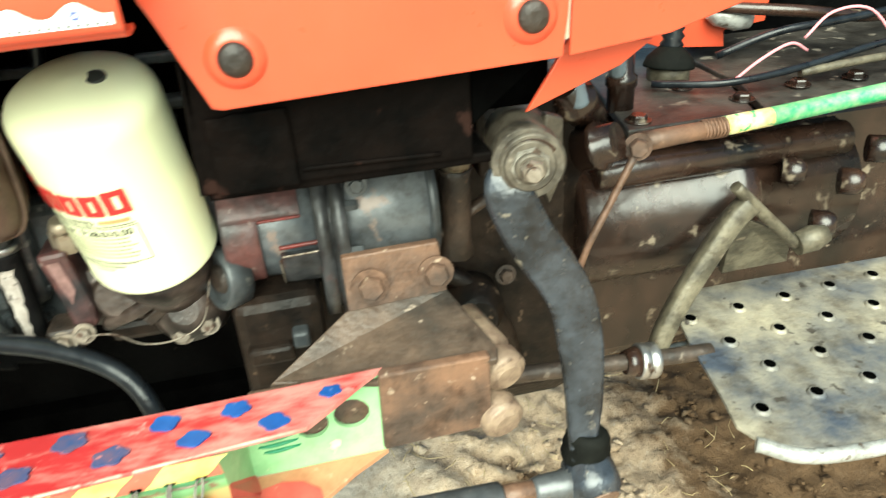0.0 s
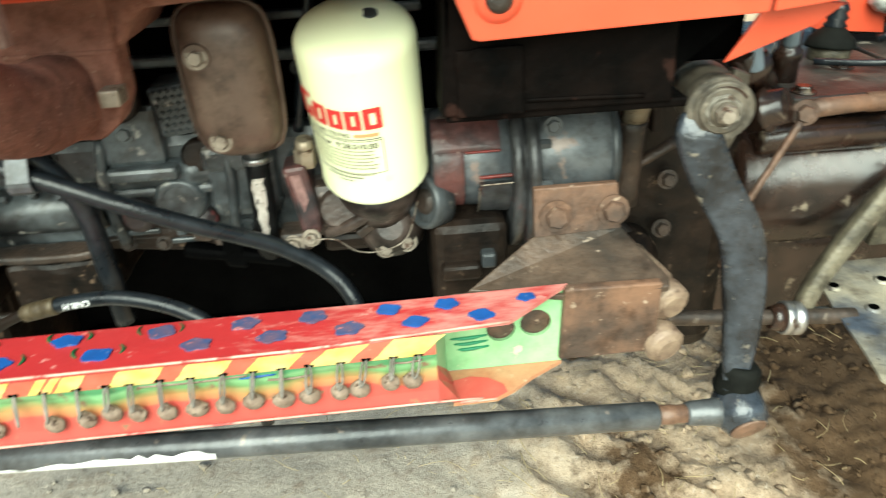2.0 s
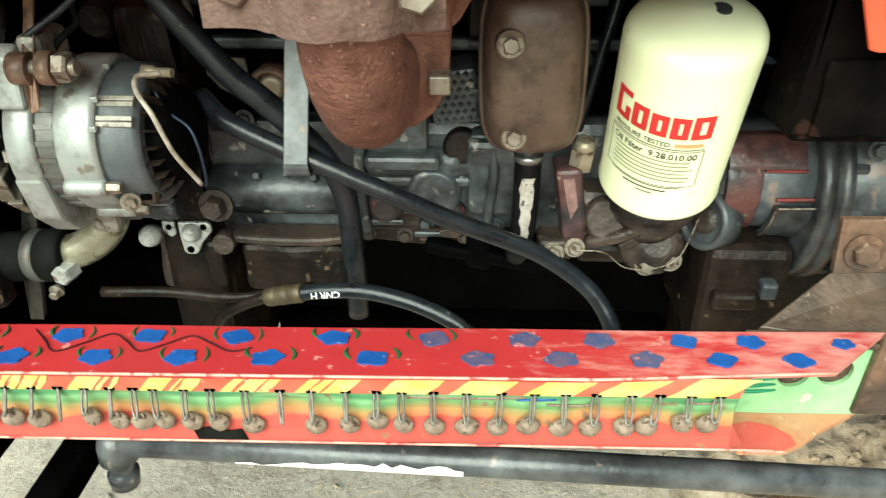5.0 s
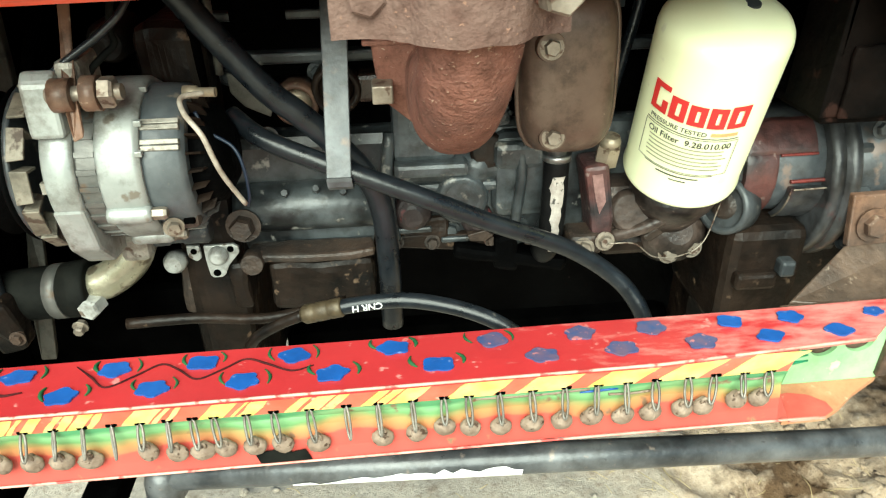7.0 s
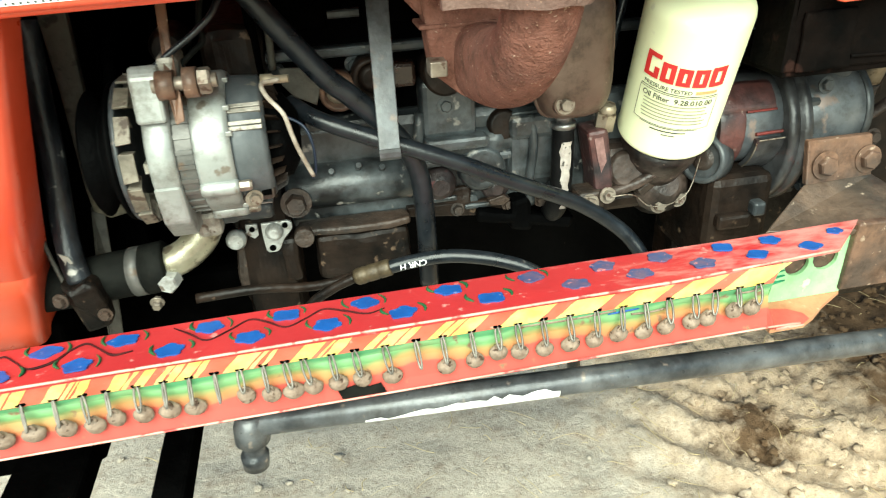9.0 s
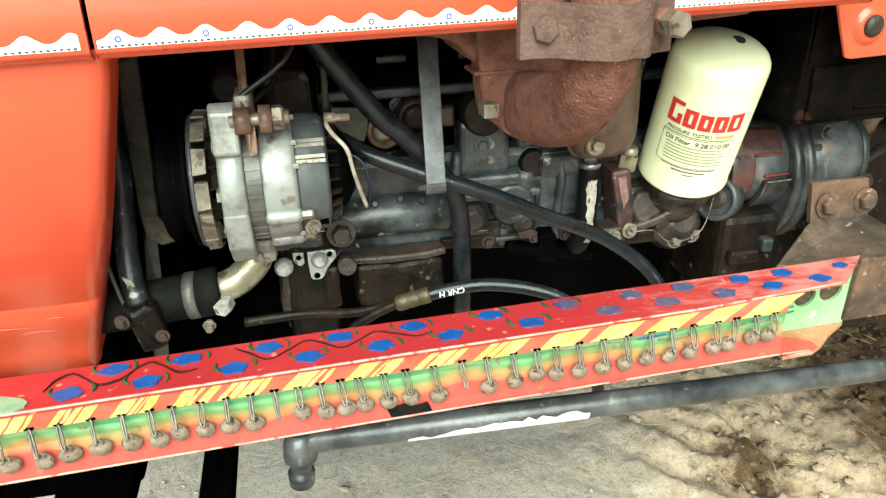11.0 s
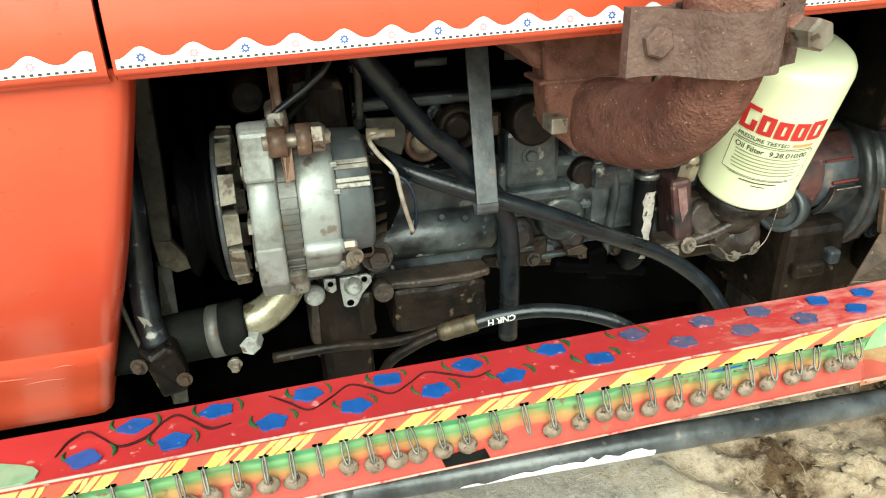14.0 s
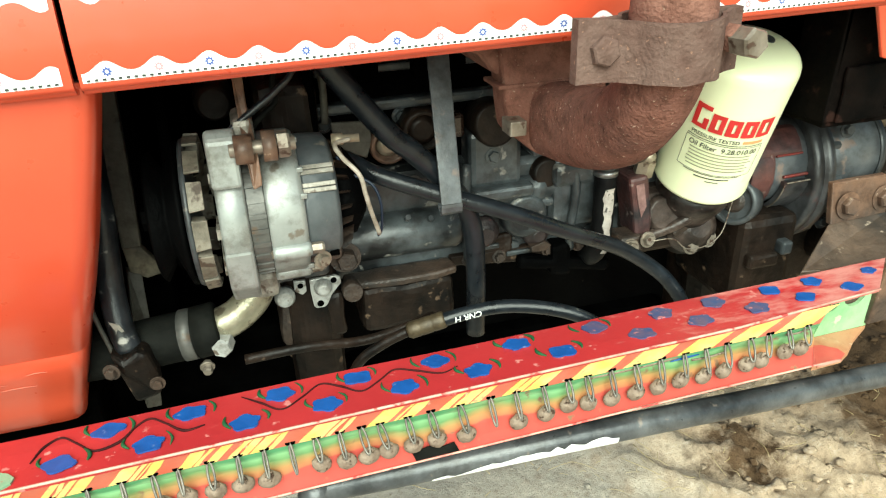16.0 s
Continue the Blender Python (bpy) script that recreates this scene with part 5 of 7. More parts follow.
for p, r in (((-0.186, 0.530, 0.698), 0.007), ((-0.168, 0.527, 0.706), 0.006), ((-0.079, 0.545, 0.684), 0.007), ((-0.100, 0.545, 0.679), 0.007)):
    part("head_bolt", hexbolt(p, (0, -1, 0.2), r, 0.007), BOLT, fh)
part("locking_wire", tube([(-0.168, 0.518, 0.708), (-0.145, 0.515, 0.708), (-0.125, 0.518, 0.692), (-0.10, 0.520, 0.690), (-0.078, 0.525, 0.700), (-0.066, 0.53, 0.735)], 0.0007, 5), BOLT, fh)

# ---- breather canister ----
br = thing("breather_canister", (-0.214, 0.54, 0.80), "brown dusty steel breather canister with two bolts and drain tube", "canister")
def oval_can():
    bm = bmesh.new()
    prof = [(0.796, 0.10), (0.797, 0.50), (0.801, 0.72), (0.809, 0.88), (0.820, 0.97), (0.834, 1.0), (0.885, 1.0), (0.900, 0.97), (0.911, 0.89), (0.918, 0.75), (0.922, 0.52), (0.923, 0.15)]
    rings = []
    for z, s in prof:
        r = []
        for k in range(36):
            a = 2 * math.pi * k / 36
            e = 0.62
            cx, sy = math.cos(a), math.sin(a)
            px = math.copysign(abs(cx) ** e, cx) * 0.0375
            py = math.copysign(abs(sy) ** e, sy) * 0.031
            r.append(bm.verts.new((-0.213 + px * s - 0.02 * (z - 0.86), 0.530 + py * s, z)))
        rings.append(r)
    for a, b in zip(rings, rings[1:]):
        for k in range(36):
            f = bm.faces.new((a[k], a[(k + 1) % 36], b[(k + 1) % 36], b[k]))
            f.smooth = True
    bm.faces.new(rings[0][::-1])
    bm.faces.new(rings[-1])
    return bm
part("can", oval_can(), CAN, br)
seam = [(sx * w, z) for sx, run in ((1, ((0.20, 0.7965), (0.72, 0.801), (0.90, 0.810), (0.99, 0.822), (1.03, 0.845), (1.03, 0.882), (0.99, 0.902), (0.88, 0.914), (0.55, 0.922))), (-1, ((0.0, 0.9235), (0.55, 0.922), (0.88, 0.914), (0.99, 0.902), (1.03, 0.882), (1.03, 0.845), (0.99, 0.822), (0.90, 0.810), (0.72, 0.801), (0.20, 0.7965)))) for w, z in run]
part("pressed_seam", tube([(-0.213 + 0.0375 * w - 0.02 * (z - 0.86), 0.5225, z) for w, z in seam], 0.0022, 8, 4), CAN, br, "pressed seam round the can")
for p in ((-0.2315, 0.499, 0.885), (-0.226, 0.503, 0.815)):
    w = part("washer", lathe(V(*p) + V(0, 0.004, 0), V(*p) + V(0, -0.002, 0), [(0, 0.0115), (1, 0.0105)], 20), CAN, br)
    part("bolt", hexbolt(V(*p) + V(0, -0.001, 0), (0, -1, 0.1), 0.0062, 0.007), BOLT, br)
part("neck", lathe((-0.212, 0.545, 0.806), (-0.210, 0.549, 0.778), [(0, 0.009), (1, 0.009)], 20), STEEL, br, "bright steel neck")
part("collar", lathe((-0.210, 0.549, 0.783), (-0.210, 0.549, 0.777), [(0, 0.0125), (1, 0.0125)], 20), STEEL, br)
part("drain_tube", tube([(-0.210, 0.549, 0.78), (-0.211, 0.548, 0.72), (-0.214, 0.552, 0.690), (-0.214, 0.572, 0.672)], 0.0112, 18), surf("flaking_black_white", (0.004, 0.004, 0.0045), (0.009, 0.009, 0.009), 0.5, 0, 30, (0.25, 0.22, 0.20), 0.71, 42, 0.2, gloss=0.1), br, "black tube with flaking pale paint")
bm = bmesh.new()
rf = random.Random(6)
rows = []
for k in range(15):
    z = 0.765 - 0.0052 * k
    w0, w1 = (radians(268 - v + rf.uniform(-9, 9)) for v in (26 - 0.6 * k, -30 + 1.2 * k))
    rows.append([bm.verts.new((-0.2105 - 0.012 * max(0, 0.72 - z) + 0.0119 * math.cos(w0 + (w1 - w0) * j / 5), 0.5485 + 0.0119 * math.sin(w0 + (w1 - w0) * j / 5), z)) for j in range(6)])
for a, c in zip(rows, rows[1:]):
    for j in range(5):
        bm.faces.new((a[j], a[j + 1], c[j + 1], c[j]))
part("paint_smear", bm, surf("dirty_white_paint", (0.50, 0.46, 0.42), (0.30, 0.26, 0.23), 0.6, 0, 90, (0.05, 0.045, 0.04), 0.56, 120), br, "flaking dirty white paint")

# ---- exhaust ----
ex = thing("exhaust_elbow", (-0.32, 0.45, 0.90), "heavily rusted cast exhaust elbow with clamp and flange", "exhaust")
def elbow_loft():
    """A bend that is square-shouldered at its flange and round at the pipe."""
    pts = ((-0.316, 0.475, 0.874), (-0.316, 0.435, 0.877), (-0.3155, 0.392, 0.883), (-0.315, 0.354, 0.895), (-0.3140, 0.324, 0.915), (-0.3125, 0.308, 0.942), (-0.3125, 0.304, 0.970))
    half, power = (0.0300, 0.0300, 0.0292, 0.0280, 0.0264, 0.0256, 0.0252), (0.7, 0.72, 0.80, 0.9, 1.0, 1.0, 1.0)
    wide = (0.0240, 0.0236, 0.0230, 0.0228, 0.0232, 0.0242, 0.0246)
    bm = bmesh.new()
    way = spline(pts, 8)
    rings = []
    for i, p in enumerate(way):
        d = (way[min(i + 1, len(way) - 1)] - way[max(i - 1, 0)]).normalized()
        side = d.cross(V(1, 0, 0)).normalized()
        f = i / (len(way) - 1) * 6
        k = min(int(f), 5)
        r = half[k] + (half[k + 1] - half[k]) * (f - k)
        rx = wide[k] + (wide[k + 1] - wide[k]) * (f - k)
        e = power[k] + (power[k + 1] - power[k]) * (f - k)
        ring = []
        for j in range(40):
            cx, sx = math.cos(2 * math.pi * j / 40), math.sin(2 * math.pi * j / 40)
            lump = 1 + 0.014 * noise.noise(V(cx * 3, sx * 3, i * 0.3)) + 0.010 * noise.noise(V(cx * 9, sx * 9, i * 0.9))
            ring.append(bm.verts.new(p + (V(1, 0, 0) * math.copysign(abs(cx) ** e, cx) * rx + side * math.copysign(abs(sx) ** e, sx) * r) * lump))
        rings.append(ring)
    for m, n in zip(rings, rings[1:]):
        for j in range(40):
            bm.faces.new((m[j], m[(j + 1) % 40], n[(j + 1) % 40], n[j])).smooth = True
    bm.faces.new(rings[0][::-1])
    bm.faces.new(rings[-1])
    return bm
part("elbow", elbow_loft(), COARSE_RUST, ex)
part("stack_pipe", lathe((-0.313, 0.304, 0.955), (-0.316, 0.296, 1.20), [(0, 0.0235), (0.08, 0.0245), (0.2, 0.0235), (1, 0.0235)], 30), RUST, ex)
part("flange", slab([(-0.364, 0.446, 0.945), (-0.359, 0.446, 0.889), (-0.356, 0.446, 0.868), (-0.334, 0.446, 0.849), (-0.320, 0.446, 0.842), (-0.298, 0.446, 0.841), (-0.283, 0.446, 0.852), (-0.274, 0.446, 0.870), (-0.270, 0.446, 0.945)], (0, 0.032, 0), bev=0.004), RUST, ex)
part("flange_joint", box(-0.366, -0.273, 0.4445, 0.480, 0.9035, 0.9070, 0.0012), RUST, ex, "pale rusty joint line")
part("manifold", slab([(-0.455, 0.455, 0.965), (-0.452, 0.455, 0.938), (-0.40, 0.455, 0.936), (-0.377, 0.455, 0.930), (-0.364, 0.455, 0.912), (-0.27, 0.455, 0.905), (-0.255, 0.455, 0.93), (-0.10, 0.455, 0.94), (-0.10, 0.455, 0.985), (-0.455, 0.455, 0.99)], (0, 0.11, 0), bev=0.006), RUST, ex)
for x, z in ((-0.3545, 0.876), (-0.279, 0.876)):
    part("flange_bolt", box(x - 0.0068, x + 0.0068, 0.430, 0.450, z - 0.006, z + 0.006, 0.0012), BOLT, ex, "pale worn square bolt head")
CLAMP = surf("dull_brown_clamp", (0.105, 0.060, 0.049), (0.15, 0.098, 0.082), 0.9, 0, 40, (0.26, 0.15, 0.11), 0.655, 380, 0.45, 360, gloss=0.15, grime=0.4)
def clamp_half(front):
    c = (-0.3145, 0.303)
    s = -1 if front else 1
    pts = [(-0.374, 0.004), (-0.366, 0.0042), (-0.357, 0.005), (-0.350, 0.0075), (-0.3445, 0.0115)]
    for k in range(13):
        a = math.pi * (0.89 - 0.78 * k / 12)
        pts.append((c[0] + 0.0280 * math.cos(a), 0.004 + 0.0265 * math.sin(a)))
    pts += [(-0.2845, 0.0115), (-0.280, 0.0075), (-0.276, 0.005), (-0.270, 0.004)]
    pts = [(x, c[1] + s * y) for x, y in pts]
    bm = bmesh.new()
    lo = [bm.verts.new((x, y, 0.9415 + 0.0016 * noise.noise(V(x * 60, 0, 0)))) for x, y in pts]
    hi = [bm.verts.new((x, y, 0.977 - 0.0025 * abs(math.sin((x + 0.374) * 30)))) for x, y in pts]
    for k in range(len(pts) - 1):
        bm.faces.new((lo[k], lo[k + 1], hi[k + 1], hi[k])).smooth = True
    return backed(bm, (0, 0.004 * (1 if front else -1), 0))
part("clamp_half", clamp_half(True), CLAMP, ex, "brown rusty clamp half")
part("clamp_half", clamp_half(False), CLAMP, ex, "brown rusty clamp half")
part("clamp_bolt", hexbolt((-0.358, 0.2985, 0.959), (0, -1, 0.05), 0.0088, 0.005, False), CLAMP, ex)
part("clamp_bolt", hexbolt((-0.283, 0.2985, 0.961), (0.1, -1, 0.05), 0.0085, 0.018, False), RUST, ex)
part("clamp_nut", hexbolt((-0.281, 0.280, 0.961), (0.1, -1, 0.05), 0.0088, 0.010, False), BOLT, ex)

# ---- strap and hoses ----
st = thing("hose_strap", (-0.395, 0.487, 0.80), "flat dark steel strap hooked round the black hose", "strap")
part("bar", slab([(-0.3960, 0.550, 0.955), (-0.3760, 0.550, 0.955), (-0.3825, 0.490, 0.795), (-0.4015, 0.490, 0.795)], (0, 0.003, 0.001), bev=0.0008), STARTER, st)
bm = bmesh.new()
rr = [[bm.verts.new((x + 0.002 * k / 6, 0.5005 - 0.0105 * math.cos(math.pi * k / 6), 0.795 - 0.010 * math.sin(math.pi * k / 6))) for k in range(7)] for x in (-0.4015, -0.3825)]
for k in range(6):
    bm.faces.new((rr[0][k], rr[0][k + 1], rr[1][k + 1], rr[1][k]))
backed(bm, (0, 0, -0.003))
part("hook", bm, STARTER, st)

single("thick_hose", tube([(-0.55, 0.53, 0.985), (-0.50, 0.512, 0.938), (-0.478, 0.510, 0.909), (-0.442, 0.512, 0.861), (-0.419, 0.514, 0.839), (-0.397, 0.518, 0.815), (-0.374, 0.522, 0.785), (-0.362, 0.525, 0.750), (-0.359, 0.526, 0.70), (-0.359, 0.53, 0.63)], 0.0098, 16, 8), RUBBER, "thick black rubber hose running down past the strap", "hose")
single("slanting_hose", tube([(-0.475, 0.54, 0.832), (-0.450, 0.518, 0.820), (-0.407, 0.506, 0.803), (-0.360, 0.498, 0.786), (-0.317, 0.496, 0.767), (-0.273, 0.503, 0.743), (-0.225, 0.516, 0.717), (-0.195, 0.523, 0.699), (-0.164, 0.525, 0.676), (-0.143, 0.518, 0.656), (-0.130, 0.505, 0.630), (-0.120, 0.49, 0.57)], 0.0078, 16, 8), RUBBER, "black rubber hose slanting across the engine block", "hose")
hy = thing("hydraulic_hose", (-0.40, 0.49, 0.67), "black hydraulic hose with bronze crimped end and white print", "hose")
part("hose", tube([(-0.405, 0.500, 0.671), (-0.375, 0.496, 0.677), (-0.340, 0.490, 0.680), (-0.300, 0.480, 0.675), (-0.268, 0.468, 0.665), (-0.245, 0.460, 0.645), (-0.23, 0.456, 0.60), (-0.225, 0.455, 0.55)], 0.0068, 16, 8), RUBBER, hy)
part("ferrule", lathe((-0.436, 0.506, 0.662), (-0.400, 0.499, 0.6725), [(0, 0.0065), (0.08, 0.0085), (0.3, 0.0085), (0.34, 0.0078), (0.38, 0.0085), (0.62, 0.0085), (0.66, 0.0078), (0.7, 0.0085), (0.95, 0.0085), (1, 0.0075)], 18), surf("tarnished_bronze", (0.055, 0.040, 0.022), (0.10, 0.074, 0.042), 0.5, 0.3, 60, grime=0.6), hy, "tarnished bronze crimped ferrule")
part("pipe_end", tube([(-0.436, 0.506, 0.662), (-0.46, 0.510, 0.650), (-0.485, 0.515, 0.630), (-0.50, 0.52, 0.59)], 0.005, 12), MUCK, hy)
def hose_text():
    c = bpy.data.curves.new("lettering", "FONT")
    c.body, c.size, c.resolution_u, c.offset = "CNR H", 0.0085, 2, 0.00012
    tmp = new("lettering", c)
    me = tmp.to_mesh()
    bm = bmesh.new()
    bm.from_mesh(me)
    tmp.to_mesh_clear()
    bpy.data.objects.remove(tmp)
    for q in bm.verts:
        a = q.co.y / 0.0068 - 0.45
        s = q.co.x
        q.co = V(-0.366 - s * 1.0, 0.4945 - 0.0072 * math.cos(a) + s * 0.12, 0.6785 - 0.0072 * math.sin(a) - s * 0.17)
    return bm
part("lettering", hose_text(), WHITE, hy)

# ---- alternator ----
VANE = surf("dirty_pressed_steel", (0.105, 0.092, 0.070), (0.215, 0.190, 0.150), 0.55, 0.2, 40, (0.06, 0.042, 0.03), 0.60, 80, 0.2, grime=0.6)
al = thing("alternator", (-0.55, 0.52, 0.74), "dull aluminium alternator with finned rear cap and fan", "alternator")
AY, AZ, K = 0.506, 0.814, 0.88
def ax(x0, x1, prof, seg=48):
    return lathe((x0, AY, AZ), (x1, AY, AZ), [(s, r * K) for s, r in prof], seg)
part("drive_bracket", ax(-0.586, -0.564, [(0, 0.050), (0.02, 0.066), (0.12, 0.069), (0.9, 0.069), (1, 0.066)]), ALU, al)
part("bracket_ear", slab([(-0.5865, 0.450, 0.850), (-0.5865, 0.454, 0.886), (-0.5865, 0.462, 0.893), (-0.5865, 0.492, 0.884), (-0.5865, 0.530, 0.850)], (0.0225, 0, 0), bev=0.003), ALU, al)
part("bracket_foot", slab([(-0.5863, 0.446, 0.800), (-0.5863, 0.455, 0.764), (-0.5863, 0.476, 0.743), (-0.5863, 0.530, 0.737), (-0.5863, 0.548, 0.780)], (0.0222, 0, 0), bev=0.003), ALU, al)
for k in range(3):
    part("bracket_web", slab([V(-0.5885, AY, AZ) + V(0, math.cos(q) * r * K, math.sin(q) * r * K) for q, r in ((2.2 + 0.75 * k, 0.030), (2.28 + 0.75 * k, 0.066), (2.42 + 0.75 * k, 0.066), (2.34 + 0.75 * k, 0.030))], (0.006, 0, 0)), ALU_DIRTY, al)
part("stator", ax(-0.564, -0.550, [(0, 0.0645), (0.1, 0.0645), (0.9, 0.0645), (1, 0.0645)]), LAMIN, al, "ribbed steel stator ring")
bm = bmesh.new()
for k in range(30):
    a = 2 * math.pi * k / 30
    c = V(0, math.cos(a), math.sin(a))
    t = V(0, -math.sin(a), math.cos(a))
    o = V(0, AY, AZ)
    q = [o + c * r * K + t * w for r, w in ((0.0638, -0.0018), (0.0662, -0.0018), (0.0662, 0.0018), (0.0638, 0.0018))]
    slab([p + V(-0.5635, 0, 0) for p in q], (0.013, 0, 0), bm)
part("stator_ribs", bm, LAMIN, al)
part("rear_bracket", ax(-0.550, -0.521, [(0, 0.0665), (0.08, 0.068), (0.85, 0.0675), (1, 0.0645)]), ALU, al)
part("rear_cap", ax(-0.521, -0.493, [(0, 0.0615), (0.1, 0.0615), (0.85, 0.060), (1, 0.054)]), CAP_PLASTIC, al, "grey plastic rear cap")
for a in (133.5, 138, 149, 153.5):
    c = V(0, math.cos(radians(a)), math.sin(radians(a)))
    t = V(0, -math.sin(radians(a)), math.cos(radians(a)))
    o = V(-0.521, AY, AZ)
    part("cap_rib", slab([o + c * r * K + t * w for r, w in ((0.058, -0.0018), (0.0630, -0.0018), (0.0630, 0.0018), (0.058, 0.0018))], (0.026, 0, 0), None, 0.0005), ALU_DIRTY, al)
for a in (105, 136, 157, 205, 235):
    c = V(0, math.cos(radians(a)), math.sin(radians(a)))
    part("clip", box(-0.0025, 0.0025, -0.002, 0.002, -0.002, 0.002, 0.0006), ALU, al).location = V(-0.521, AY, AZ) + c * 0.0655 * K
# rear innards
part("rear_core", ax(-0.493, -0.468, [(0, 0.045), (0.6, 0.040), (1, 0.022)]), OIL_SHADE_BLACK, al)
for k in range(10):
    a = radians(95 + 16 * k)
    part("cap_fin", slab([V(-0.493, AY, AZ) + V(0, math.cos(a) * r * K, math.sin(a) * r * K) + V(dx, 0, 0) for r, dx in ((0.030, 0), (0.055, 0), (0.050, 0.009), (0.030, 0.014))], (0, 0.002, 0.001)), MUCK, al)
fan = part("fan_disc", ax(-0.6100, -0.6045, [(0, 0.058), (0.2, 0.0675), (0.8, 0.0690), (1, 0.067)]), GREY_IRON, al, "dull grey fan disc")
for k in range(13):
    # pressed vanes folded over from the disc towards the drive bracket, each with an upright web
    a = 2 * math.pi * k / 13 + 0.16
    c, t = V(0, math.cos(a), math.sin(a)), V(0, -math.sin(a), math.cos(a))
    o = V(-0.6048, AY, AZ)
    bm = slab([o + c * 0.0590 + t * -0.0118, o + c * 0.0605 + t * 0.0118, o + c * 0.0600 + t * 0.0105 + V(0.0112, 0, 0), o + c * 0.0585 + t * -0.0112 + V(0.0112, 0, 0)], c * 0.0022, None, 0.0005)
    slab([o + c * 0.0400 + t * -0.0095, o + c * 0.0590 + t * -0.0118, o + c * 0.0585 + t * -0.0112 + V(0.0108, 0, 0), o + c * 0.0420 + t * -0.0092 + V(0.0090, 0, 0)], t * 0.0020, bm, 0.0004)
    part("fan_blade", bm, VANE, fan)
part("pulley", ax(-0.638, -0.610, [(0, 0.030), (0.05, 0.056), (0.15, 0.060), (0.45, 0.044), (0.55, 0.044), (0.85, 0.066), (0.95, 0.067), (1, 0.05)]), OIL_SHADE_BLACK, al)
part("pulley_nut", ax(-0.646, -0.638, [(0, 0.011), (1, 0.011)], 6), OIL_SHADE_BLACK, al)
for q in (201, 248):
    c = V(0, math.cos(radians(q)), math.sin(radians(q)))
    o = V(0, AY, AZ) + c * 0.0675 * K
    part("bolt_boss", lathe(V(-0.550, 0, 0) + o, V(-0.520, 0, 0) + o, [(0, 0.0060), (0.1, 0.0068), (0.9, 0.0066), (1, 0.0052)], 14), ALU, al)
    part("through_bolt", lathe(V(-0.520, 0, 0) + o, V(-0.510, 0, 0) + o, [(0, 0.0046), (0.8, 0.0046), (1, 0.0036)], 6), BOLT, al)
# lugs and bolts
part("upper_lug", box(-0.566, -0.550, 0.462, 0.505, 0.872, 0.898, 0.005), ALU_DIRTY, al)
part("upper_bolt", cyl((-0.570, 0.455, 0.878), (-0.522, 0.455, 0.879), 0.0055, 14), BOLT, al)
part("upper_nut", lathe((-0.566, 0.455, 0.878), (-0.553, 0.455, 0.878), [(0, 0.011), (1, 0.011)], 18), BRACKET, al)
part("upper_nut", lathe((-0.546, 0.455, 0.8785), (-0.536, 0.455, 0.8785), [(0, 0.0115), (1, 0.0115)], 18), BRACKET, al)
part("upper_nut", lathe((-0.535, 0.455, 0.879), (-0.526, 0.455, 0.879), [(0, 0.0105), (0.8, 0.0105), (1, 0.009)], 6), BOLT, al)
part("lower_lug", box(-0.572, -0.548, 0.500, 0.535, 0.726, 0.752, 0.006), ALU_DIRTY, al)
part("bushing", lathe((-0.560, 0.520, 0.742), (-0.503, 0.522, 0.742), [(0, 0.0095), (0.06, 0.0112), (0.4, 0.0112), (0.43, 0.0098), (0.6, 0.0098), (0.63, 0.0112), (0.94, 0.0112), (1, 0.009)], 20), GREY_IRON, al, "grey steel pivot bushing")
part("pivot_plate", slab([(-0.536, 0.492, 0.7585), (-0.504, 0.494, 0.7575), (-0.500, 0.500, 0.7540), (-0.512, 0.500, 0.7535), (-0.536, 0.498, 0.7545)], (0, 0.012, 0), bev=0.001), ZINC, al, "thin pale zinc plate")
part("brush_block", box(-0.524, -0.494, 0.466, 0.515, 0.770, 0.796, 0.005), DIM_RUST, al, "grimy brown terminal block")
part("brush_slot", box(-0.505, -0.497, 0.464, 0.49, 0.776, 0.789, 0.001), DARK, al)
for p, d in (((-0.546, 0.456, 0.792), (-0.3, -1, 0)), ((-0.512, 0.462, 0.776), (0.3, -1, 0))):
    part("case_bolt", hexbolt(p, d, 0.0052, 0.006), BOLT, al)
part("terminal", lathe((-0.492, 0.485, 0.868), (-0.470, 0.482, 0.868), [(0, 0.0048), (0.4, 0.0048), (0.45, 0.0034), (1, 0.0034)], 12), BRASS, al, "pale brass terminal stud")
single("adjuster_arm", slab([(-0.5600, 0.510, 0.985), (-0.5520, 0.510, 0.985), (-0.5525, 0.470, 0.905), (-0.5500, 0.449, 0.875), (-0.5500, 0.4450, 0.852), (-0.5570, 0.4445, 0.849), (-0.5590, 0.449, 0.875), (-0.5600, 0.470, 0.905)], (0, 0.004, 0.003), bev=0.001), BRACKET, "bent rusty alternator adjuster arm", "bracket")
single("cream_wire", tube([(-0.478, 0.481, 0.868), (-0.491, 0.472, 0.868), (-0.488, 0.460, 0.861), (-0.477, 0.452, 0.848), (-0.473, 0.455, 0.830), (-0.469, 0.460, 0.813), (-0.461, 0.475, 0.785)], 0.0019, 10), WIRE_CREAM, "stiff cream-coloured alternator wire", "wire")
single("blue_wire", tube([(-0.489, 0.49, 0.852), (-0.481, 0.485, 0.839), (-0.464, 0.478, 0.829), (-0.458, 0.475, 0.813), (-0.458, 0.478, 0.790), (-0.461, 0.482, 0.780)], 0.0013, 8), WIRE_BLUE, "thin blue-black alternator wire", "wire")

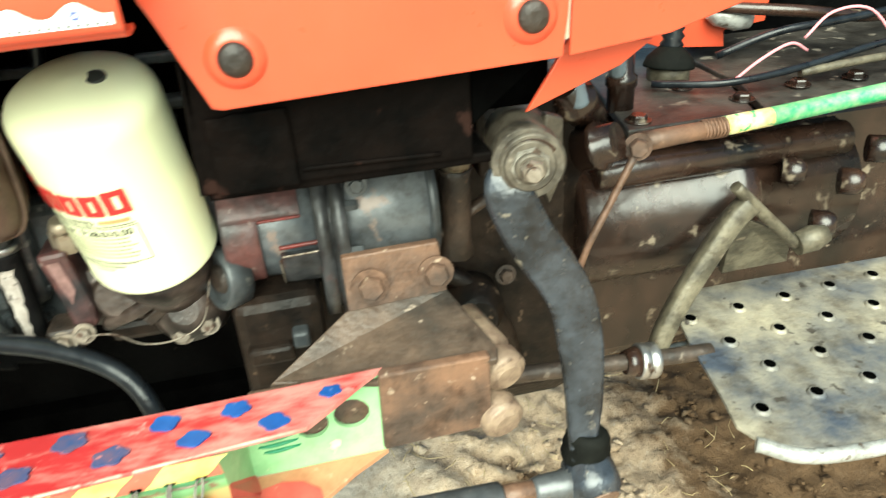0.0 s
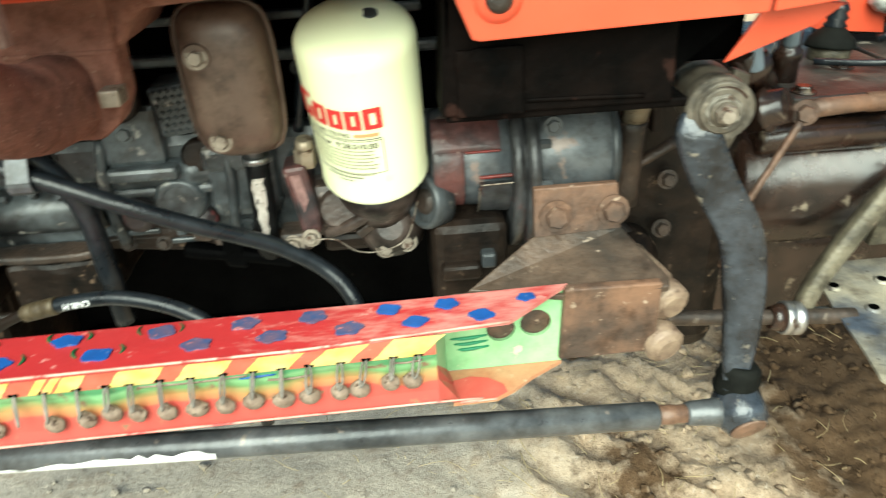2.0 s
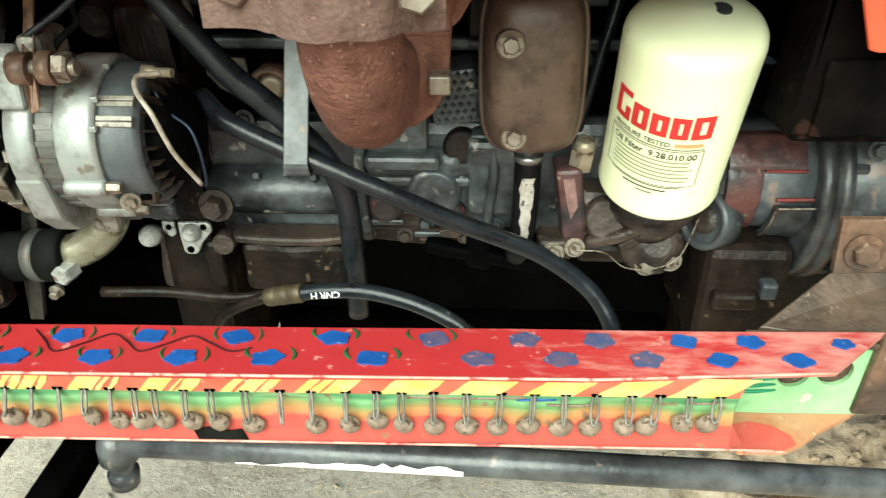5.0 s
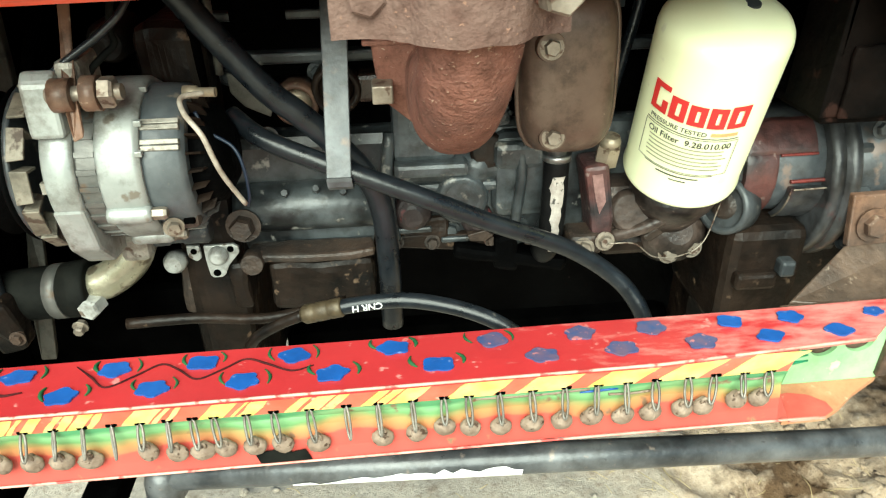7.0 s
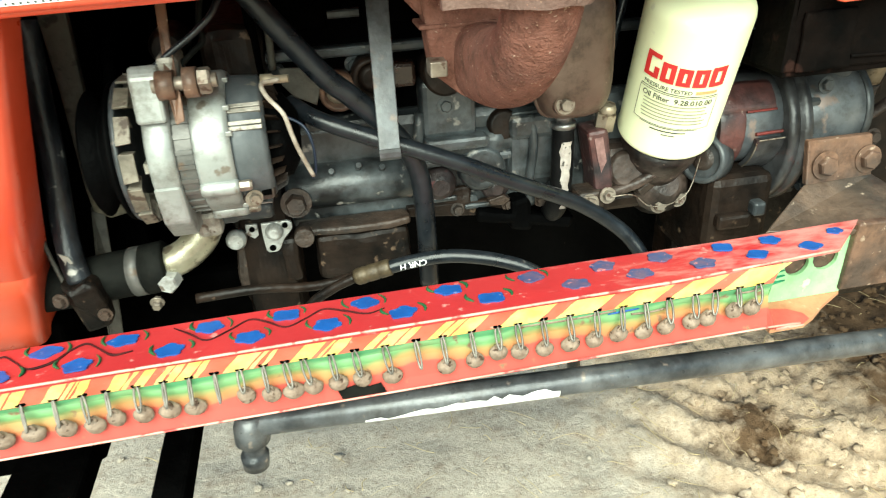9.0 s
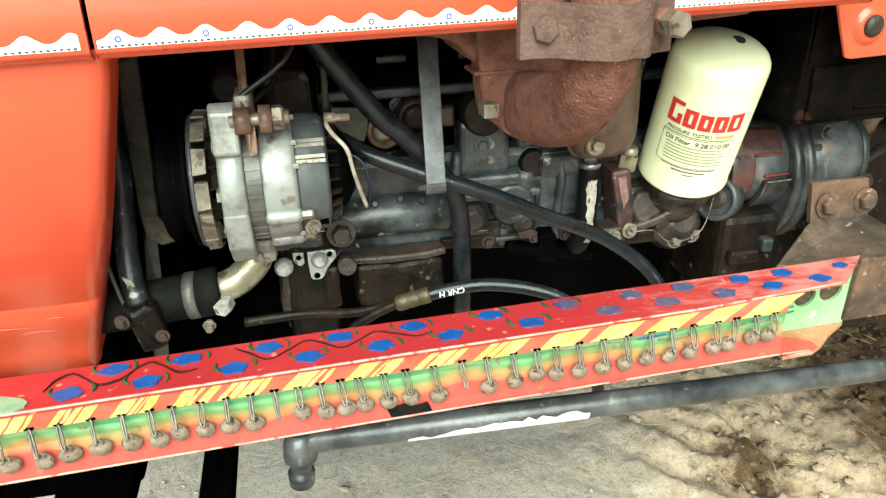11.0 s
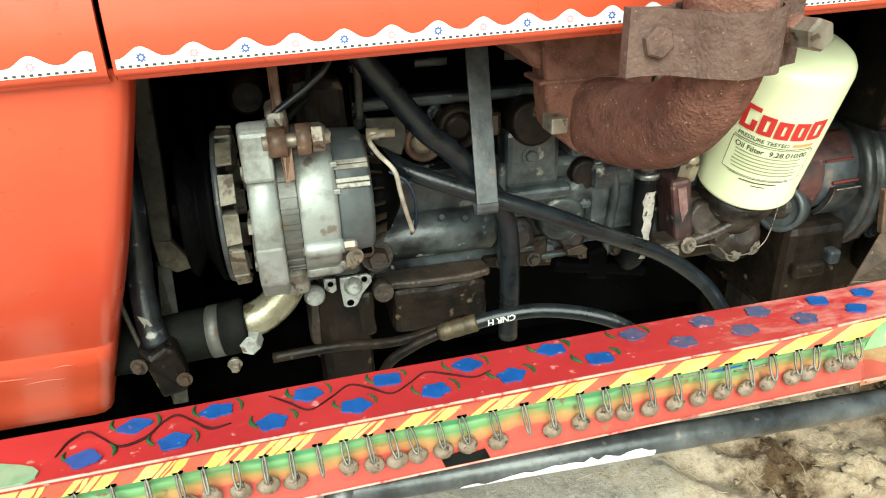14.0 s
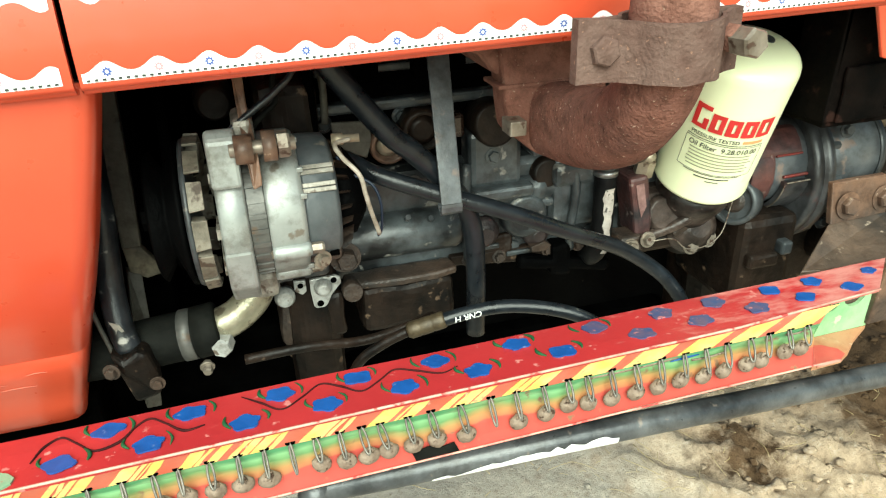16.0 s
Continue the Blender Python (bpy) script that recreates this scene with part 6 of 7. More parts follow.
single("charging_cable", tube([(-0.495, 0.50, 0.975), (-0.515, 0.475, 0.93), (-0.531, 0.470, 0.914), (-0.546, 0.468, 0.904), (-0.560, 0.466, 0.895), (-0.572, 0.466, 0.885), (-0.578, 0.470, 0.872)], 0.0026, 8), RUBBER, "thin black charging cable above the alternator", "cable")
single("charging_cable", tube([(-0.520, 0.50, 0.965), (-0.531, 0.486, 0.918), (-0.531, 0.485, 0.903), (-0.540, 0.485, 0.895), (-0.550, 0.484, 0.886), (-0.556, 0.484, 0.874)], 0.0024, 8), DULL_RUBBER, "thin black charging cable above the alternator", "cable")

# ---- lower mount, coolant hose and pipe ----
mt = thing("alternator_mount", (-0.52, 0.52, 0.70), "pale zinc mounting tab with dirty cast foot", "bracket")
part("tab", slab([(-0.520, 0.4965, 0.7285), (-0.494, 0.4965, 0.7290), (-0.490, 0.4965, 0.7260), (-0.490, 0.4965, 0.7200), (-0.500, 0.4960, 0.7090), (-0.505, 0.4960, 0.6990), (-0.508, 0.4960, 0.6965), (-0.516, 0.4960, 0.6965), (-0.5185, 0.4960, 0.6990), (-0.5200, 0.4965, 0.7150)], (0, 0.004, 0), bev=0.001), ZINC, mt)
part("small_tab", slab([(-0.5350, 0.4975, 0.7290), (-0.5235, 0.4975, 0.7285), (-0.5235, 0.4975, 0.7160), (-0.5280, 0.4975, 0.7130), (-0.5350, 0.4975, 0.7180)], (0, 0.004, 0), bev=0.001), ZINC, mt)
for p, r in (((-0.4970, 0.4965, 0.7245), 0.0030), ((-0.5120, 0.4960, 0.7015), 0.0034), ((-0.5290, 0.4975, 0.7235), 0.0028)):
    part("tab_hole", cyl(V(*p) + V(0, 0.004, 0), V(*p) + V(0, -0.0008, 0), r, 12), DARK, mt)
part("tab_bolt", lathe((-0.508, 0.4965, 0.7195), (-0.508, 0.486, 0.7205), [(0, 0.0088), (0.3, 0.0088), (0.5, 0.0078), (0.8, 0.0068), (1, 0.004)], 16), ZINC, mt)
part("round_bolt", lathe((-0.545, 0.50, 0.716), (-0.545, 0.484, 0.718), [(0, 0.010), (0.6, 0.010), (1, 0.007)], 18), ZINC, mt)
part("cast_foot", worn(box(-0.55, -0.49, 0.525, 0.57, 0.62, 0.735, 0.008)), MUCK, mt)
part("foot_lug", worn(box(-0.505, -0.488, 0.505, 0.55, 0.655, 0.705, 0.005)), MUCK, mt)
part("foot_lug", worn(box(-0.552, -0.535, 0.512, 0.55, 0.648, 0.705, 0.006)), DIM_RUST, mt)
part("side_nut", hexbolt((-0.483, 0.50, 0.745), (0, -1, 0.1), 0.0105, 0.014), DIM_RUST, mt)
mt.location += V(0, 0.050, -0.0155)
single("tie_bar", tube([(-0.59, 0.52, 0.655), (-0.53, 0.522, 0.655), (-0.47, 0.53, 0.645), (-0.40, 0.54, 0.652)], 0.005, 10), MUCK, "brown rusty bar below the alternator", "bar")

wh = thing("coolant_hose", (-0.65, 0.50, 0.70), "dusty black coolant hose clamped on a pale elbow pipe", "hose")
part("hose", tube([(-0.735, 0.515, 0.690), (-0.69, 0.505, 0.697), (-0.650, 0.500, 0.703), (-0.622, 0.497, 0.706)], 0.0225, 24), DULL_RUBBER, wh)
part("clamp_band", lathe((-0.638, 0.4985, 0.7045), (-0.627, 0.4975, 0.7055), [(0, 0.0235), (1, 0.0235)], 28), LAMIN, wh, "grey hose clamp band")
part("end_band", lathe((-0.627, 0.4975, 0.7055), (-0.606, 0.4975, 0.708), [(0, 0.0238), (0.9, 0.0238), (1, 0.022)], 28), DULL_RUBBER, wh)
part("pipe", tube([(-0.618, 0.498, 0.706), (-0.592, 0.499, 0.714), (-0.572, 0.502, 0.730), (-0.563, 0.508, 0.750)], 0.0155, 22, 8), PIPE, wh, "pale elbow pipe")
part("clamp_bolt", hexbolt((-0.604, 0.484, 0.699), (-0.2, -1, 0), 0.0095, 0.012, False), ZINC, wh, "pale hex clamp bolt")
part("clamp_screw", hexbolt((-0.622, 0.486, 0.676), (0, -1, -0.3), 0.0045, 0.008), BOLT, wh)

wh.location += V(0, 0.020, -0.0110)

# ---- radiator side struts ----
rs = thing("radiator_frame", (-0.69, 0.58, 0.70), "dusty steel radiator side frame and black lower strut", "frame")
part("upright", slab([(-0.683, 0.600, 1.00), (-0.655, 0.600, 1.00), (-0.659, 0.600, 0.897), (-0.664, 0.598, 0.80), (-0.668, 0.596, 0.749), (-0.685, 0.596, 0.749), (-0.682, 0.598, 0.85)], (0, 0.012, 0), bev=0.002), DUSTY, rs)
part("turned_tip", slab([(-0.684, 0.594, 0.752), (-0.668, 0.594, 0.752), (-0.650, 0.594, 0.722), (-0.668, 0.592, 0.719), (-0.682, 0.592, 0.728)], (0, 0.010, 0), bev=0.0015), OLIVE, rs, "pale bent tip of the frame")
part("lower_gusset", slab([(-0.672, 0.592, 0.724), (-0.684, 0.592, 0.730), (-0.690, 0.562, 0.650), (-0.690, 0.55, 0.60), (-0.676, 0.55, 0.60), (-0.672, 0.565, 0.66)], (-0.003, 0.012, 0), bev=0.001), DUSTY, rs)
STRUT = surf("scuffed_black_strut", (0.005, 0.006, 0.0075), (0.030, 0.034, 0.040), 0.36, 0.1, 26, (0.30, 0.29, 0.265), 0.635, 55, 0.2, grime=0.5)
part("strut", tube([(-0.676, 0.548, 0.92), (-0.679, 0.538, 0.86), (-0.681, 0.530, 0.808), (-0.685, 0.520, 0.757), (-0.684, 0.508, 0.725), (-0.680, 0.500, 0.700)], 0.0108, 14), STRUT, rs, "scuffed black strut")
part("scuff", slab([(-0.690, 0.4975, 0.731), (-0.682, 0.4965, 0.727), (-0.677, 0.4955, 0.715), (-0.681, 0.4935, 0.708), (-0.687, 0.4945, 0.713), (-0.686, 0.4960, 0.722)], (0, 0.001, 0)), ALU_DIRTY, rs, "patch of bare scraped metal")
part("strut_foot", slab([(-0.694, 0.486, 0.706), (-0.684, 0.482, 0.700), (-0.672, 0.482, 0.707), (-0.664, 0.484, 0.702), (-0.660, 0.486, 0.680), (-0.662, 0.490, 0.655), (-0.684, 0.490, 0.650), (-0.690, 0.488, 0.680)], (0, 0.022, 0), bev=0.004), MUCK, rs, "oily worn strut foot")
part("side_rod", tube([(-0.705, 0.515, 0.775), (-0.701, 0.506, 0.735), (-0.692, 0.498, 0.695)], 0.0020, 8), DUSTY, rs, "thin dusty rod along the strut")
part("foot_bolt", hexbolt((-0.694, 0.483, 0.692), (-0.3, -1, 0), 0.005, 0.006), DIM_RUST, rs)
part("foot_bolt", hexbolt((-0.662, 0.484, 0.672), (0, -1, 0), 0.0045, 0.005), DIM_RUST, rs)
# unseen core, shroud, blocks and sheets added to keep the bay dark
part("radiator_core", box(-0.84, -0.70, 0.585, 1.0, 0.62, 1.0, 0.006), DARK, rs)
single("fan_shroud", box(-0.70, -0.655, 0.66, 1.0, 0.62, 1.02, 0.01), DARK, "unseen near-black fan shroud added to close the engine bay", "shroud")
single("front_filler_block", box(-0.74, -0.50, 0.60, 1.02, 0.46, 0.64, 0.012), DARK, "near-black block added to close the bay below the fan", "casting")
single("nose_gap_filler", box(-1.15, -0.725, 0.535, 0.60, 0.46, 0.640, 0.006), DARK, "near-black block added to hide the ground behind the nose panel", "chassis rail")
single("bay_closing_sheet", box(-0.86, 0.10, 1.02, 1.03, 0.40, 1.03, 0.002), DARK, "plain near-black sheet added to close the engine bay", "sheet", kind="structure")
single("bay_closing_sheet", box(-0.86, -0.85, 0.45, 1.03, 0.50, 1.15, 0.002), DARK, "plain near-black sheet added to close the engine bay", "sheet", kind="structure")
single("thin_pipe", tube([(-0.140, 0.565, 0.96), (-0.148, 0.56, 0.904), (-0.158, 0.558, 0.86), (-0.170, 0.56, 0.80)], 0.0045, 10), RUBBER, "thin black pipe beside the breather canister", "pipe")
single("fan_belt", tube([(-0.620, 0.522, 0.853), (-0.622, 0.60, 0.905), (-0.622, 0.75, 0.90), (-0.622, 0.78, 0.80), (-0.622, 0.68, 0.71), (-0.620, 0.54, 0.757), (-0.620, 0.49, 0.777), (-0.620, 0.477, 0.80), (-0.620, 0.485, 0.835), (-0.620, 0.522, 0.853)], 0.005, 8), DARK, "black rubber fan belt", "belt")

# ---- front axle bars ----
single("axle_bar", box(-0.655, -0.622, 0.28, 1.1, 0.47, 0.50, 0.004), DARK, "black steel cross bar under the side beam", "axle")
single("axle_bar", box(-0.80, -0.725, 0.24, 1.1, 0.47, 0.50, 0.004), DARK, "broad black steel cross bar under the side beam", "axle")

# ---- rear plate, starter and bracket ----
bh = thing("bell_housing", (0.02, 0.6, 0.70), "dark bell housing with flaking maroon and black flange", "housing")
FLANGE = surf("oily_maroon_black_flange", (0.012, 0.012, 0.013), (0.072, 0.074, 0.079), 0.38, 0.15, 26, (0.060, 0.036, 0.036), 0.60, 38, 0.25, 90, grime=0.6)
part("drive_housing", lathe((-0.052, 0.578, 0.757), (0.030, 0.578, 0.757), [(0, 0.040), (0.06, 0.047), (0.5, 0.049), (1, 0.050)], 40), STARTER, bh)
part("lower_casting", box(-0.055, 0.018, 0.518, 0.64, 0.60, 0.712, 0.010), MUCK, bh)
part("body", box(-0.02, 0.30, 0.62, 1.0, 0.45, 0.83, 0.03), MUCK, bh)
part("diagonal_web", tube([(0.118, 0.590, 0.700), (0.150, 0.588, 0.722), (0.205, 0.590, 0.752)], 0.008, 10, 4, flat=0.7), DIM_RUST, bh, "brown diagonal cast web")
part("post", lathe((0.150, 0.585, 0.69), (0.150, 0.576, 0.782), [(0, 0.016), (0.2, 0.0135), (0.9, 0.0135), (1, 0.0155)], 18), DIM_RUST, bh)
part("upright_rib", slab([(0.172, 0.592, 0.83), (0.182, 0.590, 0.83), (0.186, 0.588, 0.76), (0.176, 0.590, 0.76)], (0, 0.03, 0), bev=0.002), MUCK, bh)
part("lower_boss", lathe((0.165, 0.62, 0.612), (0.163, 0.565, 0.620), [(0, 0.034), (0.6, 0.032), (0.7, 0.024), (1, 0.020)], 26), MUCK, bh)
part("lower_rib", tube([(0.135, 0.606, 0.66), (0.165, 0.600, 0.64), (0.20, 0.604, 0.58), (0.215, 0.61, 0.52)], 0.010, 10, 4), MUCK, bh)
for q in ((0.135, 0.612, 0.655), (0.205, 0.608, 0.700), (0.205, 0.610, 0.640), (0.232, 0.612, 0.775)):
    part("body_bolt", hexbolt(q, (0, -1, 0.15), 0.0075, 0.008), DIM_RUST, bh)
part("flange_ring", lathe((0.022, 0.600, 0.740), (0.048, 0.600, 0.740), [(0, 0.084), (0.05, 0.088), (0.42, 0.088), (0.46, 0.080), (0.54, 0.080), (0.58, 0.089), (0.95, 0.089), (1, 0.086)], 56), FLANGE, bh)
def round_patch(x0, x1, a0, a1, r, depth=0.006):
    """A raised pad on the drive housing: between two places along it and two angles up from its front."""
    bm = bmesh.new()
    nx, na = 8, 14
    rows = []
    for i in range(nx + 1):
        rows.append([])
        for k in range(na + 1):
            a = radians(a0 + (a1 - a0) * k / na)
            rr = r + 0.0008 * noise.noise(V(i * 0.7, k * 0.6, r * 900))
            edge = 0.0016 if i in (0, nx) or k in (0, na) else 0.0
            rows[-1].append(bm.verts.new((x0 + (x1 - x0) * i / nx, 0.578 - (rr - edge) * math.cos(a), 0.757 + (rr - edge) * math.sin(a))))
    for m, n in zip(rows, rows[1:]):
        for k in range(na):
            bm.faces.new((m[k], m[k + 1], n[k + 1], n[k])).smooth = True
    return backed(bm, (0, depth, 0))


def round_line(x0, x1, a0, a1, r, thick):
    pts = [(x0 + (x1 - x0) * k / 6, 0.578 - r * math.cos(radians(a0 + (a1 - a0) * k / 6)), 0.757 + r * math.sin(radians(a0 + (a1 - a0) * k / 6))) for k in range(7)]
    return tube(pts, thick, 8, 3)


part("maroon_pad", round_patch(-0.050, 0.012, 24, 58, 0.0555), MAROON, bh, "flaking maroon cast pad")
part("maroon_band", round_patch(-0.050, -0.022, -42, 26, 0.0545), MAROON, bh, "flaking maroon cast band")
part("black_cover", round_patch(-0.008, 0.033, -80, -9, 0.0570), FLANGE, bh, "oily black lower cover")
RED_EDGE = surf("bright_red_paint_edge", (0.19, 0.022, 0.018), (0.09, 0.020, 0.017), 0.5, 0, 60, grime=0.5)
part("red_edge", round_line(-0.021, 0.012, 23, 23.5, 0.0540, 0.0013), RED_EDGE, bh, "bright red paint line")
part("red_edge", round_line(-0.008, 0.031, -4, -3, 0.0510, 0.0018), RED_EDGE, bh, "bright red paint line")
part("gasket_edge", round_line(-0.007, 0.033, -9, -8, 0.0572, 0.0009), BOLT, bh, "thin pale gasket edge")
part("gasket_edge", round_line(-0.0085, -0.0080, -12, -60, 0.0568, 0.0009), BOLT, bh, "thin pale gasket edge")
bx = V(-0.84, -0.52, 0.15).normalized()
bc = V(-0.046, 0.545, 0.727)
part("side_boss", lathe(bc, bc + bx * 0.022, [(0, 0.0265), (0.8, 0.0265), (0.9, 0.0250), (0.95, 0.0225), (0.90, 0.0205), (0.72, 0.0200)], 30), GREY_IRON, bh, "worn grey boss with pale rim")
part("boss_cap", lathe(bc + bx * 0.012, bc + bx * 0.020, [(0, 0.0198), (0.3, 0.0185), (0.5, 0.012), (0.9, 0.0105), (1, 0.007)], 20), DIM_RUST, bh)
part("small_block", box(-0.048, -0.010, 0.508, 0.53, 0.655, 0.672, 0.004), MUCK, bh)
part("square_nut", box(-0.010, 0.004, 0.506, 0.53, 0.668, 0.684, 0.003), GREY_IRON, bh)
for p in ((0.058, 0.522, 0.80), (0.058, 0.53, 0.69)):
    part("flange_bolt", hexbolt(p, (0, -1, 0.2), 0.006, 0.006), GREY_IRON, bh)

for a in (150, 176, 202, 228):
    p = V(0.046, 0.600 + 0.083 * math.cos(radians(a)), 0.740 + 0.083 * math.sin(radians(a)))
    part("rim_bolt", hexbolt(p, (1, 0, 0), 0.0048, 0.012, False), GREY_IRON, bh)
sm = thing("starter_motor", (0.08, 0.57, 0.76), "smooth blue-grey starter motor with a stub terminal", "starter motor")
part("barrel", lathe((0.046, 0.578, 0.757), (0.125, 0.578, 0.757), [(0, 0.050), (0.03, 0.052), (0.97, 0.052), (1, 0.048)], 40), STARTER, sm)
part("stub", lathe((0.098, 0.562, 0.795), (0.100, 0.545, 0.835), [(0, 0.0125), (0.9, 0.0125), (1, 0.010)], 20), STARTER, sm)
part("end_band", lathe((0.116, 0.578, 0.757), (0.124, 0.578, 0.757), [(0, 0.0535), (1, 0.0535)], 40), GREY_IRON, sm)
single("filler_plug", lathe((0.150, 0.575, 0.780), (0.152, 0.560, 0.826), [(0, 0.013), (0.45, 0.013), (0.5, 0.015), (0.75, 0.015), (0.78, 0.012), (1, 0.011)], 18), BRASS, "dirty brass plug beside the starter", "plug")

bk = thing("beam_bracket", (0.08, 0.46, 0.68), "brown rusty welded bracket bolting the beam to the engine", "bracket")
part("upper_plate", slab([(0.038, 0.505, 0.748), (0.118, 0.512, 0.745), (0.122, 0.505, 0.700), (0.038, 0.496, 0.702)], (0, 0.008, 0), bev=0.0015), BRACKET, bk)
SHELF = surf("oily_brown_shelf", (0.030, 0.025, 0.021), (0.125, 0.082, 0.057), 0.45, 0.05, 11, (0.28, 0.22, 0.17), 0.655, 90, 0.3, grime=0.7)
part("shelf", slab([(0.036, 0.497, 0.704), (0.122, 0.506, 0.702), (0.146, 0.440, 0.684), (0.142, 0.428, 0.682), (0.052, 0.428, 0.682), (-0.03, 0.455, 0.678)], (0, 0.002, -0.007), bev=0.0015), SHELF, bk)
part("end_plate", slab([(0.050, 0.426, 0.689), (0.136, 0.428, 0.686), (0.138, 0.436, 0.608), (0.048, 0.430, 0.612)], (0, 0.010, 0), bev=0.002), BRACKET, bk)
part("side_web", slab([(0.130, 0.438, 0.684), (0.130, 0.470, 0.676), (0.130, 0.480, 0.62), (0.130, 0.438, 0.612)], (0.006, 0, 0), bev=0.001), BRACKET, bk)
for x, y, z in ((0.058, 0.499, 0.722), (0.113, 0.506, 0.720)):
    part("plate_bolt", hexbolt((x, y, z), (0, -1, 0.1), 0.0105, 0.009), BRACKET, bk)
PIN_RUST = surf("tan_rusty_pin", (0.30, 0.22, 0.155), (0.16, 0.105, 0.075), 0.5, 0.15, 60, (0.10, 0.065, 0.045), 0.62, 120, 0.3)
for p in ((0.156, 0.456, 0.652), (0.149, 0.440, 0.617)):
    part("pin", lathe(V(*p) + V(-0.02, 0.06, 0.01), V(*p) + V(0, -0.012, -0.004), [(0, 0.017), (0.6, 0.0185), (0.68, 0.0155), (0.74, 0.0185), (0.93, 0.0185), (0.96, 0.0165), (0.965, 0.013), (1, 0.0115)], 24), PIN_RUST, bk, "rusty round-headed pin")

# ---- gearbox and pedals ----
DUSTY_TOP = surf("dusty_oily_cover", (0.070, 0.062, 0.054), (0.012, 0.011, 0.0105), 0.42, 0.0, 12, (0.22, 0.19, 0.155), 0.63, 42, 0.2, gloss=0.4, grime=0.85)
gb = thing("gearbox", (0.5, 0.8, 0.6), "oily brown cast gearbox with flat top cover and bolts", "gearbox")
part("case", box(0.28, 1.4, 0.655, 1.05, 0.46, 0.765, 0.02), GEARBOX, gb)
part("side_bulge", lathe((0.285, 0.672, 0.665), (0.60, 0.672, 0.665), [(0, 0.070), (0.02, 0.080), (0.5, 0.080), (0.52, 0.088), (0.6, 0.088), (0.62, 0.080), (1, 0.080)], 40), GEARBOX, gb)
part("upper_rail", lathe((0.30, 0.615, 0.735), (0.58, 0.615, 0.735), [(0, 0.016), (0.02, 0.018), (1, 0.018)], 20), GEARBOX, gb)
part("top_cover", slab([(0.325, 0.600, 0.772), (0.462, 0.604, 0.772), (0.492, 0.700, 0.772), (0.495, 0.87, 0.772), (0.40, 0.90, 0.772), (0.36, 0.78, 0.772)], (0, 0, 0.010), bev=0.002), DUSTY_TOP, gb)
part("rear_cover", slab([(0.476, 0.604, 0.770), (1.2, 0.61, 0.770), (1.2, 0.98, 0.770), (0.512, 0.90, 0.770), (0.506, 0.700, 0.770)], (0, 0, 0.010), bev=0.002), DUSTY_TOP, gb)
for x, y in ((0.435, 0.70), (0.345, 0.62), (0.47, 0.64), (0.42, 0.86), (0.55, 0.66), (0.62, 0.66), (0.70, 0.66), (0.55, 0.86)):
    part("cover_bolt", hexbolt((x, y, 0.782), (0, 0, 1), 0.009, 0.007), GEARBOX, gb)
for p in ((0.50, 0.60, 0.715), (0.56, 0.585, 0.70), (0.53, 0.578, 0.66), (0.58, 0.58, 0.735)):
    part("case_lug", lathe(p, V(*p) + V(0.02, -0.012, 0), [(0, 0.014), (0.7, 0.014), (1, 0.010)], 14), GEARBOX, gb)
bt = thing("gear_lever_base", (0.440, 0.738, 0.782), "black rubber gear-lever boot with a stub rod", "boot")
part("cup", lathe((0.440, 0.738, 0.780), (0.440, 0.738, 0.797), [(0, 0.021), (0.15, 0.0235), (0.85, 0.0240), (1, 0.0225)], 28), OLIVE, bt, "dusty olive steel cup")
part("dome", lathe((0.440, 0.738, 0.795), (0.442, 0.740, 0.818), [(0, 0.0285), (0.12, 0.0285), (0.45, 0.0255), (0.75, 0.0185), (1, 0.012)], 28), DULL_RUBBER, bt)
part("stalk", lathe((0.442, 0.740, 0.815), (0.445, 0.742, 0.846), [(0, 0.011), (0.15, 0.0135), (0.3, 0.010), (0.45, 0.0130), (0.6, 0.0098), (0.75, 0.0120), (1, 0.008)], 20), RUBBER, bt)
part("tip", lathe((0.445, 0.742, 0.845), (0.4455, 0.743, 0.857), [(0, 0.006), (1, 0.004)], 12), BRASS, bt)
for k, (p, q, r) in enumerate((((0.285, 0.60, 0.80), (0.245, 0.57, 0.845), 0.017), ((0.27, 0.585, 0.775), (0.295, 0.56, 0.79), 0.02), ((0.347, 0.665, 0.778), (0.349, 0.670, 0.838), 0.014))):
    single("shaft_collar", lathe(p, q, [(0, r), (0.4, r), (0.45, r * 1.15), (0.6, r * 1.15), (0.65, r * 0.9), (1, r * 0.85)], 20), GEARBOX, "oily brown shaft collar beside the steering hub", "collar")
single("looped_hose", tube([(0.262, 0.57, 0.825), (0.255, 0.565, 0.852), (0.27, 0.57, 0.872), (0.295, 0.58, 0.866), (0.31, 0.60, 0.84)], 0.008, 14), FLASH_BLUE, "short grey-blue looped hose", "hose")

hl = thing("hand_lever", (0.43, 0.58, 0.78), "brown steel hand lever with green and yellow taped grip", "lever")
part("rod", lathe((0.322, 0.575, 0.779), (0.415, 0.58, 0.781), [(0, 0.010), (0.3, 0.0092), (1, 0.0082)], 18), BRACKET, hl)
part("spring", tube([(0.388 + 0.0009 * k, 0.5788 + 0.0094 * math.cos(k * 1.5708), 0.7805 + 0.0094 * math.sin(k * 1.5708)) for k in range(29)], 0.0013, 6, 3), BRACKET, hl)
part("yellow_tape", lathe((0.413, 0.58, 0.781), (0.462, 0.582, 0.783), [(0, 0.0094), (1, 0.0092)], 18), TAPE_YELLOW, hl)
part("green_tape", lathe((0.460, 0.582, 0.783), (0.80, 0.60, 0.80), [(0, 0.0090), (1, 0.0085)], 18), TAPE_GREEN, hl)
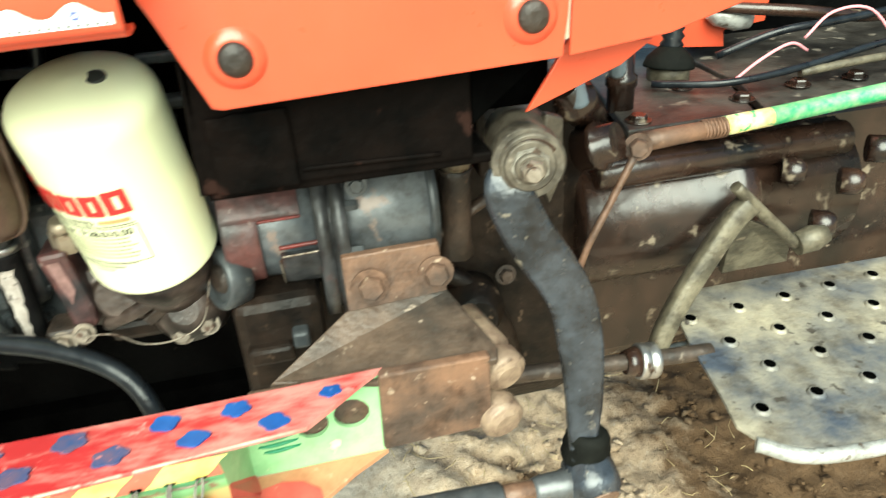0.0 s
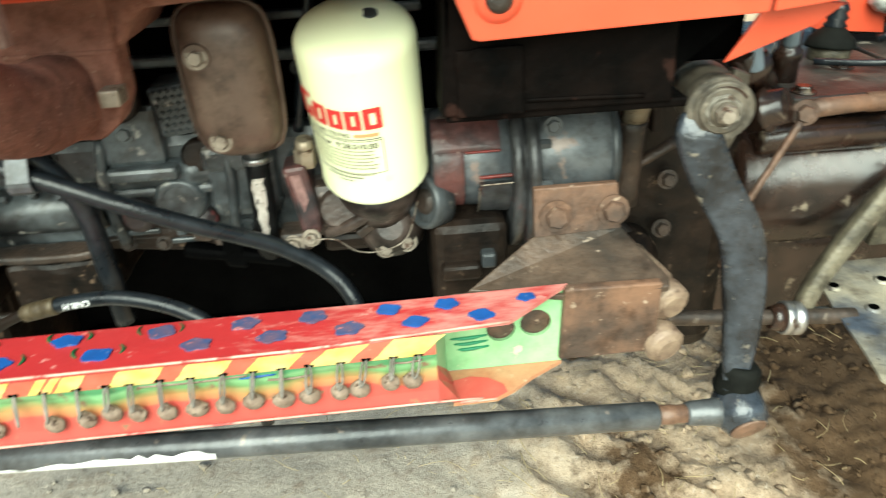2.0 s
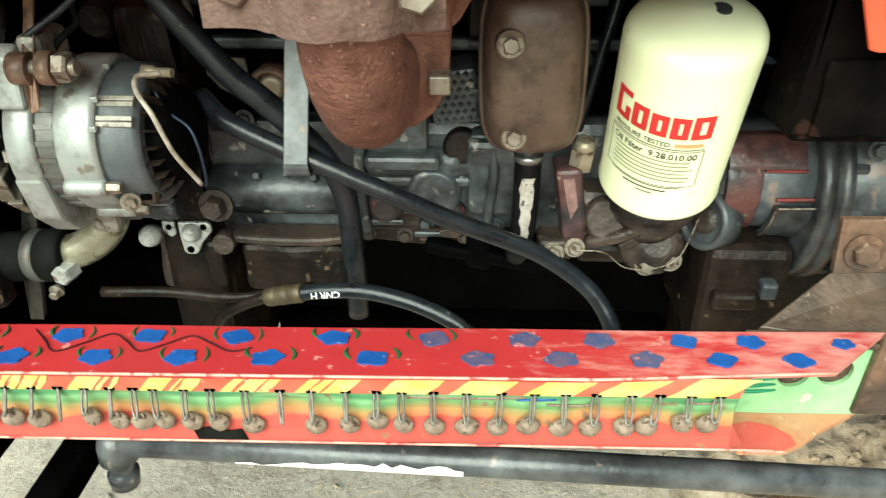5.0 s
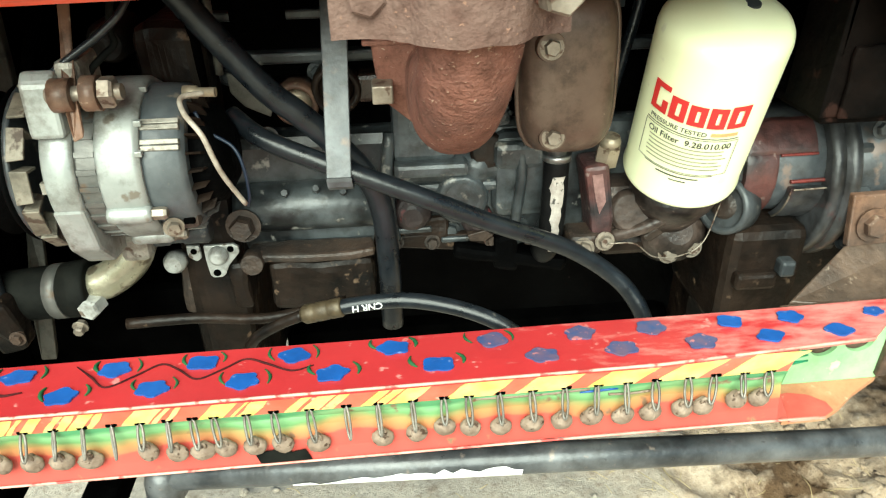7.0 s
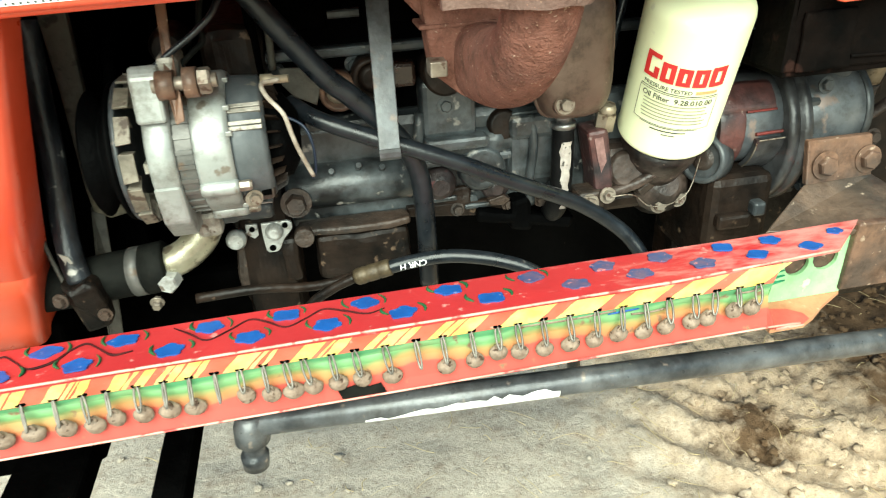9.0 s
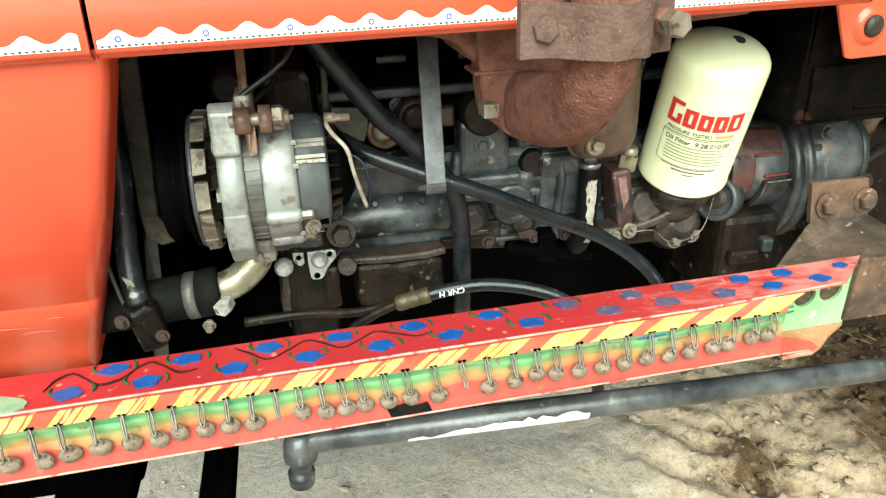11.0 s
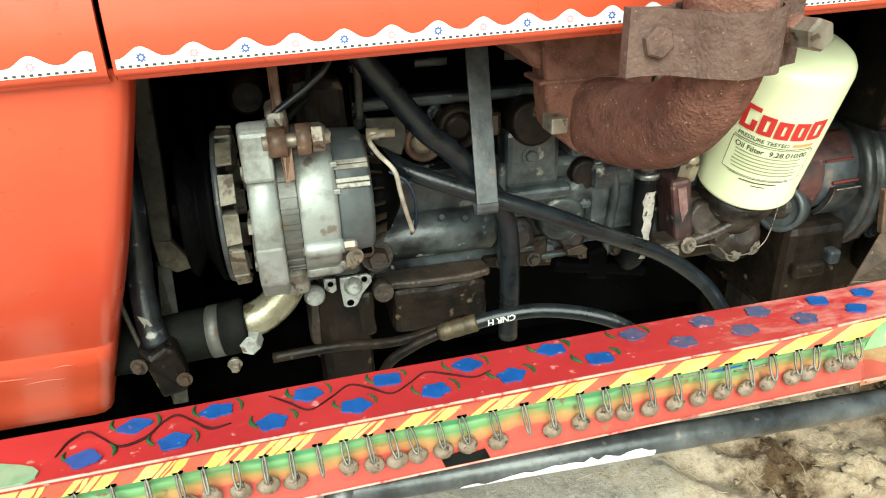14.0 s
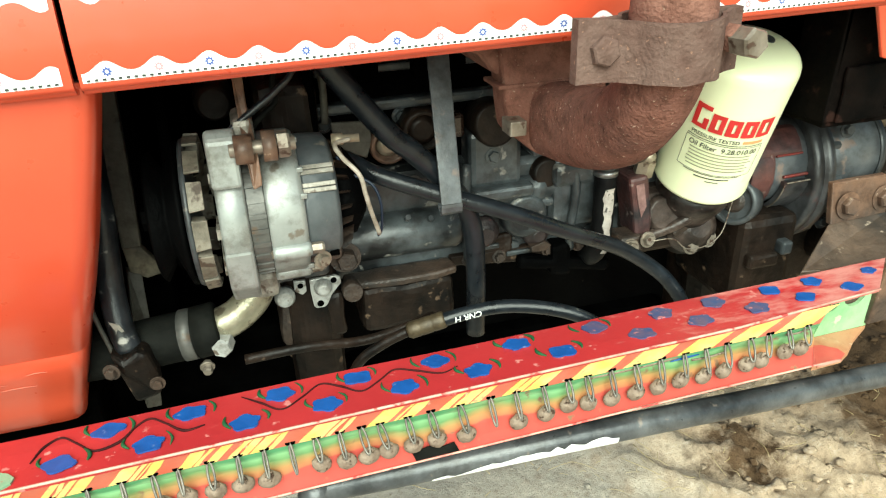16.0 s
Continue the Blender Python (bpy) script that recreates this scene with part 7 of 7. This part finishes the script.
part("pivot", hexbolt((0.318, 0.566, 0.779), (-0.3, -1, 0.1), 0.009, 0.010), BRACKET, hl)
single("control_rod", tube([(0.312, 0.560, 0.772), (0.288, 0.555, 0.73), (0.262, 0.55, 0.68), (0.25, 0.55, 0.62)], 0.0035, 10), BRACKET, "thin brown control rod hanging from the lever", "rod")

pd = thing("clutch_pedal", (0.40, 0.56, 0.63), "dusty olive steel clutch pedal arm with welded stay", "pedal")
part("arm", forged([(0.437, 0.558, 0.706), (0.418, 0.556, 0.688), (0.380, 0.552, 0.628), (0.356, 0.548, 0.582), (0.347, 0.546, 0.553)], (0.0105, 0.0085), 0.010), OLIVE, pd)
part("stay", tube([(0.418, 0.556, 0.728), (0.455, 0.557, 0.692), (0.502, 0.56, 0.648)], 0.006, 10), OLIVE, pd)
part("pad_plate", slab([(0.432, 0.566, 0.69), (0.50, 0.566, 0.655), (0.53, 0.60, 0.60), (0.45, 0.60, 0.60)], (0, 0.008, 0), bev=0.001), OLIVE, pd)
part("foot", lathe((0.502, 0.56, 0.648), (0.535, 0.56, 0.655), [(0, 0.012), (0.6, 0.014), (1, 0.010)], 14), OLIVE, pd)
cs = thing("cross_shaft", (0.3, 0.53, 0.56), "brown cross shaft with a bright steel collar", "shaft")
SHAFT = surf("dark_brown_shaft", (0.085, 0.06, 0.046), (0.03, 0.024, 0.02), 0.45, 0.3, 40, (0.15, 0.12, 0.095), 0.62, 70, 0.3)
part("rod", tube([(0.18, 0.535, 0.572), (0.26, 0.533, 0.566), (0.325, 0.531, 0.561), (0.40, 0.53, 0.556)], 0.0085, 14), SHAFT, cs)
part("collar", lathe((0.317, 0.531, 0.561), (0.338, 0.530, 0.559), [(0, 0.0175), (0.1, 0.0185), (0.42, 0.0185), (0.46, 0.017), (0.54, 0.017), (0.58, 0.0185), (0.9, 0.0185), (1, 0.017)], 28), STEEL, cs, "bright steel collar")
part("collar_back", lathe((0.304, 0.5315, 0.562), (0.317, 0.531, 0.561), [(0, 0.012), (1, 0.016)], 24), GEARBOX, cs)
single("thin_rod", tube([(0.16, 0.55, 0.565), (0.25, 0.55, 0.553), (0.40, 0.56, 0.545)], 0.004, 8), BLACK_IRON, "thin black rod under the cross shaft", "rod")

fp = thing("footplate", (0.5, 0.5, 0.55), "worn steel footplate punched with raised holes", "footplate")
def zf(x, y):
    return 0.56 + 0.02 * (y - 0.54)
FO = [(0.424, 0.632), (0.400, 0.612), (0.384, 0.545), (0.372, 0.47), (0.362, 0.425), (0.372, 0.402), (0.42, 0.378), (0.80, 0.36), (0.80, 0.625), (0.50, 0.632)]
part("sheet", slab([(x, y, zf(x, y)) for x, y in FO], (0, 0, -0.004), bev=0.001), PLATE, fp)
part("front_lip", tube([(0.368, 0.404, zf(0.368, 0.404) - 0.004), (0.42, 0.377, zf(0.42, 0.377) - 0.005), (0.6, 0.368, zf(0.6, 0.368) - 0.005), (0.80, 0.360, zf(0.8, 0.36) - 0.005)], 0.007, 10), ZINC, fp)
def punched(x, y):
    c = V(x, y, zf(x, y))
    h = part("hole_rim", lathe(c + V(0, 0, -0.001), c + V(0, 0, 0.0028), [(0, 0.0105), (0.6, 0.0075), (1, 0.0066)], 20), PLATE, fp)
    part("hole", lathe(c, c + V(0, 0, 0.0031), [(0, 0.0058), (1, 0.0058)], 16), DARK, h)
HOLE_XY = [(0.405 + 0.0605 * k, 0.580 + 0.004 * k) for k in range(6)] + [(0.423 + 0.061 * k, 0.533 + 0.0045 * k) for k in range(6)]
HOLE_XY += [(0.439 + 0.060 * k, 0.489 + 0.0045 * k) for k in range(6)] + [(0.395 + 0.061 * k, 0.437 + 0.005 * k) for k in range(6)]
for hx, hy_ in HOLE_XY:
    punched(hx, hy_)

# ---- behind the gear lever ----
single("dash_panel", slab([(0.405, 0.80, 0.823), (0.462, 0.80, 0.800), (0.548, 0.80, 0.792), (0.545, 0.80, 0.812), (0.60, 0.80, 0.818), (0.62, 0.80, 1.10), (0.36, 0.80, 1.10), (0.36, 0.80, 0.86)], (0, 0.004, 0), bev=0.001), RED, "red-painted lower dash panel behind the gear lever", "panel")
# unseen sheet added so the background here stays dark
single("rear_closing_sheet", box(0.56, 1.5, 0.90, 0.915, 0.76, 1.15, 0.004), OIL_SHADE_BLACK, "near-black sheet added to close the view behind the gearbox cover", "bulkhead", kind="structure")
wl = thing("wiring_loom", (0.56, 0.70, 0.80), "tangle of black, white and pink control cables", "cables")
for pts, r, m in (
    ([(0.40, 0.70, 0.790), (0.46, 0.66, 0.795), (0.54, 0.66, 0.80), (0.66, 0.68, 0.81), (0.85, 0.72, 0.82)], 0.004, RUBBER),
    ([(0.50, 0.74, 0.80), (0.56, 0.72, 0.825), (0.64, 0.72, 0.83), (0.80, 0.76, 0.83)], 0.0045, RUBBER),
    ([(0.52, 0.78, 0.845), (0.60, 0.74, 0.84), (0.70, 0.74, 0.825), (0.85, 0.77, 0.82)], 0.007, GEARBOX),
    ([(0.47, 0.66, 0.795), (0.50, 0.66, 0.815), (0.54, 0.67, 0.825), (0.57, 0.68, 0.812)], 0.0017, INK_PINK),
    ([(0.58, 0.70, 0.82), (0.61, 0.70, 0.845), (0.65, 0.69, 0.845), (0.69, 0.68, 0.80)], 0.0017, INK_PINK),
    ([(0.55, 0.66, 0.795), (0.62, 0.66, 0.80), (0.70, 0.67, 0.80), (0.82, 0.70, 0.80)], 0.0045, OLIVE),
):
    part("cable", tube(pts, r, 10, 6), m, wl)
single("wrapped_plug", lathe((0.515, 0.79, 0.838), (0.565, 0.78, 0.826), [(0, 0.008), (0.2, 0.014), (0.7, 0.015), (1, 0.010)], 14), ZINC, "pale taped wiring plug", "plug")
